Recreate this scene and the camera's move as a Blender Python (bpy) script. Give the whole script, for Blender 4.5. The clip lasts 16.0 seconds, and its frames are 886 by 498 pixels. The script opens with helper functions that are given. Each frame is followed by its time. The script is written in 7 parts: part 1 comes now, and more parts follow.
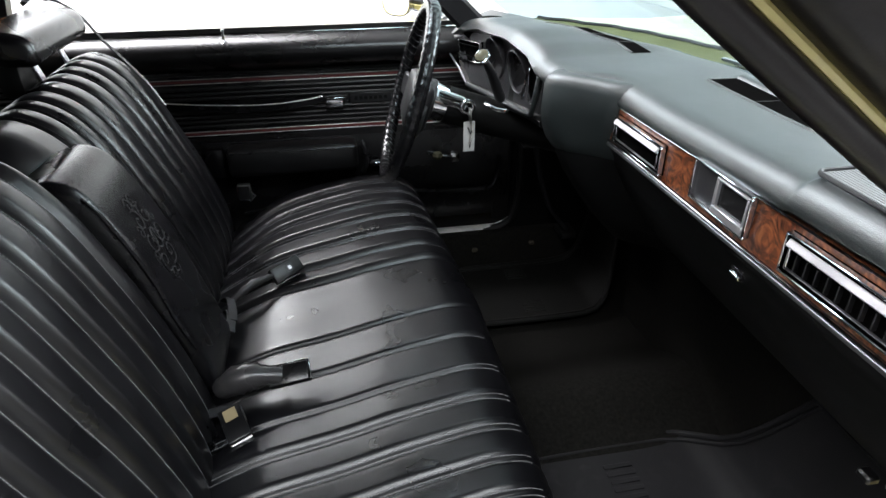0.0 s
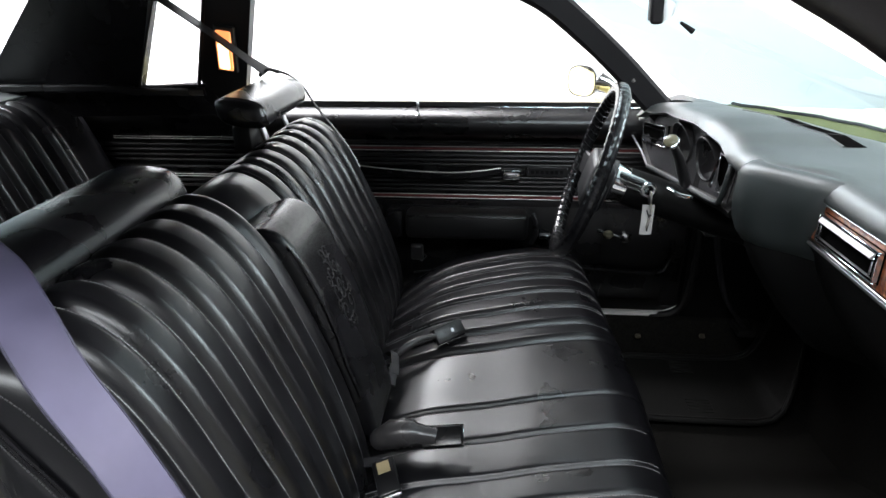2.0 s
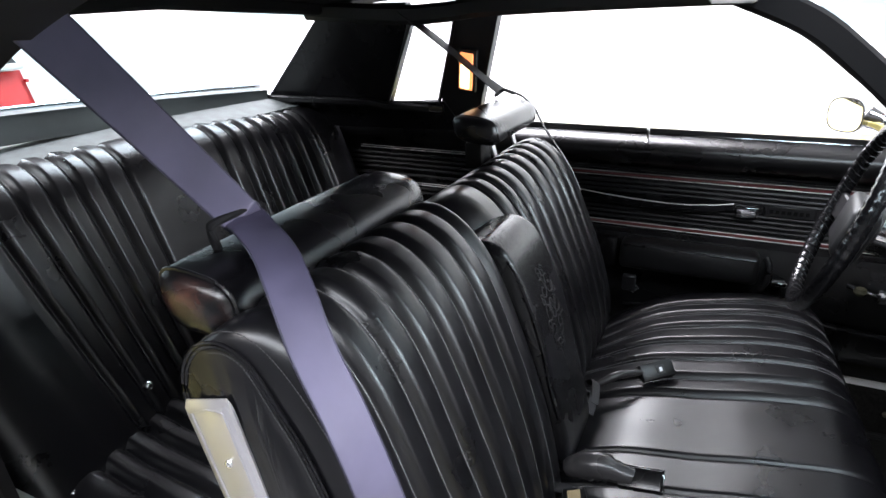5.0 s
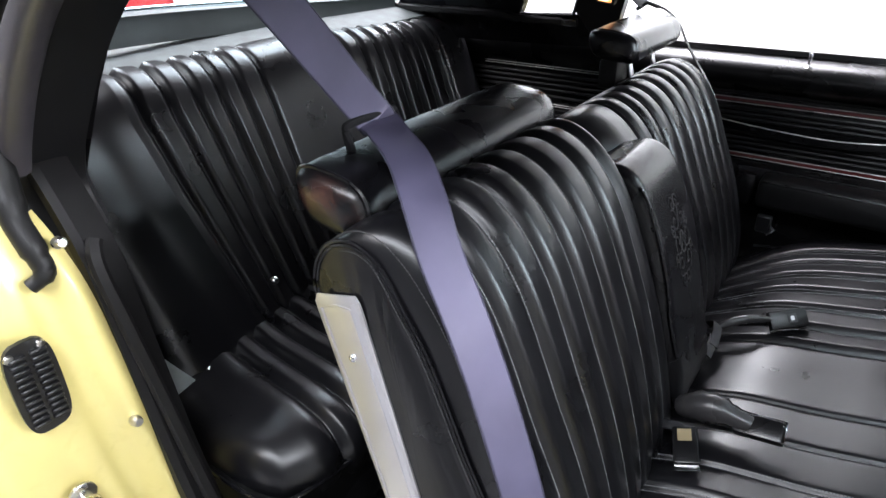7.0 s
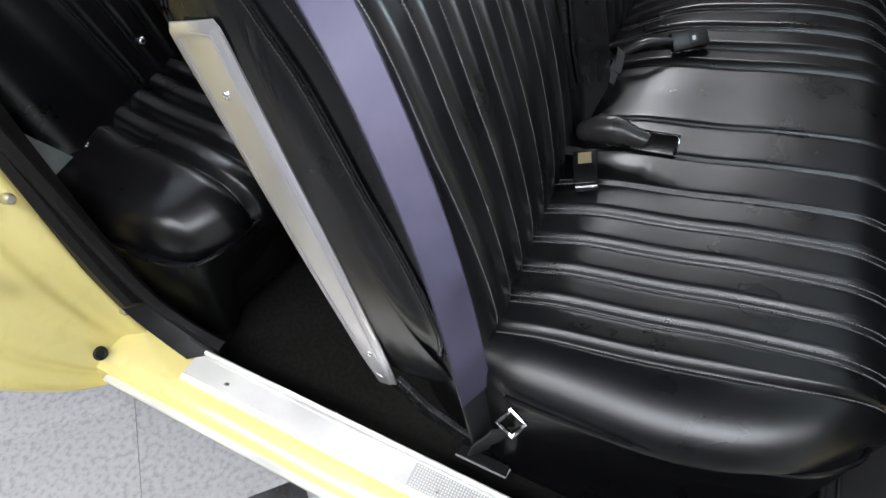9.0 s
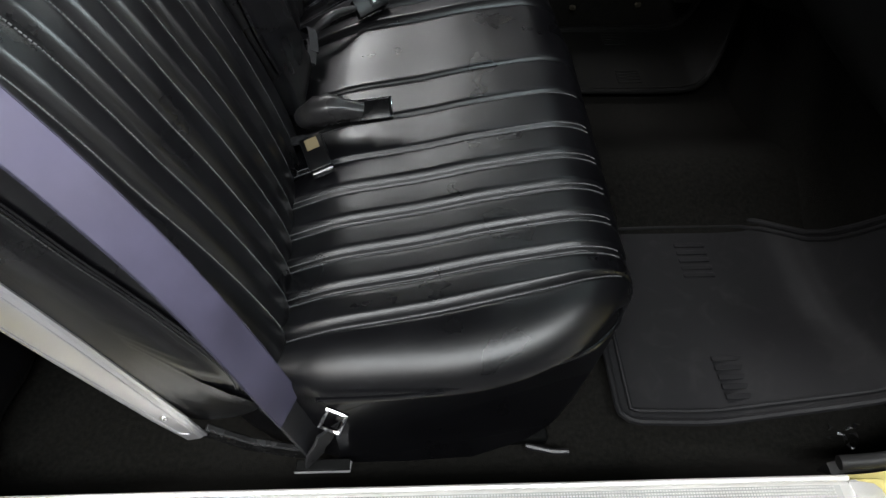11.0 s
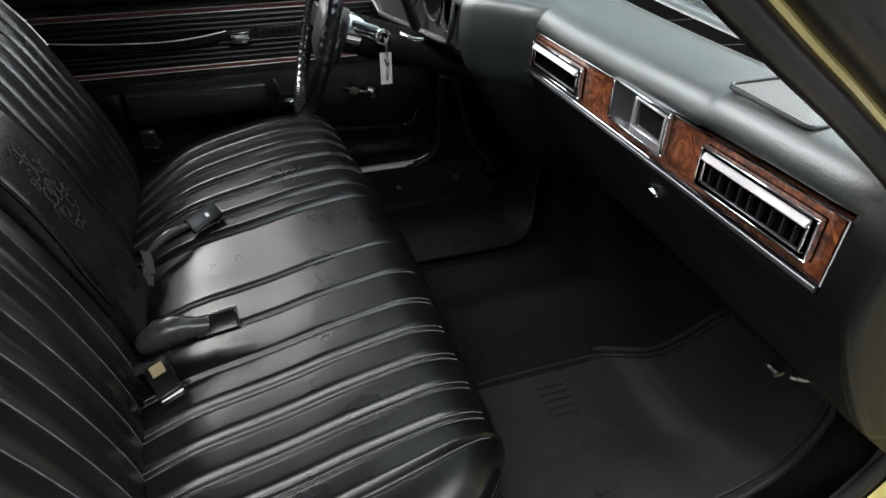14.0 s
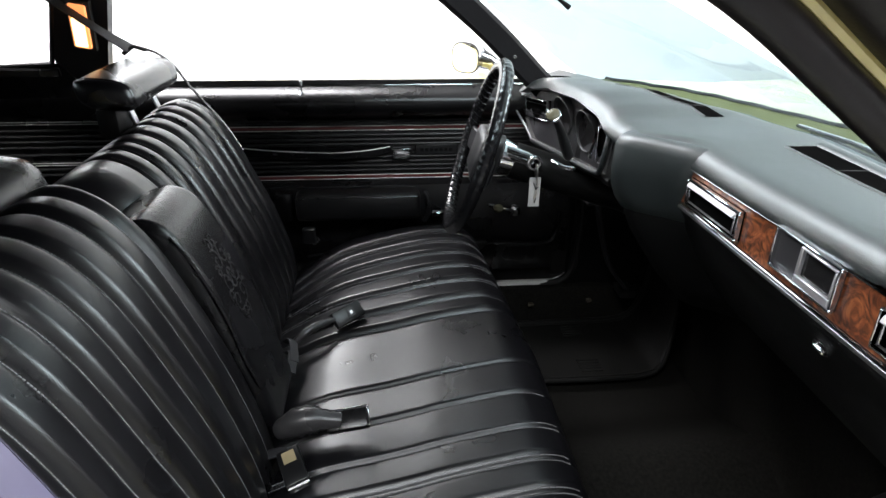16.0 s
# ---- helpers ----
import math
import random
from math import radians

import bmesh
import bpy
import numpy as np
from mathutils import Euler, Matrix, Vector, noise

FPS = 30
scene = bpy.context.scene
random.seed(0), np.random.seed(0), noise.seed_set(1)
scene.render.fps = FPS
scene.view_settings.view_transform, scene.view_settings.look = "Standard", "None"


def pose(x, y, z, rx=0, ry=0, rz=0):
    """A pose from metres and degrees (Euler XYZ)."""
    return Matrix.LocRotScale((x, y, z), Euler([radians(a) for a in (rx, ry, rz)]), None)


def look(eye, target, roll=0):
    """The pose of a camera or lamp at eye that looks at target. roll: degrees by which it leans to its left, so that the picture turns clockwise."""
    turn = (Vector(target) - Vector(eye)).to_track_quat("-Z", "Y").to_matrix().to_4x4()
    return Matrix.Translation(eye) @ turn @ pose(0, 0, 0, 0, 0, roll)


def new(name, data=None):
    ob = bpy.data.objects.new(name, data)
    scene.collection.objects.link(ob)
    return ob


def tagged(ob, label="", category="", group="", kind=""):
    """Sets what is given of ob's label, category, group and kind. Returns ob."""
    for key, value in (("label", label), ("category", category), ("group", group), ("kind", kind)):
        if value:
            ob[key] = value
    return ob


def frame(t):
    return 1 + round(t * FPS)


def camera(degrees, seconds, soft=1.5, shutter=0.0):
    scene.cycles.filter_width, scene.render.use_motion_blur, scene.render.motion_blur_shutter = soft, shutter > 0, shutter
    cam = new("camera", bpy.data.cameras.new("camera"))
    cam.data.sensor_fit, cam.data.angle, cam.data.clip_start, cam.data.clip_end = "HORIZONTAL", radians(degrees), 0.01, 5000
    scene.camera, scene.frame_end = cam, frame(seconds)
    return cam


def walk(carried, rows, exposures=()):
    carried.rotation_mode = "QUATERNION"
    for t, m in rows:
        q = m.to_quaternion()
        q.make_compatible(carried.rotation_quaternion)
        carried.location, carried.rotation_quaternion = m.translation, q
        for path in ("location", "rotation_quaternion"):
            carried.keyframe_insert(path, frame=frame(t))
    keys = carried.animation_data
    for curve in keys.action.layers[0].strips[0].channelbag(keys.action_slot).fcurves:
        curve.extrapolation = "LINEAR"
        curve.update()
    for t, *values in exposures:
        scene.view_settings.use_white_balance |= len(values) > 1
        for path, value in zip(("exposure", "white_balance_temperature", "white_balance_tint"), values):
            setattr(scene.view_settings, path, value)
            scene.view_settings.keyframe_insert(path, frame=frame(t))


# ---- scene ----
cam = camera(71.4, 16.0)
PATH = [
    (0, (0.135, -0.205, 1.299), (0.445, 1.486, 0.278), -0.0),
    (0.5, (0.126, -0.204, 1.305), (0.305, 1.549, 0.359), -0.3),
    (1, (0.118, -0.206, 1.307), (0.168, 1.584, 0.415), -0.4),
    (1.5, (0.112, -0.206, 1.308), (0.04, 1.599, 0.45), -0.6),
    (2, (0.105, -0.206, 1.31), (-0.067, 1.609, 0.487), -0.7),
    (2.5, (0.098, -0.206, 1.311), (-0.169, 1.608, 0.512), -0.8),
    (3, (0.095, -0.206, 1.312), (-0.27, 1.599, 0.531), -0.9),
    (3.5, (0.088, -0.207, 1.312), (-0.372, 1.581, 0.543), -1.0),
    (4, (0.083, -0.208, 1.312), (-0.489, 1.548, 0.546), -1.2),
    (4.2, (0.083, -0.213, 1.313), (-0.534, 1.528, 0.547), -1.2),
    (6.3, (0.059, -0.225, 1.311), (-0.942, 1.33, 0.549), -1.5),
    (6.5, (0.054, -0.224, 1.308), (-0.958, 1.305, 0.51), -1.4),
    (7, (0.049, -0.226, 1.294), (-0.989, 1.188, 0.334), -1.5),
    (7.5, (0.043, -0.228, 1.277), (-0.977, 1.067, 0.146), -1.4),
    (8, (0.044, -0.227, 1.258), (-0.887, 0.961, -0.055), -1.3),
    (8.5, (0.052, -0.223, 1.239), (-0.732, 0.908, -0.213), -1.1),
    (9, (0.075, -0.214, 1.227), (-0.531, 0.942, -0.288), -1.5),
    (9.5, (0.087, -0.204, 1.224), (-0.334, 0.981, -0.331), -1.5),
    (9.7, (0.093, -0.201, 1.224), (-0.265, 0.989, -0.342), -1.5),
    (11.8, (0.119, -0.196, 1.252), (0.397, 1.065, -0.276), 2.3),
    (12, (0.124, -0.196, 1.256), (0.45, 1.092, -0.238), 2.1),
    (12.5, (0.13, -0.199, 1.263), (0.579, 1.145, -0.148), 1.9),
    (13, (0.135, -0.202, 1.269), (0.673, 1.181, -0.072), 1.7),
    (13.5, (0.138, -0.203, 1.277), (0.707, 1.24, 0.014), 1.2),
    (14, (0.132, -0.201, 1.284), (0.652, 1.329, 0.105), 1.0),
    (14.5, (0.127, -0.199, 1.293), (0.576, 1.427, 0.219), 0.8),
    (15, (0.117, -0.201, 1.298), (0.468, 1.498, 0.303), 0.7),
    (15.5, (0.106, -0.203, 1.303), (0.36, 1.547, 0.369), 0.7),
    (16, (0.101, -0.203, 1.306), (0.274, 1.584, 0.425), 0.7),
]
walk(cam, [(t, look(eye, target, roll)) for t, eye, target, roll in PATH],
     exposures=[(0, -0.07, 6500, 10), (1.5, -0.04, 6500, 10), (3, 0.08, 6450, 10), (4, 0.10, 6400, 12), (6.5, 0.19, 6330, 14), (8, 0.0, 6340, 13), (9.5, -0.22, 6420, 11), (12, -0.38, 6750, 8), (13.5, -0.25, 6800, 8), (15, -0.03, 6600, 9), (16, -0.06, 6550, 10)])

# ---- world and light ----
world = bpy.data.worlds.new("studio_air")
scene.world = world
world.use_nodes = True
world.node_tree.nodes["Background"].inputs[0].default_value = (0.9, 0.95, 1.0, 1)
world.node_tree.nodes["Background"].inputs[1].default_value = 0.3


def area(name, eye, target, w, h, power, colour=(1, 1, 1)):
    d = bpy.data.lights.new(name, "AREA")
    d.shape, d.size, d.size_y, d.energy, d.color = "RECTANGLE", w, h, power, colour
    ob = new(name, d)
    ob.matrix_world = look(eye, target)
    return ob


LAMP = 570.0
area("unseen_ceiling_lamp", (-2.6, 4.6, 4.2), (-2.6, 4.9, 0), 3.2, 1.2, LAMP, (0.97, 0.965, 1.0))
area("unseen_ceiling_lamp", (-5.4, 1.0, 4.2), (-5.8, 1.0, 0), 1.2, 3.2, LAMP * 1.3, (0.97, 0.965, 1.0))
area("unseen_ceiling_lamp", (-1.6, 3.0, 4.3), (-1.6, 3.0, 0), 3.0, 1.4, LAMP * 0.7, (0.98, 0.96, 1.0))
# added fill ahead of the windscreen, brightens belt and rear seat
area("added_front_fill", (5.0, 1.5, 2.7), (-0.3, 0.4, 1.1), 2.2, 1.4, LAMP * 0.62, (0.97, 0.97, 1.0))
# added lamp that washes the east wall, giving the dash pad its sheen
area("unseen_ceiling_lamp", (4.1, 2.6, 4.4), (5.1, 2.8, 1.6), 1.2, 3.6, LAMP * 0.55, (0.96, 0.975, 1.0))
# unseen passenger-side lamps, added to brighten jamb and sill
area("unseen_ceiling_lamp", (0.4, -1.7, 3.9), (0.3, -0.2, 0), 3.6, 0.8, LAMP * 0.38, (0.91, 0.955, 1.0))
area("unseen_ceiling_lamp", (-2.0, -2.4, 4.2), (-1.8, -2.0, 0), 2.4, 0.8, LAMP * 0.22, (1.0, 0.98, 0.98))


# ---- materials ----
def node_mat(name):
    m = bpy.data.materials.new(name)
    m.use_nodes = True
    return m, m.node_tree.nodes, m.node_tree.links, m.node_tree.nodes["Principled BSDF"]


def surface(name, base, rough, metal=0.0, var=0.18, vscale=5.0, bump=0.0, bscale=300.0, rvar=0.08, coat=0.0,
            detail=3.0, spec=0.5, wear=None, island=0.0):
    """Noise-varied surface: colour drift, fine relief, patchy gloss and, if given, a wear colour."""
    m, n, l, p = node_mat(name)
    p.inputs["Metallic"].default_value = metal
    p.inputs["Specular IOR Level"].default_value = spec
    p.inputs["Coat Weight"].default_value = coat
    p.inputs["Coat Roughness"].default_value = 0.06
    co = n.new("ShaderNodeTexCoord")
    big = n.new("ShaderNodeTexNoise")
    big.inputs["Scale"].default_value, big.inputs["Detail"].default_value = vscale, 5
    l.new(co.outputs["Object"], big.inputs["Vector"])
    ramp = n.new("ShaderNodeValToRGB")
    ramp.color_ramp.elements[0].position, ramp.color_ramp.elements[1].position = 0.3, 0.7
    ramp.color_ramp.elements[0].color = (*[c * (1 - var) for c in base], 1)
    ramp.color_ramp.elements[1].color = (*[min(1, c * (1 + var)) for c in base], 1)
    l.new(big.outputs["Fac"], ramp.inputs["Fac"])
    colour = ramp.outputs["Color"]
    fine = n.new("ShaderNodeTexNoise")
    fine.inputs["Scale"].default_value, fine.inputs["Detail"].default_value = bscale, detail
    l.new(co.outputs["Object"], fine.inputs["Vector"])
    if wear:
        tint, amount = wear
        mid = n.new("ShaderNodeTexNoise")
        mid.inputs["Scale"].default_value, mid.inputs["Detail"].default_value = vscale * 6, 8
        mid.inputs["Distortion"].default_value = 1.0
        l.new(co.outputs["Object"], mid.inputs["Vector"])
        wr = n.new("ShaderNodeMapRange")
        wr.inputs["From Min"].default_value, wr.inputs["From Max"].default_value = 0.55, 0.75
        wr.inputs["To Max"].default_value = amount
        l.new(mid.outputs["Fac"], wr.inputs["Value"])
        mix = n.new("ShaderNodeMix")
        mix.data_type = "RGBA"
        l.new(wr.outputs["Result"], mix.inputs["Factor"])
        l.new(colour, mix.inputs["A"])
        mix.inputs["B"].default_value = (*tint, 1)
        colour = mix.outputs["Result"]
    if island:
        info = n.new("ShaderNodeObjectInfo")
        mul = n.new("ShaderNodeMapRange")
        mul.inputs["To Min"].default_value, mul.inputs["To Max"].default_value = 1 - island, 1 + island
        l.new(info.outputs["Random"], mul.inputs["Value"])
        hs = n.new("ShaderNodeHueSaturation")
        l.new(mul.outputs["Result"], hs.inputs["Value"])
        l.new(colour, hs.inputs["Color"])
        colour = hs.outputs["Color"]
    l.new(colour, p.inputs["Base Color"])
    rr = n.new("ShaderNodeMapRange")
    rr.inputs["From Min"].default_value, rr.inputs["From Max"].default_value = 0.3, 0.7
    rr.inputs["To Min"].default_value, rr.inputs["To Max"].default_value = max(0.02, rough - rvar), min(1, rough + rvar)
    l.new(big.outputs["Fac"], rr.inputs["Value"])
    l.new(rr.outputs["Result"], p.inputs["Roughness"])
    if bump:
        b = n.new("ShaderNodeBump")
        b.inputs["Strength"].default_value, b.inputs["Distance"].default_value = bump, 0.001
        l.new(fine.outputs["Fac"], b.inputs["Height"])
        l.new(b.outputs["Normal"], p.inputs["Normal"])
    return m


def leather(name, base, rough, crease=0.35, grain=0.25, spec=0.5):
    """Vinyl hide: pebbled grain, soft creases, and slightly patchy gloss."""
    m, n, l, p = node_mat(name)
    p.inputs["Specular IOR Level"].default_value = spec
    co = n.new("ShaderNodeTexCoord")
    vor = n.new("ShaderNodeTexVoronoi")
    vor.inputs["Scale"].default_value = 750
    crs = n.new("ShaderNodeTexNoise")
    crs.inputs["Scale"].default_value, crs.inputs["Detail"].default_value, crs.inputs["Distortion"].default_value = 55, 4, 0.0
    scf = n.new("ShaderNodeTexNoise")
    scf.inputs["Scale"].default_value, scf.inputs["Detail"].default_value = 9, 7
    for q in (vor, crs, scf):
        l.new(co.outputs["Object"], q.inputs["Vector"])
    ramp = n.new("ShaderNodeValToRGB")
    ramp.color_ramp.elements[0].position, ramp.color_ramp.elements[1].position = 0.35, 0.72
    ramp.color_ramp.elements[0].color = (*[c * 0.85 for c in base], 1)
    ramp.color_ramp.elements[1].color = (*[c * 1.25 for c in base], 1)
    l.new(scf.outputs["Fac"], ramp.inputs["Fac"])
    rr = n.new("ShaderNodeMapRange")
    rr.inputs["From Min"].default_value, rr.inputs["From Max"].default_value = 0.3, 0.75
    rr.inputs["To Min"].default_value, rr.inputs["To Max"].default_value = rough - 0.02, rough + 0.07
    l.new(scf.outputs["Fac"], rr.inputs["Value"])
    colour, gloss = ramp.outputs["Color"], rr.outputs["Result"]
    l.new(colour, p.inputs["Base Color"])
    l.new(gloss, p.inputs["Roughness"])
    b1 = n.new("ShaderNodeBump")
    b1.inputs["Strength"].default_value, b1.inputs["Distance"].default_value = grain, 0.0004
    l.new(vor.outputs["Distance"], b1.inputs["Height"])
    b2 = n.new("ShaderNodeBump")
    b2.inputs["Strength"].default_value, b2.inputs["Distance"].default_value = crease, 0.003
    l.new(crs.outputs["Fac"], b2.inputs["Height"])
    l.new(b1.outputs["Normal"], b2.inputs["Normal"])
    l.new(b2.outputs["Normal"], p.inputs["Normal"])
    return m


def burl(name):
    m, n, l, p = node_mat(name)
    co = n.new("ShaderNodeTexCoord")
    warp = n.new("ShaderNodeTexNoise")
    warp.inputs["Scale"].default_value, warp.inputs["Detail"].default_value = 14, 3
    l.new(co.outputs["Object"], warp.inputs["Vector"])
    wv = n.new("ShaderNodeTexNoise")
    wv.inputs["Scale"].default_value, wv.inputs["Detail"].default_value, wv.inputs["Distortion"].default_value = 26, 9, 5.0
    l.new(co.outputs["Object"], wv.inputs["Vector"])
    ramp = n.new("ShaderNodeValToRGB")
    e = ramp.color_ramp.elements
    e[0].position, e[0].color = 0.32, (0.022, 0.007, 0.004, 1)
    e[1].position, e[1].color = 0.72, (0.33, 0.115, 0.042, 1)
    k = e.new(0.48)
    k.color = (0.12, 0.034, 0.014, 1)
    k = e.new(0.58)
    k.color = (0.22, 0.070, 0.026, 1)
    l.new(wv.outputs["Fac"], ramp.inputs["Fac"])
    l.new(ramp.outputs["Color"], p.inputs["Base Color"])
    p.inputs["Roughness"].default_value = 0.28
    p.inputs["Coat Weight"].default_value = 0.3
    return m


def pane_glass(name, tint=(1, 1, 1)):
    m, n, l, p = node_mat(name)
    n.remove(p)
    tr, gl, mx, lw, pw, ml = (n.new(k) for k in ("ShaderNodeBsdfTransparent", "ShaderNodeBsdfGlossy", "ShaderNodeMixShader", "ShaderNodeLayerWeight", "ShaderNodeMath", "ShaderNodeMath"))
    tr.inputs["Color"].default_value = (*tint, 1)
    gl.inputs["Roughness"].default_value = 0.02
    pw.operation, ml.operation = "POWER", "MULTIPLY_ADD"
    pw.inputs[1].default_value = 6.0
    ml.inputs[1].default_value, ml.inputs[2].default_value = 0.35, 0.02
    l.new(lw.outputs["Facing"], pw.inputs[0])
    l.new(pw.outputs[0], ml.inputs[0])
    l.new(ml.outputs[0], mx.inputs["Fac"])
    l.new(tr.outputs[0], mx.inputs[1])
    l.new(gl.outputs[0], mx.inputs[2])
    l.new(mx.outputs[0], n["Material Output"].inputs["Surface"])
    return m


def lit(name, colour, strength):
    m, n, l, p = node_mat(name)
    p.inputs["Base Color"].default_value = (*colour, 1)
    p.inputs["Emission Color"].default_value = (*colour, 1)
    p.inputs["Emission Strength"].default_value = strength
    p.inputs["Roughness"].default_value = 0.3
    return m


VINYL = leather("black_seat_vinyl", (0.0040, 0.0040, 0.0048), 0.28, crease=0.02, grain=0.14, spec=0.41)
VINYL_SMOOTH = leather("black_smooth_vinyl", (0.0035, 0.0034, 0.0042), 0.25, crease=0.06, grain=0.2, spec=0.45)


def worn_end(mat, y_worn, y_sound, z_low, z_high, tint):
    """Rubs the top coat of a vinyl part away in blotches towards one end."""
    n, l = mat.node_tree.nodes, mat.node_tree.links
    p = n["Principled BSDF"]
    co, xyz, noise = n.new("ShaderNodeTexCoord"), n.new("ShaderNodeSeparateXYZ"), n.new("ShaderNodeTexNoise")
    noise.inputs["Scale"].default_value, noise.inputs["Detail"].default_value = 34, 6
    l.new(co.outputs["Object"], xyz.inputs[0])
    l.new(co.outputs["Object"], noise.inputs["Vector"])
    ramps = []
    for socket, lo, hi in ((xyz.outputs["Y"], y_sound, y_worn), (xyz.outputs["Z"], z_low, z_high), (noise.outputs["Fac"], 0.40, 0.62)):
        r = n.new("ShaderNodeMapRange")
        r.inputs["From Min"].default_value, r.inputs["From Max"].default_value = lo, hi
        l.new(socket, r.inputs["Value"])
        ramps.append(r.outputs["Result"])
    first, second, mix = n.new("ShaderNodeMath"), n.new("ShaderNodeMath"), n.new("ShaderNodeMix")
    first.operation = second.operation = "MULTIPLY"
    l.new(ramps[0], first.inputs[0])
    l.new(ramps[1], first.inputs[1])
    l.new(first.outputs[0], second.inputs[0])
    l.new(ramps[2], second.inputs[1])
    mix.data_type = "RGBA"
    l.new(second.outputs[0], mix.inputs["Factor"])
    l.new(p.inputs["Base Color"].links[0].from_socket, mix.inputs["A"])
    mix.inputs["B"].default_value = (*tint, 1)
    l.new(mix.outputs["Result"], p.inputs["Base Color"])
    return mat


WORN_VINYL = worn_end(leather("worn_headrest_vinyl", (0.0035, 0.0034, 0.0042), 0.25, crease=0.06, grain=0.2, spec=0.45), 0.186, 0.200, 1.004, 1.030, (0.055, 0.022, 0.016))
# black vinyl with a raised tone, standing in for light on the door armrest
ARMREST_VINYL = leather("lit_armrest_vinyl", (0.0095, 0.0095, 0.0100), 0.32, crease=0.06, grain=0.2, spec=0.6)
DOOR_VINYL = leather("black_door_vinyl", (0.0060, 0.0060, 0.0065), 0.26, crease=0.06, grain=0.2)
RIB_VINYL = leather("black_ribbed_vinyl", (0.004, 0.004, 0.0045), 0.42, crease=0.05, grain=0.3)
# darker chrome; on the mirror shell its tone stands in for dark reflections
DARK_CHROME = surface("darkened_chrome", (0.42, 0.42, 0.43), 0.08, metal=1.0, var=0.1, vscale=20)
PAD = leather("dark_green_dash_pad", (0.0105, 0.0155, 0.0155), 0.38, crease=0.06, grain=0.5, spec=1.0)
PAD.node_tree.nodes["Principled BSDF"].inputs["Coat Weight"].default_value = 0.35
PAD.node_tree.nodes["Principled BSDF"].inputs["Coat Roughness"].default_value = 0.42
# near black; on the lower dash it paints the shade below the pad
DASH_LOW = surface("black_and_shaded_plastic", (0.0030, 0.0032, 0.0032), 0.48, bump=0.25, spec=0.20, bscale=900)
PLASTIC = surface("black_plastic", (0.010, 0.010, 0.011), 0.42, bump=0.1, bscale=700)
RUBBER = surface("black_rubber", (0.009, 0.009, 0.009), 0.5, bump=0.25, bscale=260, spec=0.35, wear=((0.028, 0.028, 0.028), 0.3))
MAT_RUBBER = surface("grey_rubber_mat", (0.009, 0.009, 0.010), 0.62, bump=0.3, bscale=500, spec=0.25, wear=((0.022, 0.022, 0.022), 0.5), vscale=4)
DRIVER_RUBBER = surface("worn_black_rubber_mat", (0.006, 0.006, 0.0055), 0.6, bump=0.3, bscale=300, spec=0.2, wear=((0.013, 0.0125, 0.010), 0.5), vscale=5)
CARPET = surface("black_cut_pile_carpet", (0.0070, 0.0067, 0.0060), 0.95, var=0.6, vscale=130, bump=1.0, bscale=420, spec=0.1,
                 wear=((0.018, 0.017, 0.011), 0.6))
HEADLINER = surface("black_headliner", (0.008, 0.008, 0.009), 0.8, bump=0.3, bscale=500, spec=0.2)
THREAD = surface("grey_thread", (0.15, 0.15, 0.155), 0.7, var=0.3, vscale=60)
TRIM_BROWN = surface("brown_black_trim", (0.0085, 0.0070, 0.0068), 0.38, bump=0.12, bscale=500, spec=0.4)
JAMB_BLACK = surface("matt_black_trim", (0.0055, 0.0052, 0.0055), 0.5, spec=0.25, bump=0.15, bscale=400)
HINGE_STEEL = surface("worn_dark_steel", (0.14, 0.14, 0.142), 0.26, metal=0.9, var=0.3, vscale=40)
CREST_THREAD = surface("black_crest_thread", (0.010, 0.010, 0.011), 0.6, var=0.3, vscale=80, bump=0.4, bscale=900, spec=0.3)
THREAD_DARK = surface("dark_thread", (0.05, 0.05, 0.052), 0.7, var=0.3, vscale=60)
CHROME = surface("chrome", (0.78, 0.78, 0.79), 0.10, metal=1.0, var=0.05, rvar=0.05, vscale=14)
ALUMINIUM = surface("brushed_aluminium", (0.86, 0.85, 0.83), 0.42, metal=0.6, var=0.08, vscale=8, bump=0.2, bscale=420, rvar=0.1)
STAINLESS = surface("stainless_trim", (0.58, 0.572, 0.59), 0.36, metal=0.8, var=0.06, vscale=9, rvar=0.08)
# lighter grey than the trim round it; outside light put into the colour
GARNISH = surface("lit_grey_garnish", (0.062, 0.057, 0.065), 0.40, var=0.12, vscale=8, bump=0.15, bscale=300)
LEDGE_VINYL = leather("green_grey_ledge_vinyl", (0.030, 0.038, 0.038), 0.42, crease=0.05, grain=0.3)
DULL_STRIP = surface("dull_silver_strip", (0.16, 0.16, 0.165), 0.38, metal=0.8, var=0.2, vscale=40)
STRIPE = surface("dull_chrome_line", (0.62, 0.60, 0.58), 0.5, metal=0.6, var=0.05)
BURL = burl("burl_wood_trim")
RED_LINE = surface("dark_red_pinstripe", (0.12, 0.02, 0.02), 0.4)
YELLOW = surface("pale_yellow_paint", (0.71, 0.615, 0.235), 0.31, var=0.05, vscale=4, coat=0.7, rvar=0.05, wear=((0.5, 0.42, 0.12), 0.25))
BELT = surface("lilac_webbing", (0.062, 0.058, 0.095), 0.48, var=0.22, vscale=14, bump=0.15, bscale=1600, spec=0.6)
BELT_EDGE = surface("dark_lilac_selvedge", (0.030, 0.028, 0.050), 0.55, var=0.5, vscale=260)
BELT.node_tree.nodes["Principled BSDF"].inputs["Specular Tint"].default_value = (0.85, 0.8, 1.0, 1)
BELT_BLACK = surface("black_webbing", (0.012, 0.012, 0.014), 0.6, bump=0.6, bscale=650)
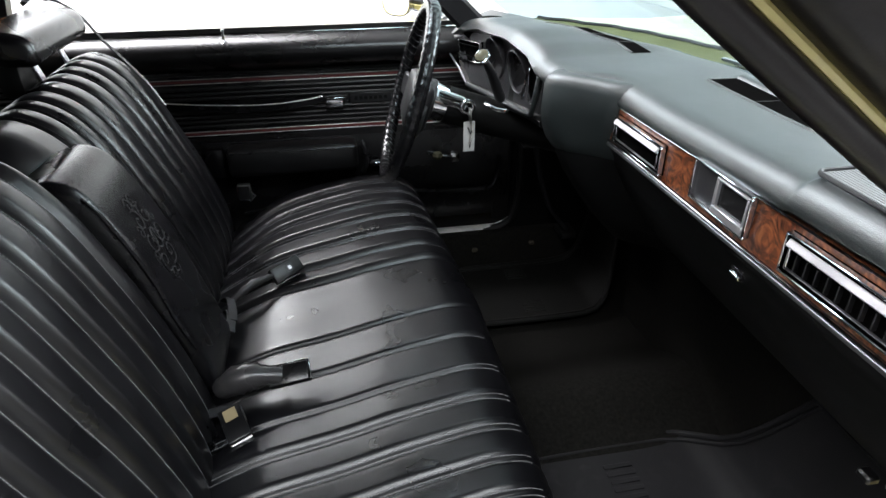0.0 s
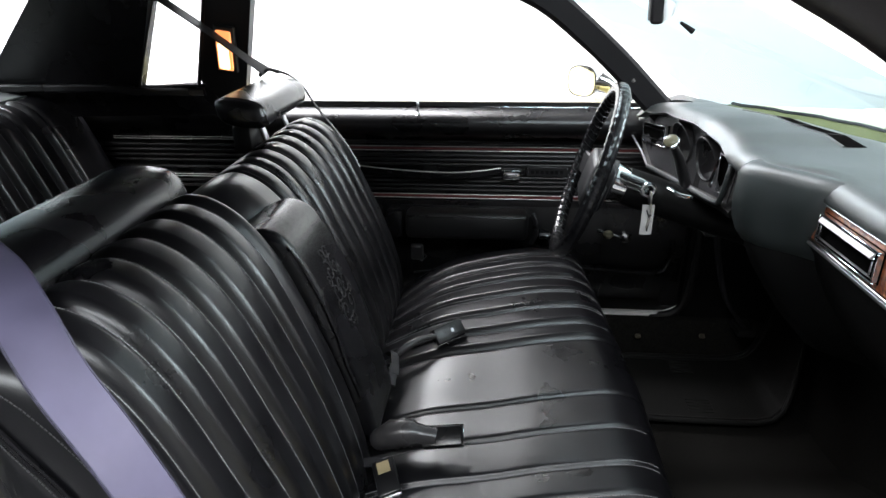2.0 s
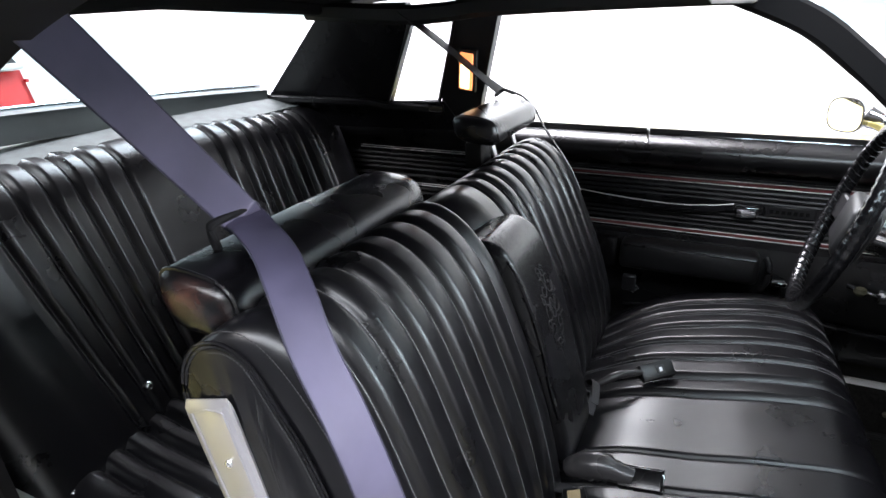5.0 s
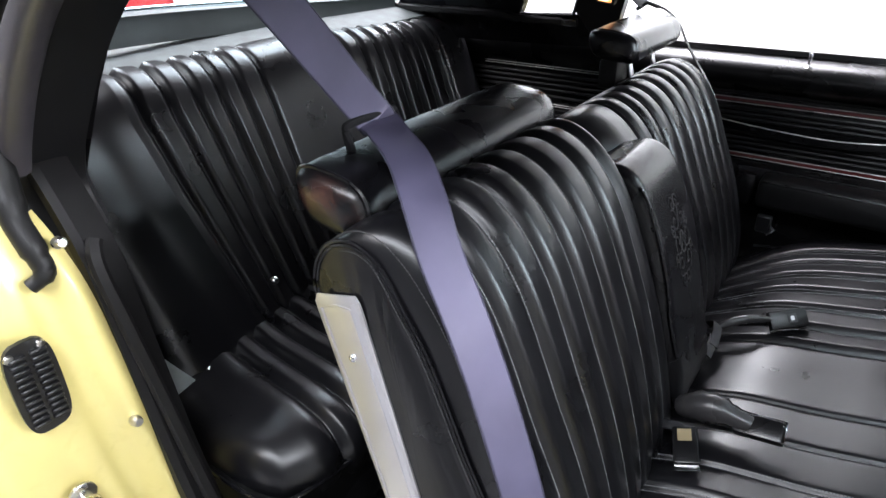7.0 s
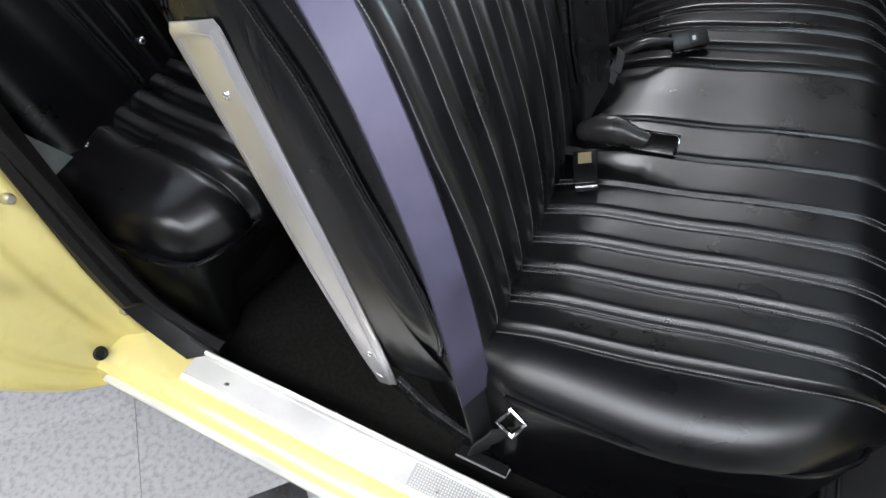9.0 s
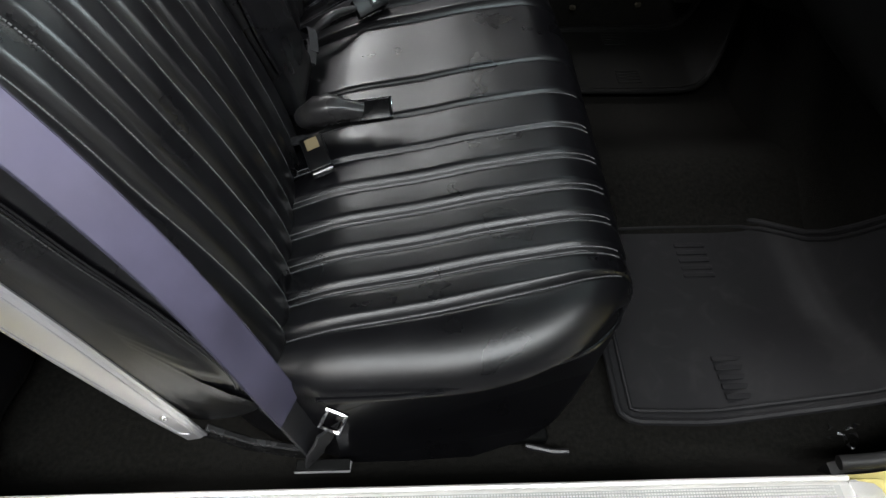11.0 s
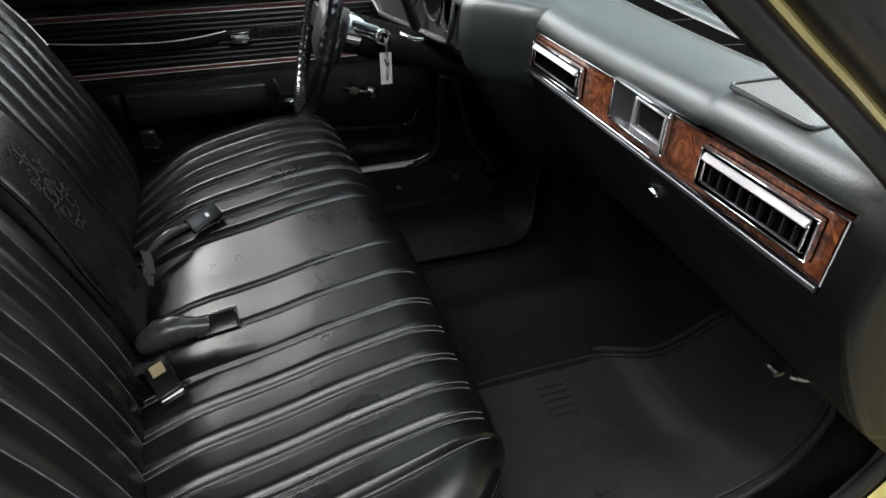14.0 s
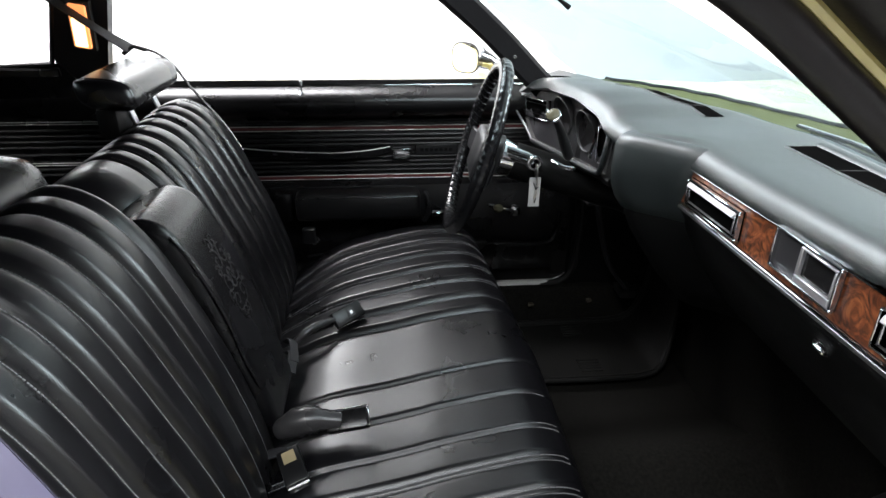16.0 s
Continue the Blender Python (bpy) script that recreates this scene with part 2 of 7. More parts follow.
BELT_GREY = surface("grey_belt_sleeve", (0.028, 0.027, 0.028), 0.26, bump=0.7, bscale=70, wear=((0.07, 0.066, 0.062), 0.45))
CREAM = surface("cream_knob", (0.10, 0.095, 0.062), 0.18, var=0.15)
PAPER = surface("worn_paper_tag", (0.42, 0.42, 0.41), 0.6, var=0.15, vscale=30)
RED_PAINT = surface("red_car_paint", (0.55, 0.02, 0.02), 0.25, coat=1.0, var=0.05)
# grey for unseen enclosing surfaces, chosen to hold back bounce and reflections
GREY_WALL = surface("unseen_grey_enclosure", (0.16, 0.165, 0.17), 0.8, var=0.03, vscale=0.7)
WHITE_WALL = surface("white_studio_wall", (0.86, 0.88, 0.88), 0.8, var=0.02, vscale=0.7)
TILE_GREY = surface("grey_speckled_tile", (0.37, 0.37, 0.38), 0.30, var=0.16, vscale=85, wear=((0.16, 0.16, 0.165), 0.28), island=0.06)
TILE_DARK = surface("dark_speckled_tile", (0.030, 0.030, 0.033), 0.42, var=0.5, vscale=22, wear=((0.16, 0.16, 0.165), 0.35), island=0.08)
GROUT = surface("tile_joint", (0.22, 0.22, 0.22), 0.8)
SHELF_FELT = surface("grey_shelf_felt", (0.10, 0.115, 0.115), 0.85, var=0.25, vscale=30, bump=0.6, bscale=500)
GAUGE = surface("gauge_face", (0.003, 0.003, 0.0035), 0.3, var=0.1)
GREY_PLATE = surface("grey_dash_plate", (0.022, 0.022, 0.024), 0.4, bump=0.2, bscale=600)
# black without gloss, paints the shade inside ducts, slots and the hinge pocket
DARK_VOID = surface("opening_shade", (0.003, 0.003, 0.003), 0.9, spec=0.0)
GLASS = pane_glass("clear_glass", (0.97, 0.985, 0.98))
SCREEN_GLASS = pane_glass("blue_tinted_glass", (0.42, 0.52, 0.545))
# body yellow bleached towards cream, strong light put into the hood's colour
HOOD_PAINT = surface("overlit_yellow_paint", (0.76, 0.73, 0.48), 0.14, var=0.04, vscale=3, coat=1.0)
COWL_PAINT = surface("olive_cowl_paint", (0.15, 0.155, 0.055), 0.45, var=0.1, vscale=6)
MIRROR_FACE = surface("mirror_silver", (0.9, 0.9, 0.9), 0.03, metal=1.0, var=0.0, rvar=0.0)
AMBER = lit("amber_lamp_lens", (1.0, 0.36, 0.12), 1.3)
INK = surface("black_ink", (0.02, 0.02, 0.02), 0.6)
BOLT = surface("zinc_bolt", (0.6, 0.58, 0.55), 0.3, metal=1.0, var=0.15, vscale=60)


# ---- mesh tools ----
class Geo:
    """Vertices and faces of one mesh."""

    def __init__(self):
        self.v, self.f = [], []

    def add(self, v, f, m=None):
        k = len(self.v)
        self.v += [tuple(m @ Vector(p)) if m else tuple(p) for p in v]
        self.f += [tuple(i + k for i in q) for q in f]
        return self

    def box(self, x0, x1, y0, y1, z0, z1, m=None):
        v = [(x, y, z) for x in (x0, x1) for y in (y0, y1) for z in (z0, z1)]
        return self.add(v, [(0, 1, 3, 2), (4, 6, 7, 5), (0, 4, 5, 1), (2, 3, 7, 6), (0, 2, 6, 4), (1, 5, 7, 3)], m)

    def rbox(self, x0, x1, y0, y1, z0, z1, r=0.004, seg=2, m=None):
        bm = bmesh.new()
        bmesh.ops.create_cube(bm, size=1)
        for p in bm.verts:
            p.co = ((x0 + x1) / 2 + p.co.x * (x1 - x0), (y0 + y1) / 2 + p.co.y * (y1 - y0), (z0 + z1) / 2 + p.co.z * (z1 - z0))
        bmesh.ops.bevel(bm, geom=bm.edges[:], offset=r, segments=seg, affect="EDGES", profile=0.5)
        bm.verts.ensure_lookup_table()
        v, f = [p.co.copy() for p in bm.verts], [[q.index for q in a.verts] for a in bm.faces]
        bm.free()
        return self.add(v, f, m)

    def loft(self, rings, closed=True, caps=True):
        n = len(rings[0])
        f = []
        for i in range(len(rings) - 1):
            for j in range(n if closed else n - 1):
                a, b = i * n + j, i * n + (j + 1) % n
                f.append((a, b, b + n, a + n))
        if caps and closed:
            f.append(tuple(range(n))[::-1])
            f.append(tuple((len(rings) - 1) * n + j for j in range(n)))
        return self.add([p for r in rings for p in r], f)

    def tube(self, path, r, n=10, caps=True, flat=None, up=(0, 0, 1)):
        """A swept tube; flat = (half width, half thickness) makes a strap or bar with that section, width across up."""
        rings = []
        pts = [Vector(p) for p in path]
        for i, p in enumerate(pts):
            d = (pts[min(i + 1, len(pts) - 1)] - pts[max(i - 1, 0)]).normalized()
            u = Vector(up)
            s = d.cross(u)
            s = s.normalized() if s.length > 1e-5 else Vector((1, 0, 0))
            w = s.cross(d).normalized()
            if flat:
                a, b = flat
                c = min(a, b) * 0.45
                sec = [(a, b - c), (a - c, b), (-a + c, b), (-a, b - c), (-a, -b + c), (-a + c, -b), (a - c, -b), (a, -b + c)]
                rings.append([p + s * x + w * y for x, y in sec])
            else:
                rr = r[i] if isinstance(r, (list, tuple)) else r
                rings.append([p + (s * math.cos(k * math.tau / n) + w * math.sin(k * math.tau / n)) * rr for k in range(n)])
        return self.loft(rings, True, caps)

    def lathe(self, prof, m=None, n=20):
        """prof: (radius, height) pairs turned round z."""
        g = Geo()
        g.loft([[(r * math.cos(k * math.tau / n), r * math.sin(k * math.tau / n), h) for k in range(n)] for r, h in prof])
        return self.add(g.v, g.f, m)

    def torus(self, R, r, m, n=48, k=12, wobble=None):
        g = Geo()
        rings = []
        for i in range(n):
            a = i * math.tau / n
            rr = r * (wobble(a) if wobble else 1)
            rings.append([((R + rr * math.cos(b)) * math.cos(a), (R + rr * math.cos(b)) * math.sin(a), rr * math.sin(b))
                          for b in (j * math.tau / k for j in range(k))])
        rings.append(rings[0])
        g.loft(rings, True, False)
        return self.add(g.v, g.f, m)

    def prism(self, poly, axis, a, b):
        """A polygon of two coordinates pushed along the axis from a to b."""
        put = {"x": lambda p, q: (q, p[0], p[1]), "y": lambda p, q: (p[0], q, p[1]), "z": lambda p, q: (p[0], p[1], q)}[axis]
        return self.loft([[put(p, a) for p in poly], [put(p, b) for p in poly]])


def part(name, geo, material, parent, label="", smooth=True, angle=42, shadow=True):
    me = bpy.data.meshes.new(name)
    me.from_pydata(geo.v, [], geo.f)
    bm = bmesh.new()
    bm.from_mesh(me)
    bmesh.ops.recalc_face_normals(bm, faces=bm.faces[:])
    bm.to_mesh(me)
    bm.free()
    if smooth:
        for q in me.polygons:
            q.use_smooth = True
        me.set_sharp_from_angle(angle=radians(angle))
    me.materials.append(material)
    ob = new(name, me)
    if parent:
        ob.parent = parent
    if label:
        tagged(ob, label=label)
    if not shadow:
        ob.visible_shadow = False
    return ob


def thing(name, label, category, group="", kind=""):
    return tagged(new(name), label, category, group, kind)


def curve_points(ctrl, n, closed=False):
    """Catmull-Rom through control points, n samples a span."""
    c = [Vector(p) for p in ctrl]
    out = []
    m = len(c)
    for i in range(m if closed else m - 1):
        p0, p1, p2, p3 = (c[(i + k) % m] if closed else c[min(max(i + k, 0), m - 1)] for k in (-1, 0, 1, 2))
        for j in range(n):
            t = j / n
            out.append(0.5 * (2 * p1 + (p2 - p0) * t + (2 * p0 - 5 * p1 + 4 * p2 - p3) * t * t + (3 * p1 - p0 - 3 * p2 + p3) * t ** 3))
    if not closed:
        out.append(c[-1])
    return out


def ribbon(path, normals, half, thick):
    """A woven strap along a path; its face turns through the given normals, spread evenly over the path."""
    spread = curve_points(normals, 12)
    rings = []
    for i, p in enumerate(path):
        d = (path[min(i + 1, len(path) - 1)] - path[max(i - 1, 0)]).normalized()
        n = spread[round(i / (len(path) - 1) * (len(spread) - 1))]
        w = d.cross(n).normalized()
        n = w.cross(d).normalized()
        rings.append([p + w * a + n * b for a, b in ((half, 0), (half - 0.001, thick), (0, thick * 1.15), (-half + 0.001, thick), (-half, 0), (-half + 0.001, -thick), (half - 0.001, -thick))])
    return Geo().loft(rings)


MID = 0.75  # the car's middle plane


def other(y):
    return 2 * MID - y


def lerp_table(table, y):
    if y <= table[0][0]:
        return table[0][1:]
    for a, b in zip(table, table[1:]):
        if y <= b[0]:
            u = (y - a[0]) / (b[0] - a[0])
            u = u * u * (3 - 2 * u)
            return tuple(p + (q - p) * u for p, q in zip(a[1:], b[1:]))
    return table[-1][1:]


# far edge of the pad, swept back towards the sides like the windscreen
FAR = [(0.08, 0.815), (0.25, 0.845), (0.75, 0.862), (0.93, 0.820), (1.05, 0.770), (1.17, 0.708), (1.30, 0.640), (1.405, 0.590)]




# ---- seats ----
def puff(y, seams, depth, channel=0.0012, round_=0.0036, full=0.04, ridge=0.0030, tilt=0.0):
    """Height of flat stuffed pleats between sunk seams; the edge next to the door rolls up into a low ridge."""
    for a, b in zip(seams, seams[1:]):
        if a <= y <= b:
            d = max(0.0, min(y - a, b - y) - channel)
            u = (y - a) / (b - a)
            up = max(0.0, min(1.0, (y - a - 0.0045) / 0.0115))
            down = max(0.0, min(1.0, (y - a - 0.016) / max(0.01, b - a - 0.018)))
            roll = up * up * (3 - 2 * up) * (1 - down) if b - a < 0.08 else 0.0
            edge = 1 - math.exp(-(d / round_) ** 1.3)
            return depth * ((1 - full) * edge + full * (1 - (2 * u - 1) ** 2)) + (ridge * roll + tilt * (u - 0.5) * (b - a)) * edge
    return depth * 0.8


def samples(lo, hi, seams, per=9, ends=8, edge=0.07):
    ys = {lo, hi}
    for i in range(1, ends):
        k = 1 - math.cos(i / ends * math.pi / 2)
        ys |= {lo + edge * k, hi - edge * k}
    cuts = [lo + edge] + [s for s in seams if lo + edge < s < hi - edge] + [hi - edge]
    for a, b in zip(cuts, cuts[1:]):
        near = [0.0, 0.0018, 0.0036, 0.0055, 0.0075, 0.010, 0.013, 0.0155, 0.018]
        if b - a > 0.045:
            for d in near:
                ys |= {a + d, b - d}
            for i in range(1, 4):
                ys.add(a + 0.018 + (b - a - 0.036) * i / 4)
        else:
            for i in range(11):
                ys.add(a + (b - a) * i / 10)
    return sorted(ys)


class Cushion:
    """A stuffed form with a section in x and z, pleated across y, round at both ends."""

    def __init__(self, ctrl, lo, hi, seams, depth, pleated, n=4, edge=(0.07, 0.07), drop=(0.045, 0.045), sag=None, seam=(0.0012, 0.0036, 0.04, 0.0026), skew=None, keep_top=9.0, bulge=0.0, slope=0.0):
        self.sec = [Vector((p[0], p[1])) for p in curve_points([(a, b, 0) for a, b in ctrl], n, True)]
        m = len(self.sec)
        self.nrm = []
        for i in range(m):
            d = self.sec[(i + 1) % m] - self.sec[i - 1]
            self.nrm.append(Vector((-d.y, d.x)).normalized())
        area2 = sum(self.sec[i - 1].x * self.sec[i].y - self.sec[i].x * self.sec[i - 1].y for i in range(m))
        if area2 > 0:
            self.nrm = [-q for q in self.nrm]
        self.lo, self.hi, self.seams, self.depth = lo, hi, [lo] + list(seams) + [hi], depth
        self.weight = [pleated(p) for p in self.sec]
        self.edge, self.drop, self.sag, self.seam, self.skew = edge, drop, sag, seam, skew
        self.bulge, self.slope = bulge, slope
        self.soft = [1 - 0.75 * (1 - math.cos(math.pi * max(0.0, min(1.0, (-0.235 - p.x) / 0.13)))) / 2 if p.y > keep_top else 1.0 for p in self.sec]

    def ring(self, y):
        h = puff(y, self.seams, self.depth, *self.seam)
        cut = 0.0
        for e, k, dr in ((y - self.lo, self.edge[0], self.drop[0]), (self.hi - y, self.edge[1], self.drop[1])):
            if e < k:
                c = 1 - e / k
                cut += dr * ((1 - self.slope) * (1 - math.sqrt(max(0.0, 1 - c * c))) + self.slope * c * c)
        out = []
        for p, q, w, f in zip(self.sec, self.nrm, self.weight, self.soft):
            o = h * w - cut * (0.25 + 0.75 * w) * f
            s = self.sag(p, y) if self.sag else 0.0
            dx, dy = self.skew(p, y) if self.skew else (0.0, 0.0)
            out.append((p.x + q.x * o + dx, y + dy, p.y + q.y * o + s))
        return out

    def mesh(self):
        ys = samples(self.lo, self.hi, self.seams, edge=max(self.edge))
        rings = [self.ring(y) for y in ys]
        if self.bulge:
            # the near side swells a little inside its welt, with small puckers along it
            base = rings[0]
            cx, cz = sum(p[0] for p in base) / len(base), sum(p[2] for p in base) / len(base)
            for k, out, ripple in ((0.955, -0.0035, 0.0), (0.90, 0.35, 1.0), (0.82, 0.70, 0.7), (0.68, 0.92, 0.2), (0.40, 1.0, 0.0)):
                o = self.bulge * out if out > 0 else 0.0015
                rings.insert(0, [(cx + (p[0] - cx) * k, p[1] - o - ripple * 0.0016 * math.sin(i * 2.4), cz + (p[2] - cz) * k) for i, p in enumerate(base)])
        return Geo().loft(rings)

    def line(self, y, keep, lift=0.0):
        r = self.ring(y)
        return [Vector((p[0] + q.x * lift, p[1], p[2] + q.y * lift)) for p, q, w in zip(r, self.nrm, self.weight) if w > keep]


def stitches(geo, line, dash=0.0030, gap=0.0013, w=0.00055, h=0.0006):
    pts, carry = line, 0.0
    for a, b in zip(pts, pts[1:]):
        d = b - a
        length = d.length
        if length < 1e-6 or length > 0.1:
            continue
        d /= length
        s = carry
        while s + dash < length + 0.002:
            p, q = a + d * s, a + d * min(length, s + dash)
            side = Vector((0, w, 0)) if abs(d.y) < 0.7 else Vector((w, 0, 0))
            up = d.cross(side).normalized() * h
            v = [p - side - up, p + side - up, p + side + up, p - side + up, q - side - up, q + side - up, q + side + up, q - side + up]
            geo.add(v, [(0, 1, 2, 3), (7, 6, 5, 4), (0, 4, 5, 1), (1, 5, 6, 2), (2, 6, 7, 3), (3, 7, 4, 0)])
            s += dash + gap
        carry = max(0.0, s - length)


def stitch_part(form, seams, offset, keep, parent, label, thread=None):
    g = Geo()
    for y in seams:
        for o in offset:
            stitches(g, form.line(y + o, keep, 0.0008))
    ob = part("stitching", g, thread or THREAD, parent, label, smooth=False)
    ob["kind"] = "stuff"
    return ob


FRONT = thing("front_bench_seat", "pleated black vinyl split bench seat with headrests and folding armrest", "car seat")
HALF = [0.238, 0.294, 0.351, 0.411, 0.475, 0.546, 0.632, 0.724]
SEAMS = HALF + [0.900, 0.957, 1.022, 1.085, 1.145, 1.203, 1.260, 1.315]
CUSH = [(-0.17, 0.40), (-0.18, 0.47), (-0.155, 0.512), (-0.095, 0.535), (-0.045, 0.551), (0.0, 0.5605), (0.1, 0.570), (0.19, 0.584), (0.26, 0.5925),
        (0.308, 0.595), (0.345, 0.585), (0.367, 0.560), (0.371, 0.530), (0.364, 0.47), (0.345, 0.40), (0.32, 0.33), (0.25, 0.30), (-0.1, 0.30)]


def cushion_weight(p):
    if p.y > 0.525:
        return 1.0 if p.x < 0.30 else max(0.30, 1 - (p.x - 0.30) / 0.07 * 0.7)
    return 0.30 * max(0.0, min(1.0, (p.y - 0.46) / 0.065)) if p.x > 0.2 else max(0.0, min(1, (p.y - 0.45) / 0.07))


def dome(x):
    """How far the driver's end of the cushion stands above the passenger's, along x."""
    return max(-0.022, 0.042 * (1 - ((x - 0.13) / 0.235) ** 2))


def cushion_skew(p, y):
    """Pleats splay a little towards the driver at the front; the door-side rear corner is cut back."""
    k = max(0.0, min(1.0, (y - 0.14) / 0.10)) * max(0.0, min(1.0, (1.375 - y) / 0.10))
    u = max(0.0, min(1.0, (y - 0.14) / 0.09))
    x0 = -0.03 - 0.16 * u * u * (3 - 2 * u)
    front = max(0.0, min(1.0, (p.x - 0.18) / 0.19))
    dx = front * (0.020 - 0.045 * max(0.0, min(1.0, (y - 0.78) / 0.5)))
    corner = 0.115 * max(0.0, (p.x - 0.13) / 0.24) ** 2.2 * max(0.0, 1 - (y - 0.14) / 0.125)
    return max(0.0, x0 - p.x) + dx, 0.115 * (p.x - 0.15) * k + corner


cush = Cushion(CUSH, 0.140, 1.375, SEAMS, 0.0070, cushion_weight, seam=(0.0012, 0.0036, 0.03, 0.0040, 0.0), skew=cushion_skew, edge=(0.085, 0.085), drop=(0.042, 0.05), slope=0.65,
               sag=lambda p, y: (dome(p.x) * max(0.0, min(1.0, (y - 0.80) / 0.38)) ** 1.2 * max(0.0, min(1.0, (p.y - 0.38) / 0.15))) - 0.007 * max(0.0, min(1.0, (0.62 - y) / 0.44)) ** 1.5 * max(0.0, min(1.0, (p.y - 0.50) / 0.05)))
c_ob = part("seat_cushion", cush.mesh(), VINYL, FRONT, "black vinyl cushion with lengthwise pleats and a plain middle panel")
stitch_part(cush, [y for y in SEAMS if 0.24 < y < 0.60 or 0.99 < y < 1.30], (-0.0056, 0.0056), 0.42, c_ob, "double rows of grey stitching")
stitch_part(cush, [0.238, 0.632, 0.957, 1.315], (0.0, ), 0.42, c_ob, "single rows of grey stitching")


# welts along the lower side edges and round the front
DOOR_WELT = [(-0.028, 0.137, 0.528), (0.05, 0.137, 0.531), (0.12, 0.141, 0.533), (0.19, 0.152, 0.535), (0.26, 0.172, 0.536), (0.315, 0.192, 0.536), (0.350, 0.220, 0.534), (0.371, 0.248, 0.531),
             (0.381, 0.30, 0.528), (0.3895, 0.45, 0.525), (0.391, 0.76, 0.525)]
FAR_WELT = [(-0.13, 1.380, 0.515), (0.0, 1.380, 0.535), (0.15, 1.380, 0.545), (0.25, 1.378, 0.54), (0.31, 1.365, 0.53), (0.335, 1.33, 0.522), (0.346, 1.25, 0.520), (0.362, 1.05, 0.522), (0.384, 0.85, 0.525), (0.391, 0.77, 0.525)]
for welt in (DOOR_WELT, FAR_WELT):
    part("piping", Geo().tube(curve_points(welt, 5), 0.0032, 6), VINYL_SMOOTH, c_ob, "thin black welt")

BACK = [(-0.108, 0.50), (-0.106, 0.56), (-0.120, 0.64), (-0.147, 0.74), (-0.183, 0.84), (-0.222, 0.93), (-0.262, 0.985), (-0.305, 1.012),
        (-0.345, 1.014), (-0.385, 0.995), (-0.410, 0.955), (-0.408, 0.90), (-0.365, 0.77), (-0.30, 0.58), (-0.240, 0.43), (-0.19, 0.412), (-0.137, 0.446)]


def back_weight(p):
    # front face and top are stuffed, the rear shell is plain
    face = p.x + 0.455 * (p.y - 0.57) + 0.03 * max(0.0, min(1.0, (0.80 - p.y) / 0.22))
    return max(0.0, min(1.0, (face + 0.19) / 0.06)) if p.y > 0.47 else 0.0


BSEAM = [0.226, 0.279, 0.333, 0.387, 0.444, 0.506, 0.562]
p_back = Cushion(BACK, 0.160, 0.618, BSEAM, 0.0080, back_weight, seam=(0.001, 0.0040, 0.22, 0.0030), edge=(0.06, 0.045), drop=(0.062, 0.05), keep_top=0.9, bulge=0.012,
                 skew=lambda p, y: (0.028 * max(0.0, min(1.0, (0.52 - y) / 0.34)) * max(0.0, min(1.0, (0.80 - p.y) / 0.24)) * max(0.0, min(1.0, (p.x + 0.26) / 0.10)), 0.0))
pb = part("backrest", p_back.mesh(), VINYL, FRONT, "pleated black vinyl passenger backrest")
stitch_part(p_back, BSEAM, (-0.0052, ), 0.97, pb, "grey stitching beside the pleats")
DSEAM = [0.84, 0.892] + [other(y) for y in reversed(BSEAM)]
DBACK = [(x - 0.050, z - 0.040 * max(0, min(1, (z - 0.55) / 0.3))) for x, z in BACK]
d_back = Cushion(DBACK, 0.672, 1.345, DSEAM, 0.0105, lambda p: back_weight(Vector((p.x + 0.05, p.y))), seam=(0.001, 0.0050, 0.35, 0.0008), edge=(0.11, 0.08), drop=(0.085, 0.075))
db = part("backrest", d_back.mesh(), VINYL, FRONT, "pleated black vinyl driver backrest")
stitch_part(d_back, DSEAM, (0.0052, ), 0.97, db, "dark stitching beside the pleats", THREAD_DARK)


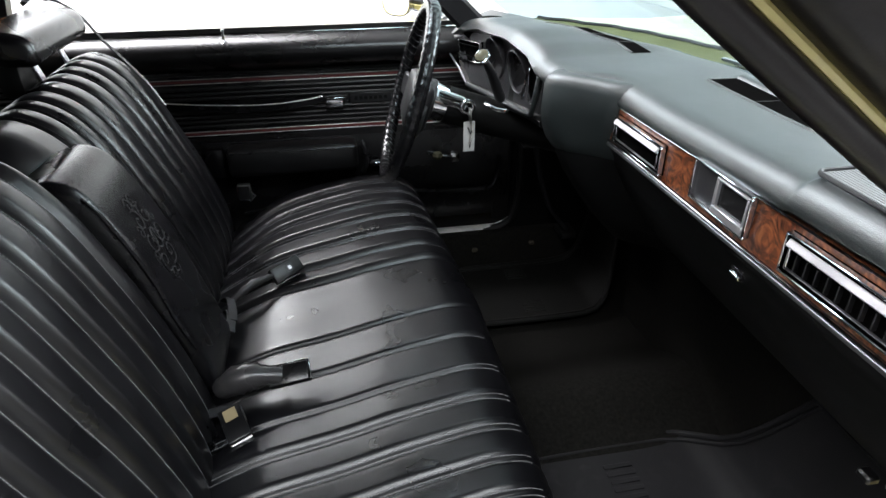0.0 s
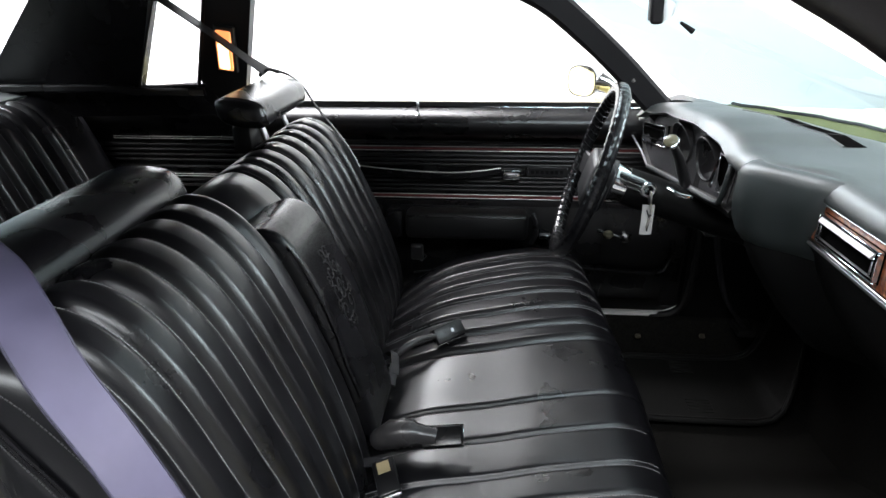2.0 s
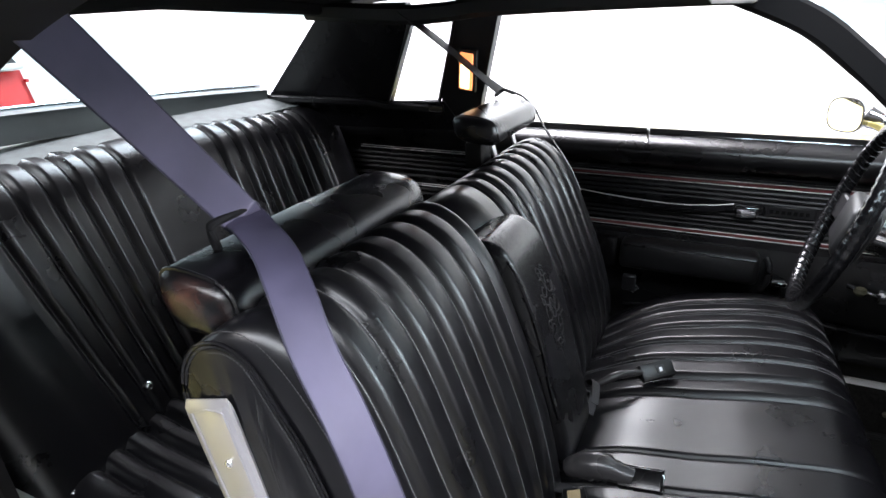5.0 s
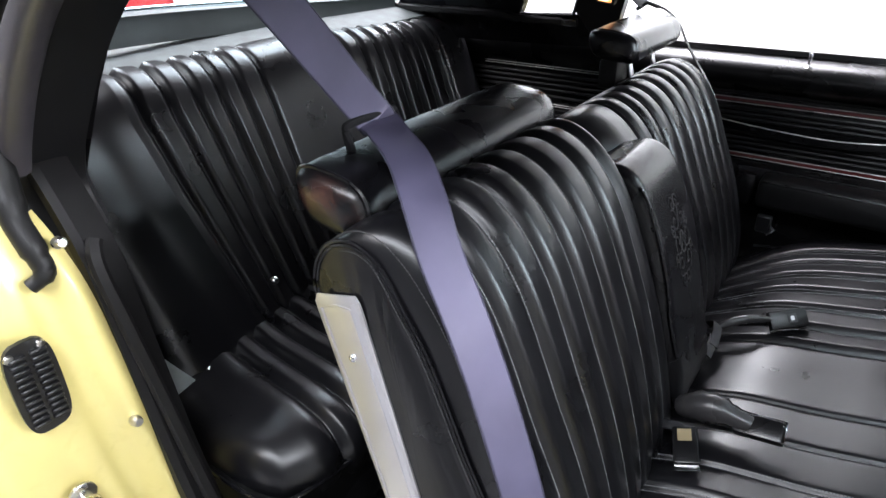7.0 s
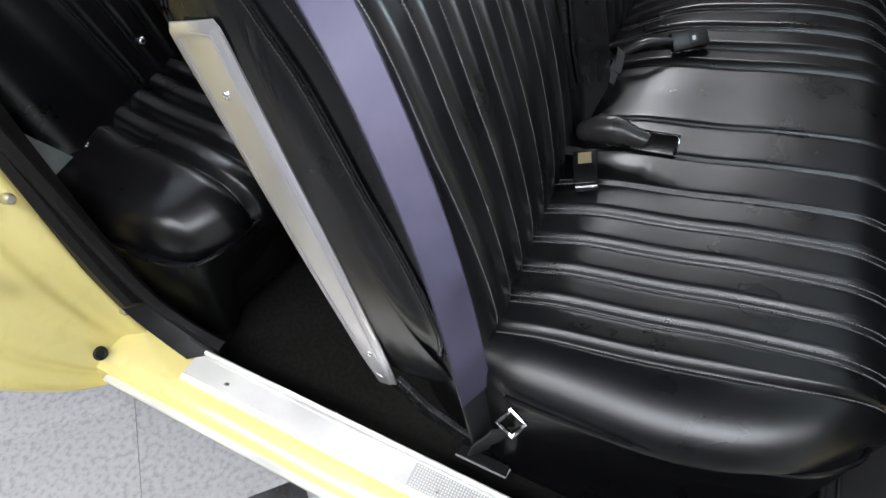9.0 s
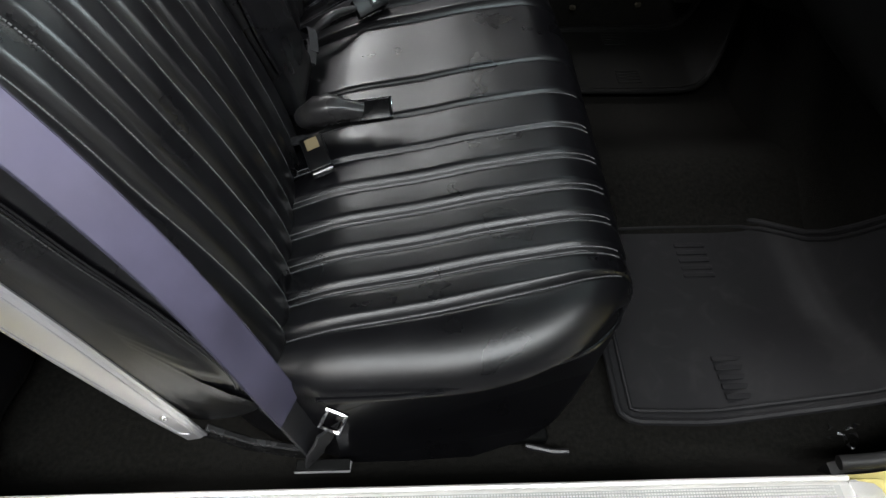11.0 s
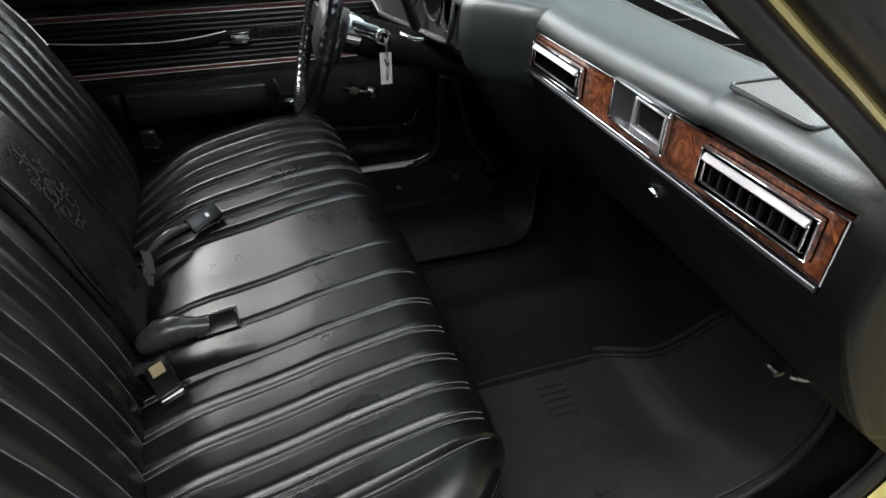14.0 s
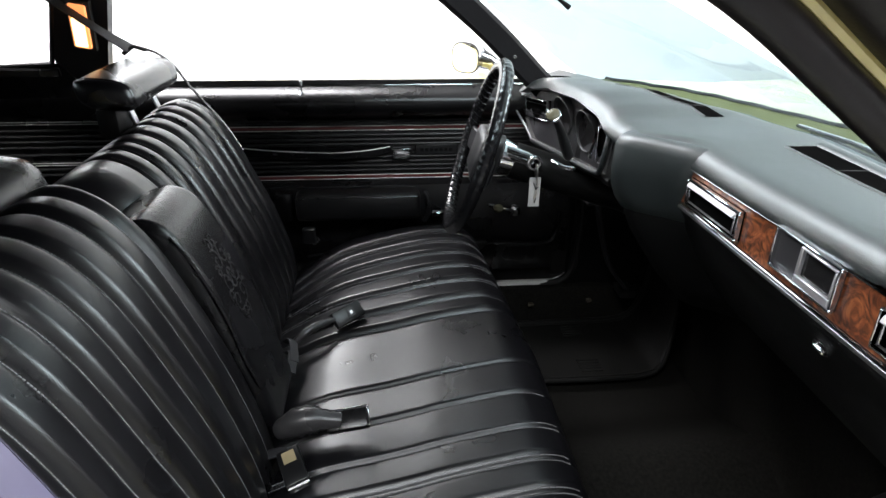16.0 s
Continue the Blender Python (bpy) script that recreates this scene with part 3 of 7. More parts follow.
def side_dressing(parent, form, y, out, back=0.0, low=0.0):
    """Piping, seat-side shell and bright strip of a backrest's outer side. out: -1 or 1, the way it faces."""
    ring = form.ring(y - out * 0.002)
    peak = max(range(len(ring)), key=lambda i: ring[i][2])
    run = [i for i in range(len(ring)) if (i <= peak and ring[i][2] > 0.50) or (i > peak and ring[i][2] > 0.86 - low and i < peak + 30)]
    rim = [Vector(ring[i]) for i in run]
    outer = [Vector((form.nrm[i].x, 0, form.nrm[i].y)) for i in run]
    for shift in (0.0010, -0.0040):
        part("piping", Geo().tube([p + n * shift + Vector((0, out * 0.0025, 0)) for p, n in zip(rim, outer)], 0.0023, 6), VINYL_SMOOTH, parent, "thin black welt round the bolster")
    g = Geo()
    stitches(g, [p - n * 0.0105 + Vector((0, out * 0.0026, 0)) for p, n in zip(rim, outer)], 0.0030, 0.0013, 0.0004, 0.0006)
    inner = form.ring(y - out * 0.010)
    stitches(g, [Vector(inner[i]) + n * 0.0008 for i, n in zip(run, outer)], 0.0030, 0.0013, 0.0004, 0.0006)
    part("stitching", g, THREAD_DARK, parent, smooth=False)["kind"] = "stuff"
    # bright strip along the rear of the side
    s0, s1 = Vector((-0.367 - back, 0.0, 0.943 - low)), Vector((-0.214 - back, 0.0, 0.403))
    d = (s1 - s0).normalized()
    w = Vector((d.z, 0, -d.x)) * -1
    rings = []
    for t, half in ((0, 0.030), (0.008, 0.0335), (0.02, 0.034), (0.3, 0.030), (0.5, 0.023), (0.565, 0.016)):
        c = s0 + d * t
        hgt = 0.0055 if t > 0.001 else 0.002
        sec = [(-half, 0.0), (-half, hgt * 0.7), (-half + 0.004, hgt), (half - 0.010, hgt), (half - 0.006, hgt * 0.55), (half, hgt * 0.45), (half, 0.0)]
        rings.append([(c.x + w.x * a, y + out * b, c.z + w.z * a) for a, b in sec])
    strip = part("side_trim", Geo().loft([[(px, py + out * 0.0115, pz) for px, py, pz in r] for r in rings]), STAINLESS, parent, "bright stainless strip on the seat side", angle=25)
    frame_line = []
    for t, a in ((0.014, 0.022), (0.30, 0.019), (0.54, 0.009), (0.548, 0.0), (0.54, -0.010), (0.30, -0.021), (0.014, -0.024), (0.010, 0.0), (0.014, 0.022)):
        c = s0 + d * t
        frame_line.append((c.x + w.x * a, y + out * 0.0172, c.z + w.z * a))
    part("pressed_border", Geo().tube(frame_line, 0.0013, 6), STAINLESS, strip)
    for t in (0.075, 0.49):
        c = s0 + d * t
        m = Matrix.Translation((c.x, y + out * 0.017, c.z)) @ Matrix.Rotation(radians(90 * -out), 4, "X")
        part("screw", Geo().lathe([(0.0052, 0), (0.0052, 0.0012), (0.004, 0.0028), (0.0015, 0.0034)], m, 12), CHROME, parent)
    # lower hinge arm
    part("hinge_arm", Geo().tube([(-0.205, y + out * 0.004, 0.40), (-0.15, y + out * 0.012, 0.365), (-0.09, y + out * 0.016, 0.345), (-0.055, y + out * 0.016, 0.335)],
                                 0, flat=(0.005, 0.016), up=(0, 0, 1)), HINGE_STEEL, parent, "glossy dark steel hinge arm")
    return strip


side_dressing(pb, p_back, 0.160, -1)
side_dressing(db, d_back, 1.345, 1, 0.050, 0.040)

# folding middle armrest
ARM = [(-0.096, 0.565), (-0.112, 0.64), (-0.138, 0.735), (-0.163, 0.825), (-0.196, 0.90), (-0.222, 0.938), (-0.258, 0.950), (-0.30, 0.935), (-0.325, 0.90), (-0.28, 0.75), (-0.22, 0.58), (-0.15, 0.54)]
arm_form = Cushion(ARM, 0.612, 0.790, [], 0.006, lambda p: 1.0 if p.x > -0.26 and p.y > 0.6 else 0.4, edge=(0.022, 0.022), drop=(0.020, 0.020))
arm = part("armrest", arm_form.mesh(), VINYL_SMOOTH, FRONT, "smooth black vinyl fold-down armrest with an embroidered crest")
g = Geo()
edge_line = [Vector((max(p[0] for p in arm_form.ring(0.619) if abs(p[2] - z) < 0.03), 0.617, z)) for z in (0.66, 0.72, 0.78, 0.84, 0.88, 0.915)]
g.tube(curve_points(edge_line + [Vector((-0.225, 0.630, 0.938))], 5), 0.003, 6)
part("piping", g, VINYL_SMOOTH, arm)
# embroidered crest, about a hand high
def arm_face(y, z):
    """Where the armrest's front face lies at that height."""
    ring = [p for p in arm_form.ring(y) if p[0] > -0.235 and p[2] > 0.6]
    ring.sort(key=lambda p: p[2])
    for p, q in zip(ring, ring[1:]):
        if p[2] <= z <= q[2]:
            u = (z - p[2]) / max(1e-6, q[2] - p[2])
            return Vector((p[0] + (q[0] - p[0]) * u + 0.0006, y, z))
    return Vector((ring[-1][0], y, z))


def scroll(cy, cz, r, turn, hand, sweep):
    pts = []
    for i in range(19):
        u = i / 18
        ang = turn + hand * sweep * u
        k = r * (1 - 0.80 * u)
        pts.append(arm_face(cy + math.cos(ang) * k, cz + math.sin(ang) * k * 1.25))
    return pts


for hand in (-1, 1):
    for dy, dz, r, turn in ((0.014, 0.040, 0.015, 1.2), (0.020, 0.008, 0.018, 2.6), (0.016, -0.030, 0.016, 4.2), (0.008, 0.064, 0.010, 0.4), (0.006, -0.058, 0.011, 5.0), (0.030, 0.028, 0.009, 0.9), (0.031, -0.014, 0.009, 5.6)):
        t0 = turn if hand == 1 else math.pi - turn
        part("embroidered_scroll", Geo().tube(scroll(0.702 + hand * dy, 0.818 + dz, r, t0, hand, 7.5), 0.0013, 5), CREST_THREAD, arm, "black embroidered scroll of the crest")
part("embroidered_ring", Geo().tube([arm_face(0.702 + math.cos(u * math.tau / 20) * 0.011, 0.822 + math.sin(u * math.tau / 20) * 0.017) for u in range(21)], 0.0014, 5), CREST_THREAD, arm)


def headrest(y0, y1, x, z, tall, label, mat):
    rings = []
    n = 20
    spots = [(0, 0.45), (0.008, 0.72), (0.022, 0.89), (0.045, 0.98), (0.10, 1.01), (0.5, 1.03), (0.90, 1.01), (0.955, 0.96), (0.978, 0.87), (0.992, 0.70), (1, 0.45)]
    for u, k in spots:
        y = y0 + (y1 - y0) * u
        ring = []
        for i in range(n):
            a = i * math.tau / n
            ca, sa = math.cos(a), math.sin(a)
            px = math.copysign(abs(ca) ** 0.62, ca) * 0.053 * k
            pz = math.copysign(abs(sa) ** 0.62, sa) * tall * k
            ring.append((x + px - pz * 0.18, y, z + pz + px * -0.10))
        rings.append(ring)
    h = part("headrest", Geo().loft(rings), mat, FRONT, label, angle=60)
    for e in (y0 + 0.018, ):
        loop = []
        for i in range(25):
            a = i * math.tau / 24
            ca, sa = math.cos(a), math.sin(a)
            px, pz = math.copysign(abs(ca) ** 0.62, ca) * 0.0515, math.copysign(abs(sa) ** 0.62, sa) * (tall - 0.0015)
            loop.append((x + px - pz * 0.18, e, z + pz - px * 0.10))
        part("piping", Geo().tube(loop, 0.0028, 6, up=(0, 1, 0)), VINYL_SMOOTH, h)
    mid = (y0 + y1) / 2
    for dy in (-0.07, 0.07):
        part("post", Geo().tube([(x + 0.045, mid + dy, z - 0.16), (x + 0.02, mid + dy, z - 0.07), (x + 0.005, mid + dy, z - 0.02)], 0, flat=(0.009, 0.003), up=(1, 0, 0)),
             STAINLESS, h, "flat steel headrest post")
    return h


headrest(0.185, 0.655, -0.412, 1.016, 0.037, "black vinyl passenger headrest roll, slightly worn at the end", WORN_VINYL)
hr = headrest(1.030, 1.350, -0.436, 1.042, 0.030, "raised black vinyl driver headrest", VINYL_SMOOTH)
part("bracket", Geo().rbox(-0.468, -0.425, 1.055, 1.125, 0.950, 1.012, 0.008, 2), DASH_LOW, hr, "black moulded post bracket")

# seat pan below the cushion
part("seat_base", Geo().rbox(-0.16, 0.30, 0.20, 1.30, 0.26, 0.36, 0.02), DASH_LOW, FRONT, "dark seat base")

# ---- rear seat ----
REAR = thing("rear_bench_seat", "pleated black vinyl rear bench seat", "car seat")
RHALF = [0.279, 0.340, 0.399, 0.455, 0.508, 0.56, 0.62]
RSEAMS = RHALF + [other(y) for y in reversed(RHALF)]
RB = [(-0.90, 0.46), (-0.885, 0.52), (-0.905, 0.60), (-0.945, 0.72), (-0.985, 0.84), (-1.02, 0.95), (-1.05, 1.015), (-1.09, 1.042), (-1.135, 1.040), (-1.17, 1.0), (-1.16, 0.8), (-1.09, 0.5), (-1.0, 0.42)]


def rear_lean(p, y):
    """The door-side pleats fan towards the middle at their foot, where the corner also comes forward."""
    k = max(0.0, min(1.0, (0.72 - y) / 0.40)) * max(0.0, min(1.0, (y - 0.17) / 0.04))
    return 0.040 * max(0.0, min(1.0, (0.45 - y) / 0.25)) * max(0.0, min(1.0, (0.85 - p.y) / 0.3)), 0.17 * max(0.0, 0.97 - p.y) * k


r_back = Cushion(RB, 0.17, 1.43, [0.220] + RSEAMS + [1.252], 0.009, lambda p: 1.0 if p.y > 0.52 and p.x > -1.12 else 0.2, edge=(0.045, 0.14), drop=(0.035, 0.055), seam=(0.001, 0.0045, 0.06, 0.0036), skew=rear_lean,
                 sag=lambda p, y: -0.030 * max(0.0, min(1.0, (y - 0.75) / 0.45)) * max(0.0, min(1.0, (p.y - 0.80) / 0.2)))
part("backrest", r_back.mesh(), VINYL, REAR, "pleated black vinyl rear backrest with rolled top")
RC = [(x, z + 0.045 * (z > 0.33)) for x, z in [(-0.92, 0.36), (-0.94, 0.46), (-0.90, 0.505), (-0.80, 0.505), (-0.70, 0.512), (-0.62, 0.520), (-0.56, 0.515), (-0.522, 0.49), (-0.512, 0.45), (-0.53, 0.38), (-0.56, 0.29), (-0.7, 0.26), (-0.85, 0.27)]]
RC_HALF = [0.210, 0.268, 0.320, 0.372, 0.424, 0.476, 0.530, 0.61]
r_cush = Cushion(RC, 0.13, 1.37, RC_HALF + [other(y) for y in reversed(RC_HALF)], 0.013, lambda p: max(0.0, min(1.0, (p.y - 0.44) / 0.09)), edge=(0.115, 0.08), drop=(0.058, 0.05), seam=(0.0012, 0.006, 0.30, 0.0040),
                 skew=lambda p, y: (min(0.0, (lerp_table([(0.13, -0.590), (0.16, -0.545), (0.23, -0.522), (0.32, -0.508)], y)[0] + 0.508) * max(0.0, (p.x + 0.80) / 0.29)), -0.14 * (p.x + 0.60) * max(0.0, min(1.0, (y - 0.13) / 0.06)) * max(0.0, min(1.0, (1.30 - y) / 0.5))))
rc = part("seat_cushion", r_cush.mesh(), VINYL, REAR, "pleated black vinyl rear cushion", angle=85)
R_WELT = curve_points([(-0.86, 0.122, 0.500), (-0.70, 0.120, 0.502), (-0.61, 0.122, 0.503), (-0.560, 0.134, 0.503), (-0.532, 0.160, 0.503), (-0.517, 0.23, 0.502), (-0.507, 0.4, 0.500), (-0.507, 1.1, 0.500)], 6)
part("piping", Geo().tube(R_WELT, 0.0036, 6), VINYL_SMOOTH, rc, "thin black welt")
# plain dark valance below the welt
rings = []
for p in R_WELT:
    k = max(0.0, min(1.0, (p[1] - 0.13) / 0.08))
    rings.append([(p[0] - 0.001 - a * k, p[1] + b * (1 - k), z) for a, b, z in ((0.0, 0.002, 0.499), (0.018, 0.006, 0.43), (0.052, 0.012, 0.30), (0.060, 0.020, 0.30), (0.026, 0.016, 0.43), (0.012, 0.012, 0.499))])
part("valance", Geo().loft(rings), DASH_LOW, rc, "plain dark valance below the rear cushion", angle=50)



# ---- showroom ----
def wall(name, x0, x1, y0, y1, z0, z1, mat, label):
    return tagged(part(name, Geo().box(x0, x1, y0, y1, z0, z1), mat, None, smooth=False), label, "wall" if "wall" in name else name, kind="structure")


wall("wall_north", -8.2, 5.6, 5.6, 5.8, 0, 4.6, WHITE_WALL, "plain white brightly lit studio wall")
# unseen wall, kept grey so less light bounces onto belt and seat side
wall("wall_south", -8.2, 5.6, -6.2, -6.0, 0, 4.6, GREY_WALL, "unseen wall, grey to cut bounced light")
wall("wall_east", 5.4, 5.6, -6.0, 5.6, 0, 4.6, WHITE_WALL, "plain white brightly lit studio wall")
wall("wall_west", -8.2, -8.0, -6.0, 5.6, 0, 4.6, WHITE_WALL, "plain white brightly lit studio wall")
# unseen ceiling: grey over the cabin darkens reflections, white in front brightens the dash
wall("ceiling_1", -8.2, 1.2, -6.2, 5.8, 4.6, 4.8, GREY_WALL, "unseen ceiling, grey to keep reflections dark")
wall("ceiling_2", 1.2, 5.6, -6.2, 5.8, 4.6, 4.8, WHITE_WALL, "added white ceiling bay that brightens the dash")
FLOOR = wall("floor", -8.2, 5.6, -6.2, 5.8, -0.1, -0.003, GROUT, "grey and dark speckled vinyl tile floor")
T = 0.305


TN, TU = Vector((0.668, 0.744, 0)), Vector((0.744, -0.668, 0))   # the tile grid lies askew to the car
TURN_TILE = math.atan2(TN.y, TN.x)


def tile_spot(i, j):
    return TN * (-0.83 + (i + 0.5) * T) + TU * (-0.95 + (j + 0.5) * T)


def tile_mat(i, j):
    return TILE_DARK if (i // 2 + j // 2) % 2 else TILE_GREY


# ---- car body ----
CAR = thing("car_body", "pale yellow coupe body shell with open passenger side", "car", kind="structure")


def mirrored(pts):
    return [(x, other(y), z) for x, y, z in pts]


# door sills: yellow rocker with aluminium step plate
for side in (1, -1):
    fy = (lambda y: y) if side == 1 else other
    if side == -1:
        part("rocker_panel", Geo().prism([(1.52, 0.22), (1.52, 0.38), (1.44, 0.384), (1.435, 0.22)], "x", -0.85, 0.92), PLASTIC, CAR, "dark driver side rocker")
        part("sill_plate", Geo().prism([(1.438, 0.378), (1.438, 0.384), (1.424, 0.386), (1.418, 0.383), (1.416, 0.374)], "x", -0.53, 0.605), ALUMINIUM, CAR, "bright aluminium sill edge", angle=25)
        part("sill_end", Geo().tube(curve_points([(0.600, 1.428, 0.386), (0.630, 1.427, 0.400), (0.656, 1.425, 0.427), (0.674, 1.425, 0.470), (0.680, 1.425, 0.515)], 4), 0, flat=(0.004, 0.002), up=(0, 1, 0)), ALUMINIUM, CAR, "bright upturned end of the sill edge")
        part("sill_carpet", Geo().prism([(1.416, 0.376), (1.400, 0.372), (1.380, 0.34), (1.37, 0.26), (1.43, 0.26), (1.43, 0.376)], "x", -0.6, 0.95), CARPET, CAR, "black carpet along the driver sill")
        continue
    part("rocker_panel", Geo().prism([(fy(0.0), 0.22), (fy(-0.020), 0.30), (fy(-0.014), 0.338), (fy(0.0), 0.348), (fy(0.03), 0.352), (fy(0.08), 0.352), (fy(0.085), 0.22)], "x", -0.85, 0.92),
         YELLOW, CAR, "pale yellow painted rocker panel", angle=30)
    p = part("sill_plate", Geo().prism([(fy(0.026), 0.350), (fy(0.026), 0.357), (fy(0.034), 0.361), (fy(0.070), 0.361), (fy(0.078), 0.357), (fy(0.080), 0.340)], "x", -0.53, 0.715),
             ALUMINIUM, CAR, "ribbed aluminium step plate", angle=25)
    g = Geo()
    for k in range(8):
        for i in range(190):
            x, y = -0.12 + i * 0.0042, fy(0.0385 + k * 0.0042)
            g.box(x - 0.0012, x + 0.0012, y - 0.0012, y + 0.0012, 0.3605, 0.3626)
    part("dot_field", Geo().box(-0.125, 0.685, fy(0.0365), fy(0.0705), 0.3604, 0.3612), surface("grey_dot_field", (0.52, 0.52, 0.51), 0.5, metal=0.5), p, "dull grey embossed field", smooth=False)
    part("raised_dots", g, ALUMINIUM, p, smooth=False)["kind"] = "stuff"
    part("raised_lip", Geo().tube([(-0.52, fy(0.0795), 0.362), (0.70, fy(0.0795), 0.362)], 0.0042, 8), ALUMINIUM, p)
    part("end_cap", Geo().loft([[(x, fy(0.030 + d), 0.3605 + h), (x, fy(0.050), 0.3635 + h), (x, fy(0.074 - d), 0.3605 + h), (x, fy(0.074 - d), 0.352), (x, fy(0.030 + d), 0.352)] for x, d, h in ((0.700, 0, 0.001), (0.715, 0.0, 0.0015), (0.735, 0.003, 0.0), (0.745, 0.010, -0.003))]), ALUMINIUM, p, "rounded bright end piece", angle=30)
    for x in (-0.452, -0.08, 0.30, 0.66):
        part("screw", Geo().lathe([(0.0042, 0), (0.004, 0.0012), (0.001, 0.002)], Matrix.Translation((x, fy(0.048), 0.361)), 10), BOLT, p)
    g = Geo().tube([(-0.66, fy(-0.019), 0.328), (0.85, fy(-0.019), 0.328)], 0, flat=(0.006, 0.004))
    part("pinch_trim", g, ALUMINIUM, CAR, "bright lower sill moulding")

# carpeted floor with tunnel and toe board
def floor_z(x, y):
    hump = 0.085 * math.exp(-((y - MID) / 0.13) ** 2)
    side = 0.0
    for e in (0.135 - y, y - 1.365):
        if e > 0:
            side = max(side, min(0.085, e / 0.055 * 0.085))
    toe = 0.0
    if x > 0.885:
        toe = min(1.0, (x - 0.885) / 0.075) * 0.5
    if x < -0.38:
        side = max(side, 0.0)
    return 0.262 + max(hump, side) + toe


xs = [-1.0 + 0.04 * i for i in range(46)] + [0.80, 0.84, 0.885, 0.90, 0.92, 0.94, 0.96, 0.98]
ys = [0.078 + 1.344 * j / 60 for j in range(61)]
part("carpet", Geo().loft([[(x, y, floor_z(x, y)) for y in ys] for x in sorted(set(xs))], False, False), CARPET, CAR, "worn black cut-pile carpet")
part("firewall", Geo().box(0.97, 1.0, 0.05, 1.45, 0.3, 0.925), DASH_LOW, CAR, "dark firewall")
part("floor_pan", Geo().box(-1.2, 1.0, 0.08, 1.42, 0.20, 0.24), PLASTIC, CAR, "dark floor pan")

# passenger rear jamb: yellow shut face with pressed curve to the sill
rows = []
for z, x, yi, yo in ((0.285, -0.665, 0.085, -0.005), (0.31, -0.668, 0.083, -0.035), (0.35, -0.675, 0.081, -0.070), (0.42, -0.688, 0.077, -0.115), (0.50, -0.700, 0.073, -0.152), (0.60, -0.708, 0.068, -0.178),
                     (0.70, -0.715, 0.063, -0.188), (0.80, -0.728, 0.058, -0.19), (0.88, -0.742, 0.053, -0.185), (0.94, -0.755, 0.045, -0.17), (0.985, -0.775, 0.035, -0.14)):
    n = 17
    row = []
    for i in range(n):
        u = i / (n - 1)
        y = yi + (yo - yi) * u
        row.append((x + 0.030 * math.exp(-((u - 0.08) / 0.09) ** 2) * (1 if z < 0.9 else 0.5) - 0.02 * u * u + 0.007 * math.exp(-((u - 0.33) / 0.07) ** 2) * (0.4 < z < 0.93) + 0.012 * max(0.0, (u - 0.76) / 0.24) ** 2 - 0.006 * math.exp(-((u - 0.74) / 0.03) ** 2), y, z))
    row += [(x - 0.06, yo - 0.012, z), (x - 0.40, yo - 0.02, z)]
    rows.append(row)
fine = [curve_points(r, 3) for r in rows]
cols = list(zip(*fine))
full = [curve_points(c, 4) for c in cols]
part("door_jamb", Geo().loft([list(r) for r in full], False, False), YELLOW, CAR, "pale yellow painted rear door jamb and quarter skin", angle=60)
# vent grille in the jamb
VENT = thing("jamb_vent", "black plastic louvred air vent screwed to the yellow jamb", "vent")
vm = Matrix.Translation((-0.708, -0.047, 0.794)) @ Matrix.Rotation(radians(4), 4, "Y")
g = Geo()
out = []
for i in range(28):
    a = i * math.tau / 28
    out.append((math.copysign(abs(math.cos(a)) ** 0.55, math.cos(a)) * 0.0285, math.copysign(abs(math.sin(a)) ** 0.55, math.sin(a)) * 0.070))
g.add(Geo().prism(out, "x", 0.0, 0.006).v, Geo().prism(out, "x", 0.0, 0.006).f, vm)
part("backing", g, PLASTIC, VENT, angle=30)
for k in range(12):
    for s in (-1, 1):
        part("louvre", Geo().rbox(0.004, 0.012, s * 0.0118 - 0.0095, s * 0.0118 + 0.0095, -0.052 + k * 0.0095 - 0.0025, -0.052 + k * 0.0095 + 0.0025, 0.0015, 1, vm), PLASTIC, VENT)
for y, z in ((0.017, 0.058), (-0.019, 0.056)):
    part("screw", Geo().lathe([(0.006, 0), (0.005, 0.003), (0.002, 0.004)], vm @ Matrix.Translation((0.006, y, z)) @ Matrix.Rotation(radians(90), 4, "Y"), 12), BOLT, VENT)
# striker
ST = thing("door_striker", "zinc-plated steel door striker bolt on the yellow jamb", "striker")
sm = Matrix.Translation((-0.700, -0.052, 0.608)) @ Matrix.Rotation(radians(90), 4, "Y")
part("washer", Geo().lathe([(0.019, 0), (0.019, 0.004), (0.016, 0.006)], sm, 16), BOLT, ST)
part("bolt", Geo().lathe([(0.009, 0.004), (0.009, 0.024), (0.0135, 0.026), (0.0135, 0.034), (0.011, 0.037), (0.006, 0.037), (0.005, 0.031)], sm, 16), BOLT, ST)
for name, p in (("jamb_screw", (-0.712, 0.034, 0.955)), ("jamb_screw", (-0.676, 0.036, 0.684)), ("jamb_screw", (-0.642, 0.062, 0.425))):
    ob = part(name, Geo().lathe([(0.008, -0.01), (0.0075, 0.002), (0.005, 0.006), (0.002, 0.006)], Matrix.Translation(p) @ Matrix.Rotation(radians(75), 4, "Y"), 12), BOLT, None)
    tagged(ob, "small zinc trim screw in the door jamb", "screw", "jamb screws")
ob = part("drain_plug", Geo().torus(0.0085, 0.0035, Matrix.Translation((-0.668, 0.000, 0.370)) @ Matrix.Rotation(radians(60), 4, "Y"), 20, 8), RUBBER, None)
tagged(ob, "round black rubber drain plug in the yellow jamb", "plug")
part("core", Geo().lathe([(0.007, -0.004), (0.006, 0.001), (0.002, 0.001)], Matrix.Translation((-0.668, 0.000, 0.370)) @ Matrix.Rotation(radians(60), 4, "Y"), 12), RUBBER, ob)

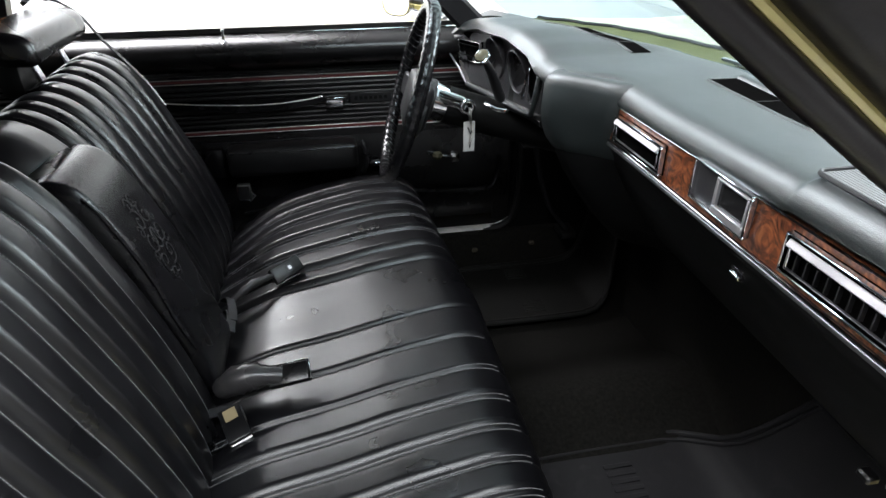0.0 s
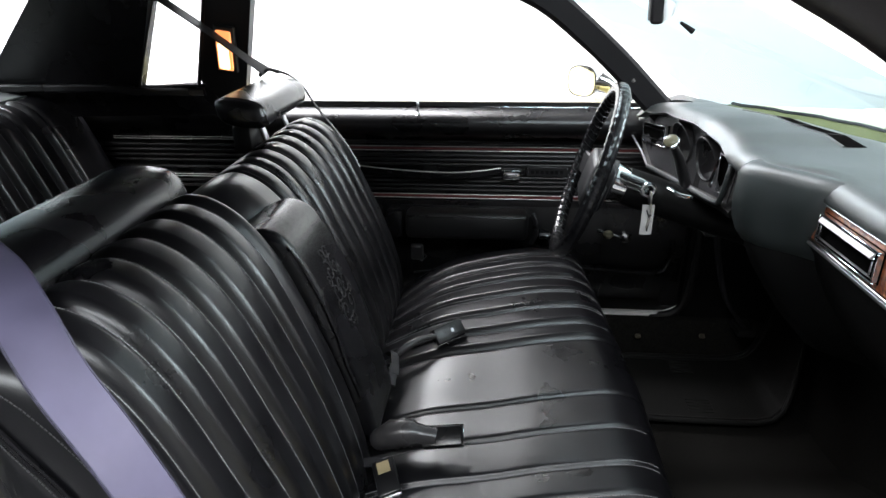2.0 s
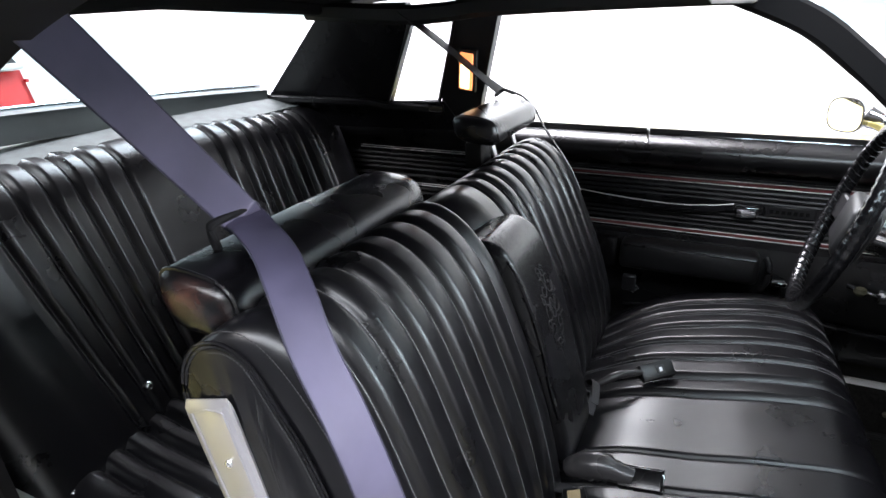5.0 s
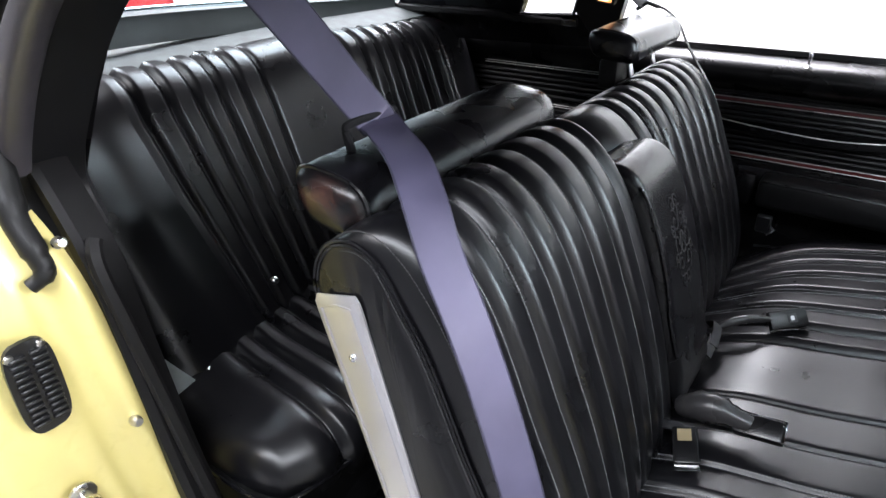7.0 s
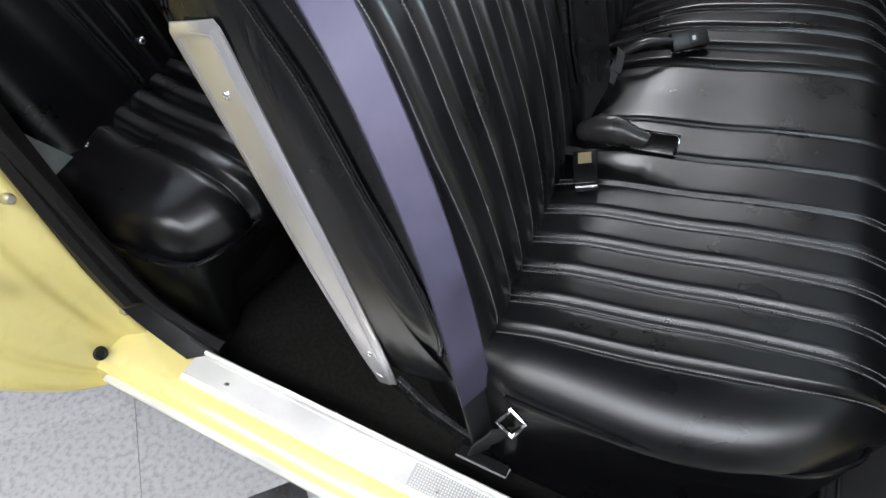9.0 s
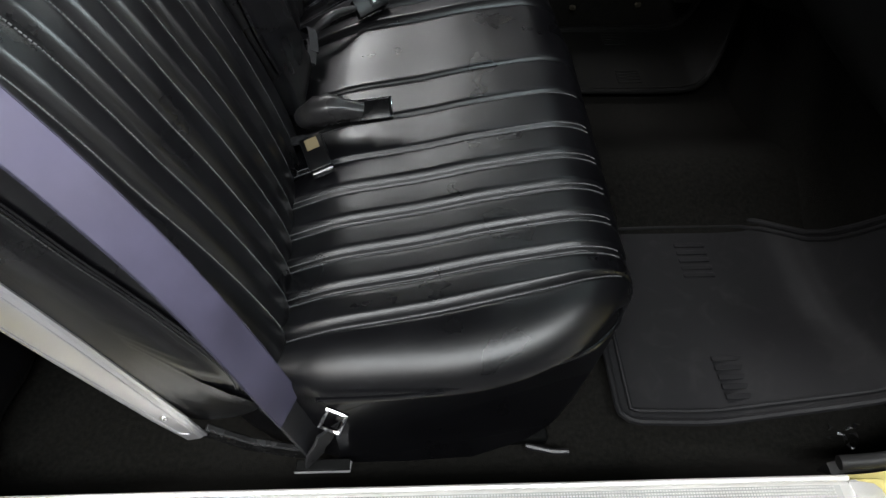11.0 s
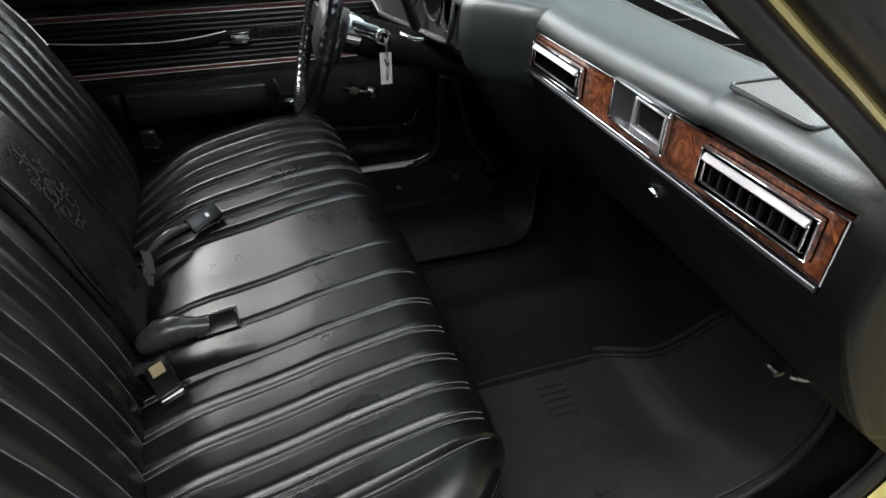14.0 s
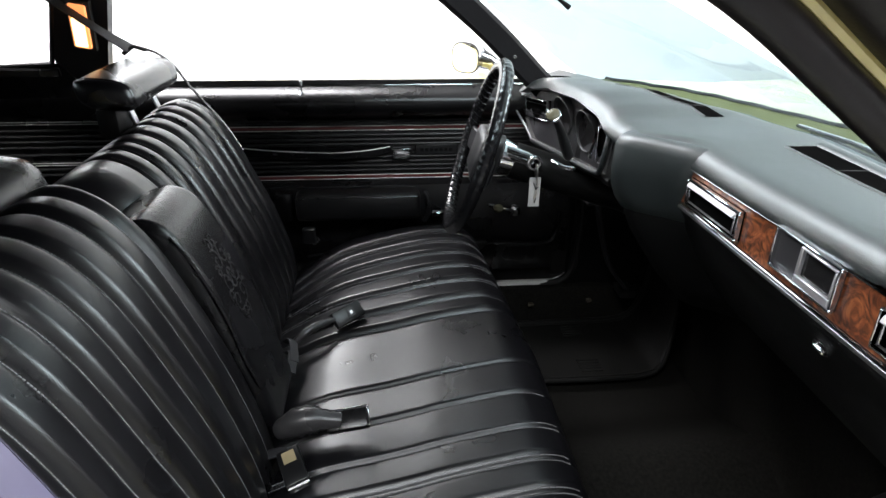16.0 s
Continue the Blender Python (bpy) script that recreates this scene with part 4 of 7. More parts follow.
# weatherstrip round the passenger door opening
strip = [(-0.50, 0.098, 0.362), (-0.555, 0.095, 0.385), (-0.610, 0.090, 0.44), (-0.650, 0.086, 0.54), (-0.680, 0.080, 0.68), (-0.705, 0.072, 0.82), (-0.722, 0.068, 0.905), (-0.735, 0.080, 0.930)]
part("weatherstrip", Geo().tube(curve_points(strip, 6), 0, flat=(0.015, 0.010), up=(0.2, 1, 0)), JAMB_BLACK, CAR, "black rubber door weatherstrip")
band = [(-0.52, 0, 0.361), (-0.565, 0, 0.39), (-0.618, 0, 0.44), (-0.658, 0, 0.54), (-0.688, 0, 0.68), (-0.712, 0, 0.82), (-0.732, 0, 0.91), (-0.762, 0, 0.97), (-0.80, 0, 1.03)]
band = curve_points(band, 5)
part("jamb_trim", Geo().loft([[(p.x + 0.004, 0.056 + 0.02 * (p.z < 0.45), p.z), (p.x + 0.010, 0.066 + 0.02 * (p.z < 0.45), p.z), (p.x + 0.004, 0.104, p.z), (p.x - 0.02, 0.104, p.z), (p.x - 0.02, 0.056, p.z)] for p in band]), JAMB_BLACK, CAR, "black vinyl trim along the rear jamb", angle=30)
PIL = curve_points([(-0.79, 0, 0.93), (-0.815, 0, 0.985), (-0.79, 0, 1.04), (-0.735, 0, 1.105), (-0.68, 0, 1.160), (-0.60, 0, 1.226), (-0.51, 0, 1.277), (-0.44, 0, 1.308), (-0.34, 0, 1.342)], 5)
part("b_pillar_trim", Geo().loft([[(p.x, 0.035, p.z), (p.x, 0.128, p.z - 0.008), (p.x - 0.02, 0.140, p.z - 0.004), (p.x - 0.045, 0.140, p.z + 0.02), (p.x - 0.045, 0.02, p.z + 0.02)] for p in PIL]), PLASTIC, CAR, "black passenger B-pillar", angle=35)
part("weatherstrip", Geo().tube([(p.x + 0.004, 0.002 - 0.01 * max(0, (1.0 - p.z) / 0.07), p.z) for p in PIL], 0.010, 10), RUBBER, CAR, "black rubber upper door weatherstrip")
part("pillar_garnish", Geo().loft([[(p.x + 0.002, 0.062, p.z - 0.002), (p.x + 0.009, 0.057, p.z - 0.006), (p.x + 0.012, 0.047, p.z - 0.008), (p.x + 0.010, 0.035, p.z - 0.007), (p.x + 0.004, 0.028, p.z - 0.003), (p.x - 0.01, 0.026, p.z + 0.01), (p.x - 0.01, 0.062, p.z + 0.01)] for p in PIL[9:]]), GARNISH, CAR, "satin pillar garnish with outside light in its grey", angle=50)
part("weatherstrip_end", Geo().tube(curve_points([(-0.790, 0.030, 1.070), (-0.785, 0.022, 1.030), (-0.762, 0.012, 0.985), (-0.738, 0.012, 0.945), (-0.730, 0.012, 0.918), (-0.736, -0.006, 0.905)], 5), [0.019] * 10 + [0.016] * 6 + [0.013] * 6 + [0.010] * 4, 12), RUBBER, CAR, "torn end of the black weatherstrip")
part("quarter_trim", Geo().prism([(-1.3, 0.33), (-0.70, 0.33), (-0.735, 0.60), (-0.80, 0.85), (-0.84, 1.02), (-1.3, 1.02)], "y", 0.10, 0.125), DOOR_VINYL, CAR, "black vinyl rear quarter panel")
part("bare_panel", Geo().loft([[(-0.80, 0.122, 0.712), (-0.80, 0.192, 0.587), (-0.80, 0.127, 0.575)], [(-0.815, 0.122, 0.712), (-0.815, 0.192, 0.587), (-0.815, 0.127, 0.575)]]),
     surface("pale_grey_panel", (0.36, 0.41, 0.41), 0.6, var=0.2, vscale=20, bump=0.3, bscale=200), CAR, "pale grey bare panel beside the rear seat", smooth=False)

# front jamb and kick panel, passenger side
kick = [(0.700, 0.338), (0.735, 0.342), (0.765, 0.353), (0.80, 0.371), (0.84, 0.402), (0.88, 0.45), (0.912, 0.51), (0.935, 0.58), (0.95, 0.70), (0.955, 0.95)]
face = curve_points([(x, 0, z) for x, z in kick], 7)
rows = []
for i, p in enumerate(face):
    d = (face[min(i + 1, len(face) - 1)] - face[max(i - 1, 0)]).normalized()
    inward = Vector((d.z, 0, -d.x))
    row = []
    for k in range(41):
        y = 0.090 - 0.165 * k / 40
        u, v = (p.x - 0.832) / 0.045, (y - 0.002) / 0.033
        hole = max(0.0, min(1.0, (1.25 - (u * u + v * v)) / 0.45))
        ripple = 0.004 * math.exp(-((y - 0.052 + 0.25 * (p.x - 0.83)) / 0.012) ** 2)
        q = p + inward * (0.035 * hole * hole * (3 - 2 * hole) - ripple) + Vector((0.10, 0, 0.0)) * max(0.0, -0.03 - y)
        row.append((q.x, y, q.z))
    row.append((p.x + 0.06, -0.078, p.z - 0.01))
    rows.append(row)
part("front_jamb", Geo().loft(rows, False, False), YELLOW, CAR, "pale yellow painted front door jamb with a hinge pocket", angle=60)
part("jamb_core", Geo().prism([(0.74, 0.30), (0.90, 0.40), (0.97, 0.62), (0.98, 0.95), (1.03, 0.95), (1.03, 0.25), (0.74, 0.25)], "y", -0.06, 0.09), PLASTIC, CAR, "dark inner hinge pillar")
part("kick_panel", Geo().prism([(0.70, 0.33), (0.76, 0.36), (0.83, 0.42), (0.885, 0.52), (0.91, 0.70), (0.92, 0.95), (1.0, 0.98), (1.0, 0.25), (0.70, 0.25)], "y", 0.094, 0.112), RUBBER, CAR, "black kick panel")
part("weatherstrip", Geo().tube(curve_points([(0.70, 0.102, 0.358), (0.76, 0.101, 0.372), (0.82, 0.100, 0.412), (0.875, 0.098, 0.49), (0.908, 0.097, 0.60), (0.918, 0.096, 0.72), (0.90, 0.096, 0.88), (0.80, 0.096, 1.0)], 5), 0.011, 10), RUBBER, CAR, "black rubber door weatherstrip")
pm = Matrix.Translation((0.786, 0.071, 0.3655)) @ Matrix.Rotation(radians(-30), 4, "Y")
ob = tagged(part("drain_plug", Geo().torus(0.0105, 0.0035, pm, 22, 8), RUBBER, None), "round black rubber drain plug in the yellow sill", "plug")
part("core", Geo().lathe([(0.009, -0.004), (0.006, 0.002), (0.002, 0.003)], pm, 14), RUBBER, ob)
hm = Matrix.Translation((0.842, 0.0, 0.392)) @ Matrix.Rotation(radians(-40), 4, "Y")
HG = part("door_hinge", Geo().tube(curve_points([(0.800, 0.014, 0.368), (0.822, 0.018, 0.394), (0.850, 0.010, 0.420), (0.878, -0.012, 0.436), (0.905, -0.040, 0.440)], 5), 0, flat=(0.010, 0.004), up=(-0.6, 0, 0.8)), YELLOW, CAR, "curved pale yellow hinge arm")
# black plate at the pocket's bottom stands for its shade
part("pocket_shade", Geo().lathe([(0.046, 0.004), (0.040, -0.006), (0.001, -0.008)], hm @ Matrix.Diagonal((1.0, 0.72, 1.0, 1.0)), 24), DARK_VOID, HG, "black plate for the shade in the hinge pocket")
part("bracket", Geo().loft([[(0.800, 0.004, 0.378), (0.832, 0.000, 0.402), (0.826, -0.020, 0.398), (0.806, -0.014, 0.382)], [(0.803, 0.004, 0.374), (0.835, 0.000, 0.398), (0.829, -0.020, 0.394), (0.809, -0.014, 0.378)]]), YELLOW, HG, "bent yellow hinge bracket", smooth=False)
bm_ = Matrix.Translation((0.914, 0.066, 0.526)) @ Matrix.Rotation(radians(-62), 4, "Y")
ob = part("jamb_bolt", Geo().lathe([(0.0095, -0.004), (0.0095, 0.003), (0.006, 0.003), (0.006, 0.010), (0.004, 0.012)], bm_, 6), BOLT, None)
tagged(ob, "grey hexagon bolt in the yellow front jamb", "bolt")

# pillars and roof, both sides
def lifted(pts, d):
    return [(x + 0.50 * d, y - 0.18 * d, z + 0.84 * d) for x, y, z in pts]


APATH = [(0.05, 1.335, 1.318), (0.20, 1.36, 1.252), (0.312, 1.375, 1.168), (0.390, 1.375, 1.100), (0.490, 1.380, 1.002), (0.58, 1.385, 0.92)]
part("a_pillar_trim", Geo().tube(curve_points(APATH, 6), 0, flat=(0.020, 0.031), up=(0, 0, 1)), HEADLINER, CAR, "black vinyl windscreen pillar trim")
NEAR = [(0.10, 0.085, 1.355), (0.17, 0.082, 1.326), (0.254, 0.08, 1.284), (0.326, 0.08, 1.234), (0.43, 0.08, 1.161), (0.503, 0.078, 1.111), (0.570, 0.064, 1.056), (0.620, 0.052, 1.003), (0.680, 0.046, 0.94)]
part("a_pillar_trim", Geo().tube(curve_points(lifted(NEAR, 0.0083), 5), 0.0113, 12), TRIM_BROWN, CAR, "black vinyl windscreen pillar trim")
part("a_pillar_skin", Geo().tube(curve_points(lifted(NEAR, 0.0222), 5), 0.0045, 8), YELLOW, CAR, "pale yellow pillar edge")
part("drip_rail", Geo().tube(curve_points(lifted(NEAR, 0.0502), 5), 0.0255, 12), TRIM_BROWN, CAR, "black rubber drip rail")
for pts, h in (([(0.08, 1.315, 1.312), (-0.2, 1.305, 1.306), (-0.5, 1.30, 1.296), (-0.62, 1.297, 1.284), (-0.75, 1.285, 1.280), (-1.0, 1.245, 1.295)], 0.024), ([(0.12, 0.10, 1.355), (-0.2, 0.11, 1.362), (-0.44, 0.125, 1.352), (-0.75, 0.13, 1.345), (-1.0, 0.16, 1.31)], 0.022)):
    part("roof_rail", Geo().tube(curve_points(pts, 4), 0, flat=(0.03, h), up=(0, 0, 1)), PLASTIC, CAR, "black roof rail trim")
part("screw", Geo().lathe([(0.006, 0), (0.004, 0.003)], Matrix.Translation((0.425, 1.356, 1.062)) @ Matrix.Rotation(radians(90), 4, "X"), 10), BOLT, CAR)
part("header_rail", Geo().tube([(0.10, 0.12, 1.350), (0.08, 0.75, 1.345), (0.04, 1.38, 1.305)], 0, flat=(0.05, 0.02), up=(0, 0, 1)), PLASTIC, CAR, "black windscreen header trim")
rings = []
for x, w, z in ((0.10, 0.63, 1.335), (-0.2, 0.635, 1.350), (-0.6, 0.635, 1.350), (-0.88, 0.58, 1.328), (-0.98, 0.55, 1.312)):
    rings.append([(x, MID + w * s, z + 0.03 * (1 - s * s) - 0.02 * s) for s in (-1, -0.8, -0.5, -0.2, 0.2, 0.5, 0.8, 1)])
tagged(part("headliner", Geo().loft(rings, False, False), HEADLINER, None), "black perforated vinyl headliner", "ceiling", kind="structure")
rings = [[(x, y + (0.05 if y > MID else -0.05) * (abs(y - MID) > 0.5), z + 0.035) for x, y, z in r] for r in rings]
part("roof_panel", Geo().loft(rings, False, False), RUBBER, CAR, "black vinyl covered roof")

# driver side B-pillar, sail panel, quarter
part("b_pillar_trim", Geo().loft([[(-0.575, 1.40, 0.97), (-0.675, 1.40, 0.97), (-0.675, 1.43, 0.97), (-0.575, 1.43, 0.97)],
                                  [(-0.548, 1.372, 1.06), (-0.668, 1.368, 1.06), (-0.668, 1.40, 1.06), (-0.548, 1.40, 1.06)],
                                  [(-0.472, 1.298, 1.30), (-0.583, 1.290, 1.30), (-0.583, 1.33, 1.30), (-0.472, 1.33, 1.30)]]), PLASTIC, CAR, "black B-pillar trim")


def sail_y(x, z):
    return 1.395 - 0.33 * (z - 0.97) + 0.12 * (x + 0.6)


QWIN = [(-0.825, 1.043), (-0.671, 1.050), (-0.593, 1.263), (-0.717, 1.256)]
edge = [(-0.717, 1.31), (-0.717, 1.256), (-0.825, 1.043), (-0.66, 1.050), (-0.63, 1.0), (-0.63, 0.965), (-1.30, 0.965), (-1.205, 1.062), (-0.978, 1.278), (-0.94, 1.31)]
for side in (1, -1):
    line = edge if side == 1 else [(-0.717, 1.31), (-0.74, 1.22), (-0.80, 1.10), (-0.84, 0.965), (-1.30, 0.965), (-1.205, 1.062), (-0.978, 1.278), (-0.94, 1.31)]
    inner = [(x, sail_y(x, z), z) for x, z in line]
    outer = [(x, y + 0.03, z) for x, y, z in inner]
    if side == -1:
        inner, outer = mirrored(inner), mirrored(outer)
    part("sail_panel", Geo().loft([inner, outer]), VINYL_SMOOTH, CAR, "black vinyl sail panel beside the rear window", angle=20)
part("window_ledge", Geo().tube([(-1.22, 1.285, 1.050), (-1.0, 1.305, 1.047), (-0.87, 1.325, 1.044), (-0.83, 1.335, 1.035), (-0.66, 1.36, 1.03)], 0, flat=(0.012, 0.010)), VINYL_SMOOTH, CAR, "black padded window ledge")
loop = [Vector((x, sail_y(x, z) - 0.002, z)) for x, z in QWIN]
part("quarter_window_seal", Geo().tube(loop + loop[:2], 0.006, 8), RUBBER, CAR, "black rubber quarter window seal")

# rear shelf, rear window
part("parcel_shelf", Geo().prism([(-1.12, 0.985), (-1.12, 1.028), (-1.18, 1.046), (-1.25, 1.056), (-1.30, 1.058), (-1.30, 0.98)], "y", 0.14, 1.36), SHELF_FELT, CAR, "grey felt parcel shelf")
LEDGE = curve_points([(-1.215, 0.20, 1.112), (-1.240, 0.45, 1.108), (-1.255, 0.75, 1.092), (-1.245, 1.0, 1.076), (-1.215, 1.28, 1.058)], 5)
part("rear_window_frame", Geo().loft([[p + Vector((o, 0, h)) for o, h in ((0.018, -0.040), (0.016, -0.018), (0.006, 0.006), (0.008, 0.016), (-0.004, 0.024), (-0.016, 0.022), (-0.016, -0.040))] for p in LEDGE]), LEDGE_VINYL, CAR, "dark green-grey rear window ledge trim", angle=40)
part("rear_window_moulding", Geo().tube([p + Vector((-0.018, 0, 0.025)) for p in LEDGE], 0, flat=(0.004, 0.005)), CHROME, CAR, "thin chrome rear window moulding")
part("rear_header", Geo().tube([(-0.98, 0.24, 1.315), (-1.0, 0.75, 1.325), (-0.97, 1.26, 1.298)], 0, flat=(0.03, 0.016)), HEADLINER, CAR)
part("trunk_lid", Geo().prism([(-1.31, 1.02), (-1.42, 1.03), (-2.0, 0.99), (-2.3, 0.95), (-2.3, 0.5), (-1.31, 0.5)], "y", 0.0, 1.5), YELLOW, CAR, "pale yellow trunk", angle=30)

# outer skins that close the shell
part("front_fender", Geo().prism([(0.96, 0.98), (2.2, 0.92), (2.3, 0.80), (2.3, 0.30), (0.96, 0.30)], "y", -0.14, -0.08), YELLOW, CAR, "pale yellow front fender", angle=30)
part("front_fender", Geo().prism([(0.96, 0.85), (2.2, 0.84), (2.3, 0.78), (2.3, 0.30), (0.96, 0.30)], "y", 1.58, 1.64), YELLOW, CAR, "pale yellow front fender", angle=30)
rings = []
for x, z in ((1.05, 0.955), (1.10, 0.975), (1.4, 0.980), (1.9, 0.960), (2.25, 0.90), (2.32, 0.82)):
    rings.append([(x + 0.06 * (1 - abs(s)), MID + s * 0.83, z - 0.02 * s * s + 0.012 * math.exp(-((abs(s) - 0.3) / 0.08) ** 2)) for s in [k / 10 - 1 for k in range(21)]])
part("hood", Geo().loft(rings, False, False), HOOD_PAINT, CAR, "pale yellow hood")
# the cowl between the windscreen's foot and the curved rear edge of the hood
COWL = [(0.10, 0.90), (0.20, 0.955), (0.35, 1.00), (0.55, 1.02), (0.75, 1.02), (0.87, 0.985), (0.95, 0.950), (1.05, 0.908), (1.15, 0.865), (1.235, 0.815), (1.32, 0.74), (1.40, 0.66)]
rings = []
for k in range(53):
    y = 0.10 + k / 52 * 1.30
    foot, edge = lerp_table(FAR, y)[0] + 0.046, lerp_table(COWL, y)[0]
    edge = max(edge, foot + 0.03)
    rings.append([(foot, y, 0.93), (foot, y, 0.978), (0.5 * (foot + edge), y, 0.985), (edge - 0.012, y, 0.991), (edge - 0.003, y, 0.997), (edge + 0.010, y, 0.999), (edge + 0.035, y, 0.990), (edge + 0.035, y, 0.93)])
part("cowl", Geo().loft(rings), COWL_PAINT, CAR, "olive painted cowl below the windscreen", angle=40)
edges = []
for k in range(53):
    y = 0.10 + k / 52 * 1.30
    edges.append((max(lerp_table(COWL, y)[0], lerp_table(FAR, y)[0] + 0.076), y))
part("hood_seal", Geo().tube([(x + 0.014, y, 1.0005) for x, y in edges], 0.0050, 6), RUBBER, CAR, "black rubber seal along the hood's rear edge")
part("hood_rear", Geo().loft([[(x + 0.016, y, 0.93), (x + 0.016, y, 0.996), (x + 0.030, y, 0.999), (max(x + 0.05, 1.16), y, 0.981), (max(x + 0.05, 1.16), y, 0.93)] for x, y in edges]), HOOD_PAINT, CAR, "pale yellow rear edge of the hood", angle=40)
part("quarter_panel", Geo().prism([(-2.3, 0.93), (-1.30, 0.955), (-0.60, 0.955), (-0.60, 0.30), (-2.3, 0.30)], "y", 1.58, 1.62), YELLOW, CAR, "pale yellow rear quarter panel", angle=30)

part("quarter_panel", Geo().prism([(-2.3, 0.93), (-1.12, 0.955), (-1.12, 0.30), (-2.3, 0.30)], "y", -0.20, -0.16), YELLOW, CAR, "pale yellow rear quarter panel", angle=30)
part("front_panel", Geo().box(2.30, 2.36, -0.14, 1.64, 0.30, 0.84), YELLOW, CAR, "pale yellow front panel")
part("rear_panel", Geo().box(-2.36, -2.30, -0.20, 1.62, 0.30, 0.93), YELLOW, CAR, "pale yellow rear panel")
for x in (1.62, -1.55):
    for y, out in ((-0.02, -1), (1.52, 1)):
        m = Matrix.Translation((x, y, 0.33)) @ Matrix.Rotation(radians(-90 * out), 4, "X")
        tyre = part("wheel", Geo().lathe([(0.21, -0.09), (0.31, -0.10), (0.33, -0.07), (0.33, 0.07), (0.31, 0.10), (0.21, 0.09)], m, 32), RUBBER, CAR, "black tyre")
        part("rim", Geo().lathe([(0.21, 0.02), (0.20, 0.08), (0.16, 0.05), (0.08, 0.06), (0.03, 0.09)], m, 24), STAINLESS, tyre, "bright steel wheel")


# glass
def pane(name, pts, label, mat=GLASS):
    ob = part(name, Geo().add(pts, [tuple(range(len(pts)))]), mat, None, smooth=False, shadow=False)
    return tagged(ob, label, "window", kind="structure")


screen = []
for u in (0, 0.125, 0.25, 0.375, 0.5, 0.625, 0.75, 0.875, 1):
    row = []
    for k in range(17):
        q = k / 8 - 1
        y = MID + q * (0.625 * (1 - u) + 0.59 * u)
        base = lerp_table(FAR, y)[0] + 0.030
        row.append((base * (1 - u) + 0.095 * u, y, 0.990 + 0.370 * u + 0.022 * math.sin(math.pi * u) * (1 - q * q)))
    screen.append(row)
tagged(part("window_1", Geo().loft(screen, False, False), SCREEN_GLASS, None, shadow=False), "blue-tinted raked and curved windscreen glass", "window", kind="structure")
pane("window_2", [(-0.56, 1.452, 0.96), (0.54, 1.452, 0.96), (0.14, 1.335, 1.285), (-0.48, 1.335, 1.285)], "clear raised driver side window glass")
pane("window_3", [(x, sail_y(x, z) + 0.004, z) for x, z in QWIN], "clear fixed quarter window glass")
pane("window_4", [(-1.262, 0.20, 1.135), (-1.262, 1.30, 1.075), (-0.99, 1.24, 1.30), (-0.99, 0.26, 1.30)], "blue-tinted rear window glass", SCREEN_GLASS)

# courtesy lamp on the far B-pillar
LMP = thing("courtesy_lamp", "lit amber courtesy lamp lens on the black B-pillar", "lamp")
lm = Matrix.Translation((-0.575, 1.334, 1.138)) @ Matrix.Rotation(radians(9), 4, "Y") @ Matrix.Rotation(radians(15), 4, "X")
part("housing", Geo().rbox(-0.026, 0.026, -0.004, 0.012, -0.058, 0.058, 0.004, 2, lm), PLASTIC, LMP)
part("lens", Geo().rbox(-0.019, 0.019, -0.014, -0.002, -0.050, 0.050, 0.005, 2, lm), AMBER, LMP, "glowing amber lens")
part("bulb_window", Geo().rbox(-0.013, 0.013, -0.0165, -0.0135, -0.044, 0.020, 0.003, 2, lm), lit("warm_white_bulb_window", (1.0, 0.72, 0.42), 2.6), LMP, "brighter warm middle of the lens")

# ---- driver door ----
DOOR = thing("driver_door", "closed driver door with ribbed black vinyl panel and chrome pinstripes", "car door")
sec = [(1.484, 0.975), (1.465, 0.970), (1.442, 0.962), (1.426, 0.952), (1.417, 0.940), (1.419, 0.920), (1.448, 0.899), (1.476, 0.888), (1.492, 0.875), (1.492, 0.700), (1.470, 0.690), (1.462, 0.66), (1.462, 0.53), (1.470, 0.46), (1.480, 0.40), (1.52, 0.395), (1.52, 0.977)]
part("upper_panel", Geo().loft([[(x, y, z) for y, z in sec] for x in (-0.57, -0.3, 0.0, 0.3, 0.64)]), DOOR_VINYL, DOOR, "black vinyl door panel with a rolled top", angle=50)
part("outer_skin", Geo().prism([(1.525, 0.972), (1.60, 0.965), (1.64, 0.80), (1.65, 0.60), (1.62, 0.38), (1.525, 0.36)], "x", -0.58, 0.50), YELLOW, DOOR, "pale yellow outer door skin", angle=40)
for z in (0.872, 0.833, 0.820, 0.807, 0.770, 0.757, 0.744, 0.731, 0.694):
    part("rib", Geo().tube([(-0.56, 1.490, z), (0.63, 1.490, z)], 0.0052, 8), RIB_VINYL, DOOR)
for z in (0.8585, 0.8465, 0.7165, 0.7055):
    part("pinstripe", Geo().tube([(-0.56, 1.4895, z), (0.63, 1.4895, z)], 0.0012, 6), STRIPE, DOOR, "thin chrome pinstripe")
for z in (0.8525, 0.711):
    part("red_stripe", Geo().box(-0.56, 0.63, 1.4895, 1.4925, z - 0.0032, z + 0.0032), RED_LINE, DOOR, "dark red stripe between the chrome lines", smooth=False)
part("belt_moulding", Geo().tube([(-0.57, 1.470, 0.9735), (0.60, 1.470, 0.9735)], 0.0022, 6), CHROME, DOOR, "thin chrome edge along the door top")
part("window_sweep", Geo().box(-0.57, 0.52, 1.474, 1.484, 0.975, 0.986), RUBBER, DOOR, "black window sweep", smooth=False)
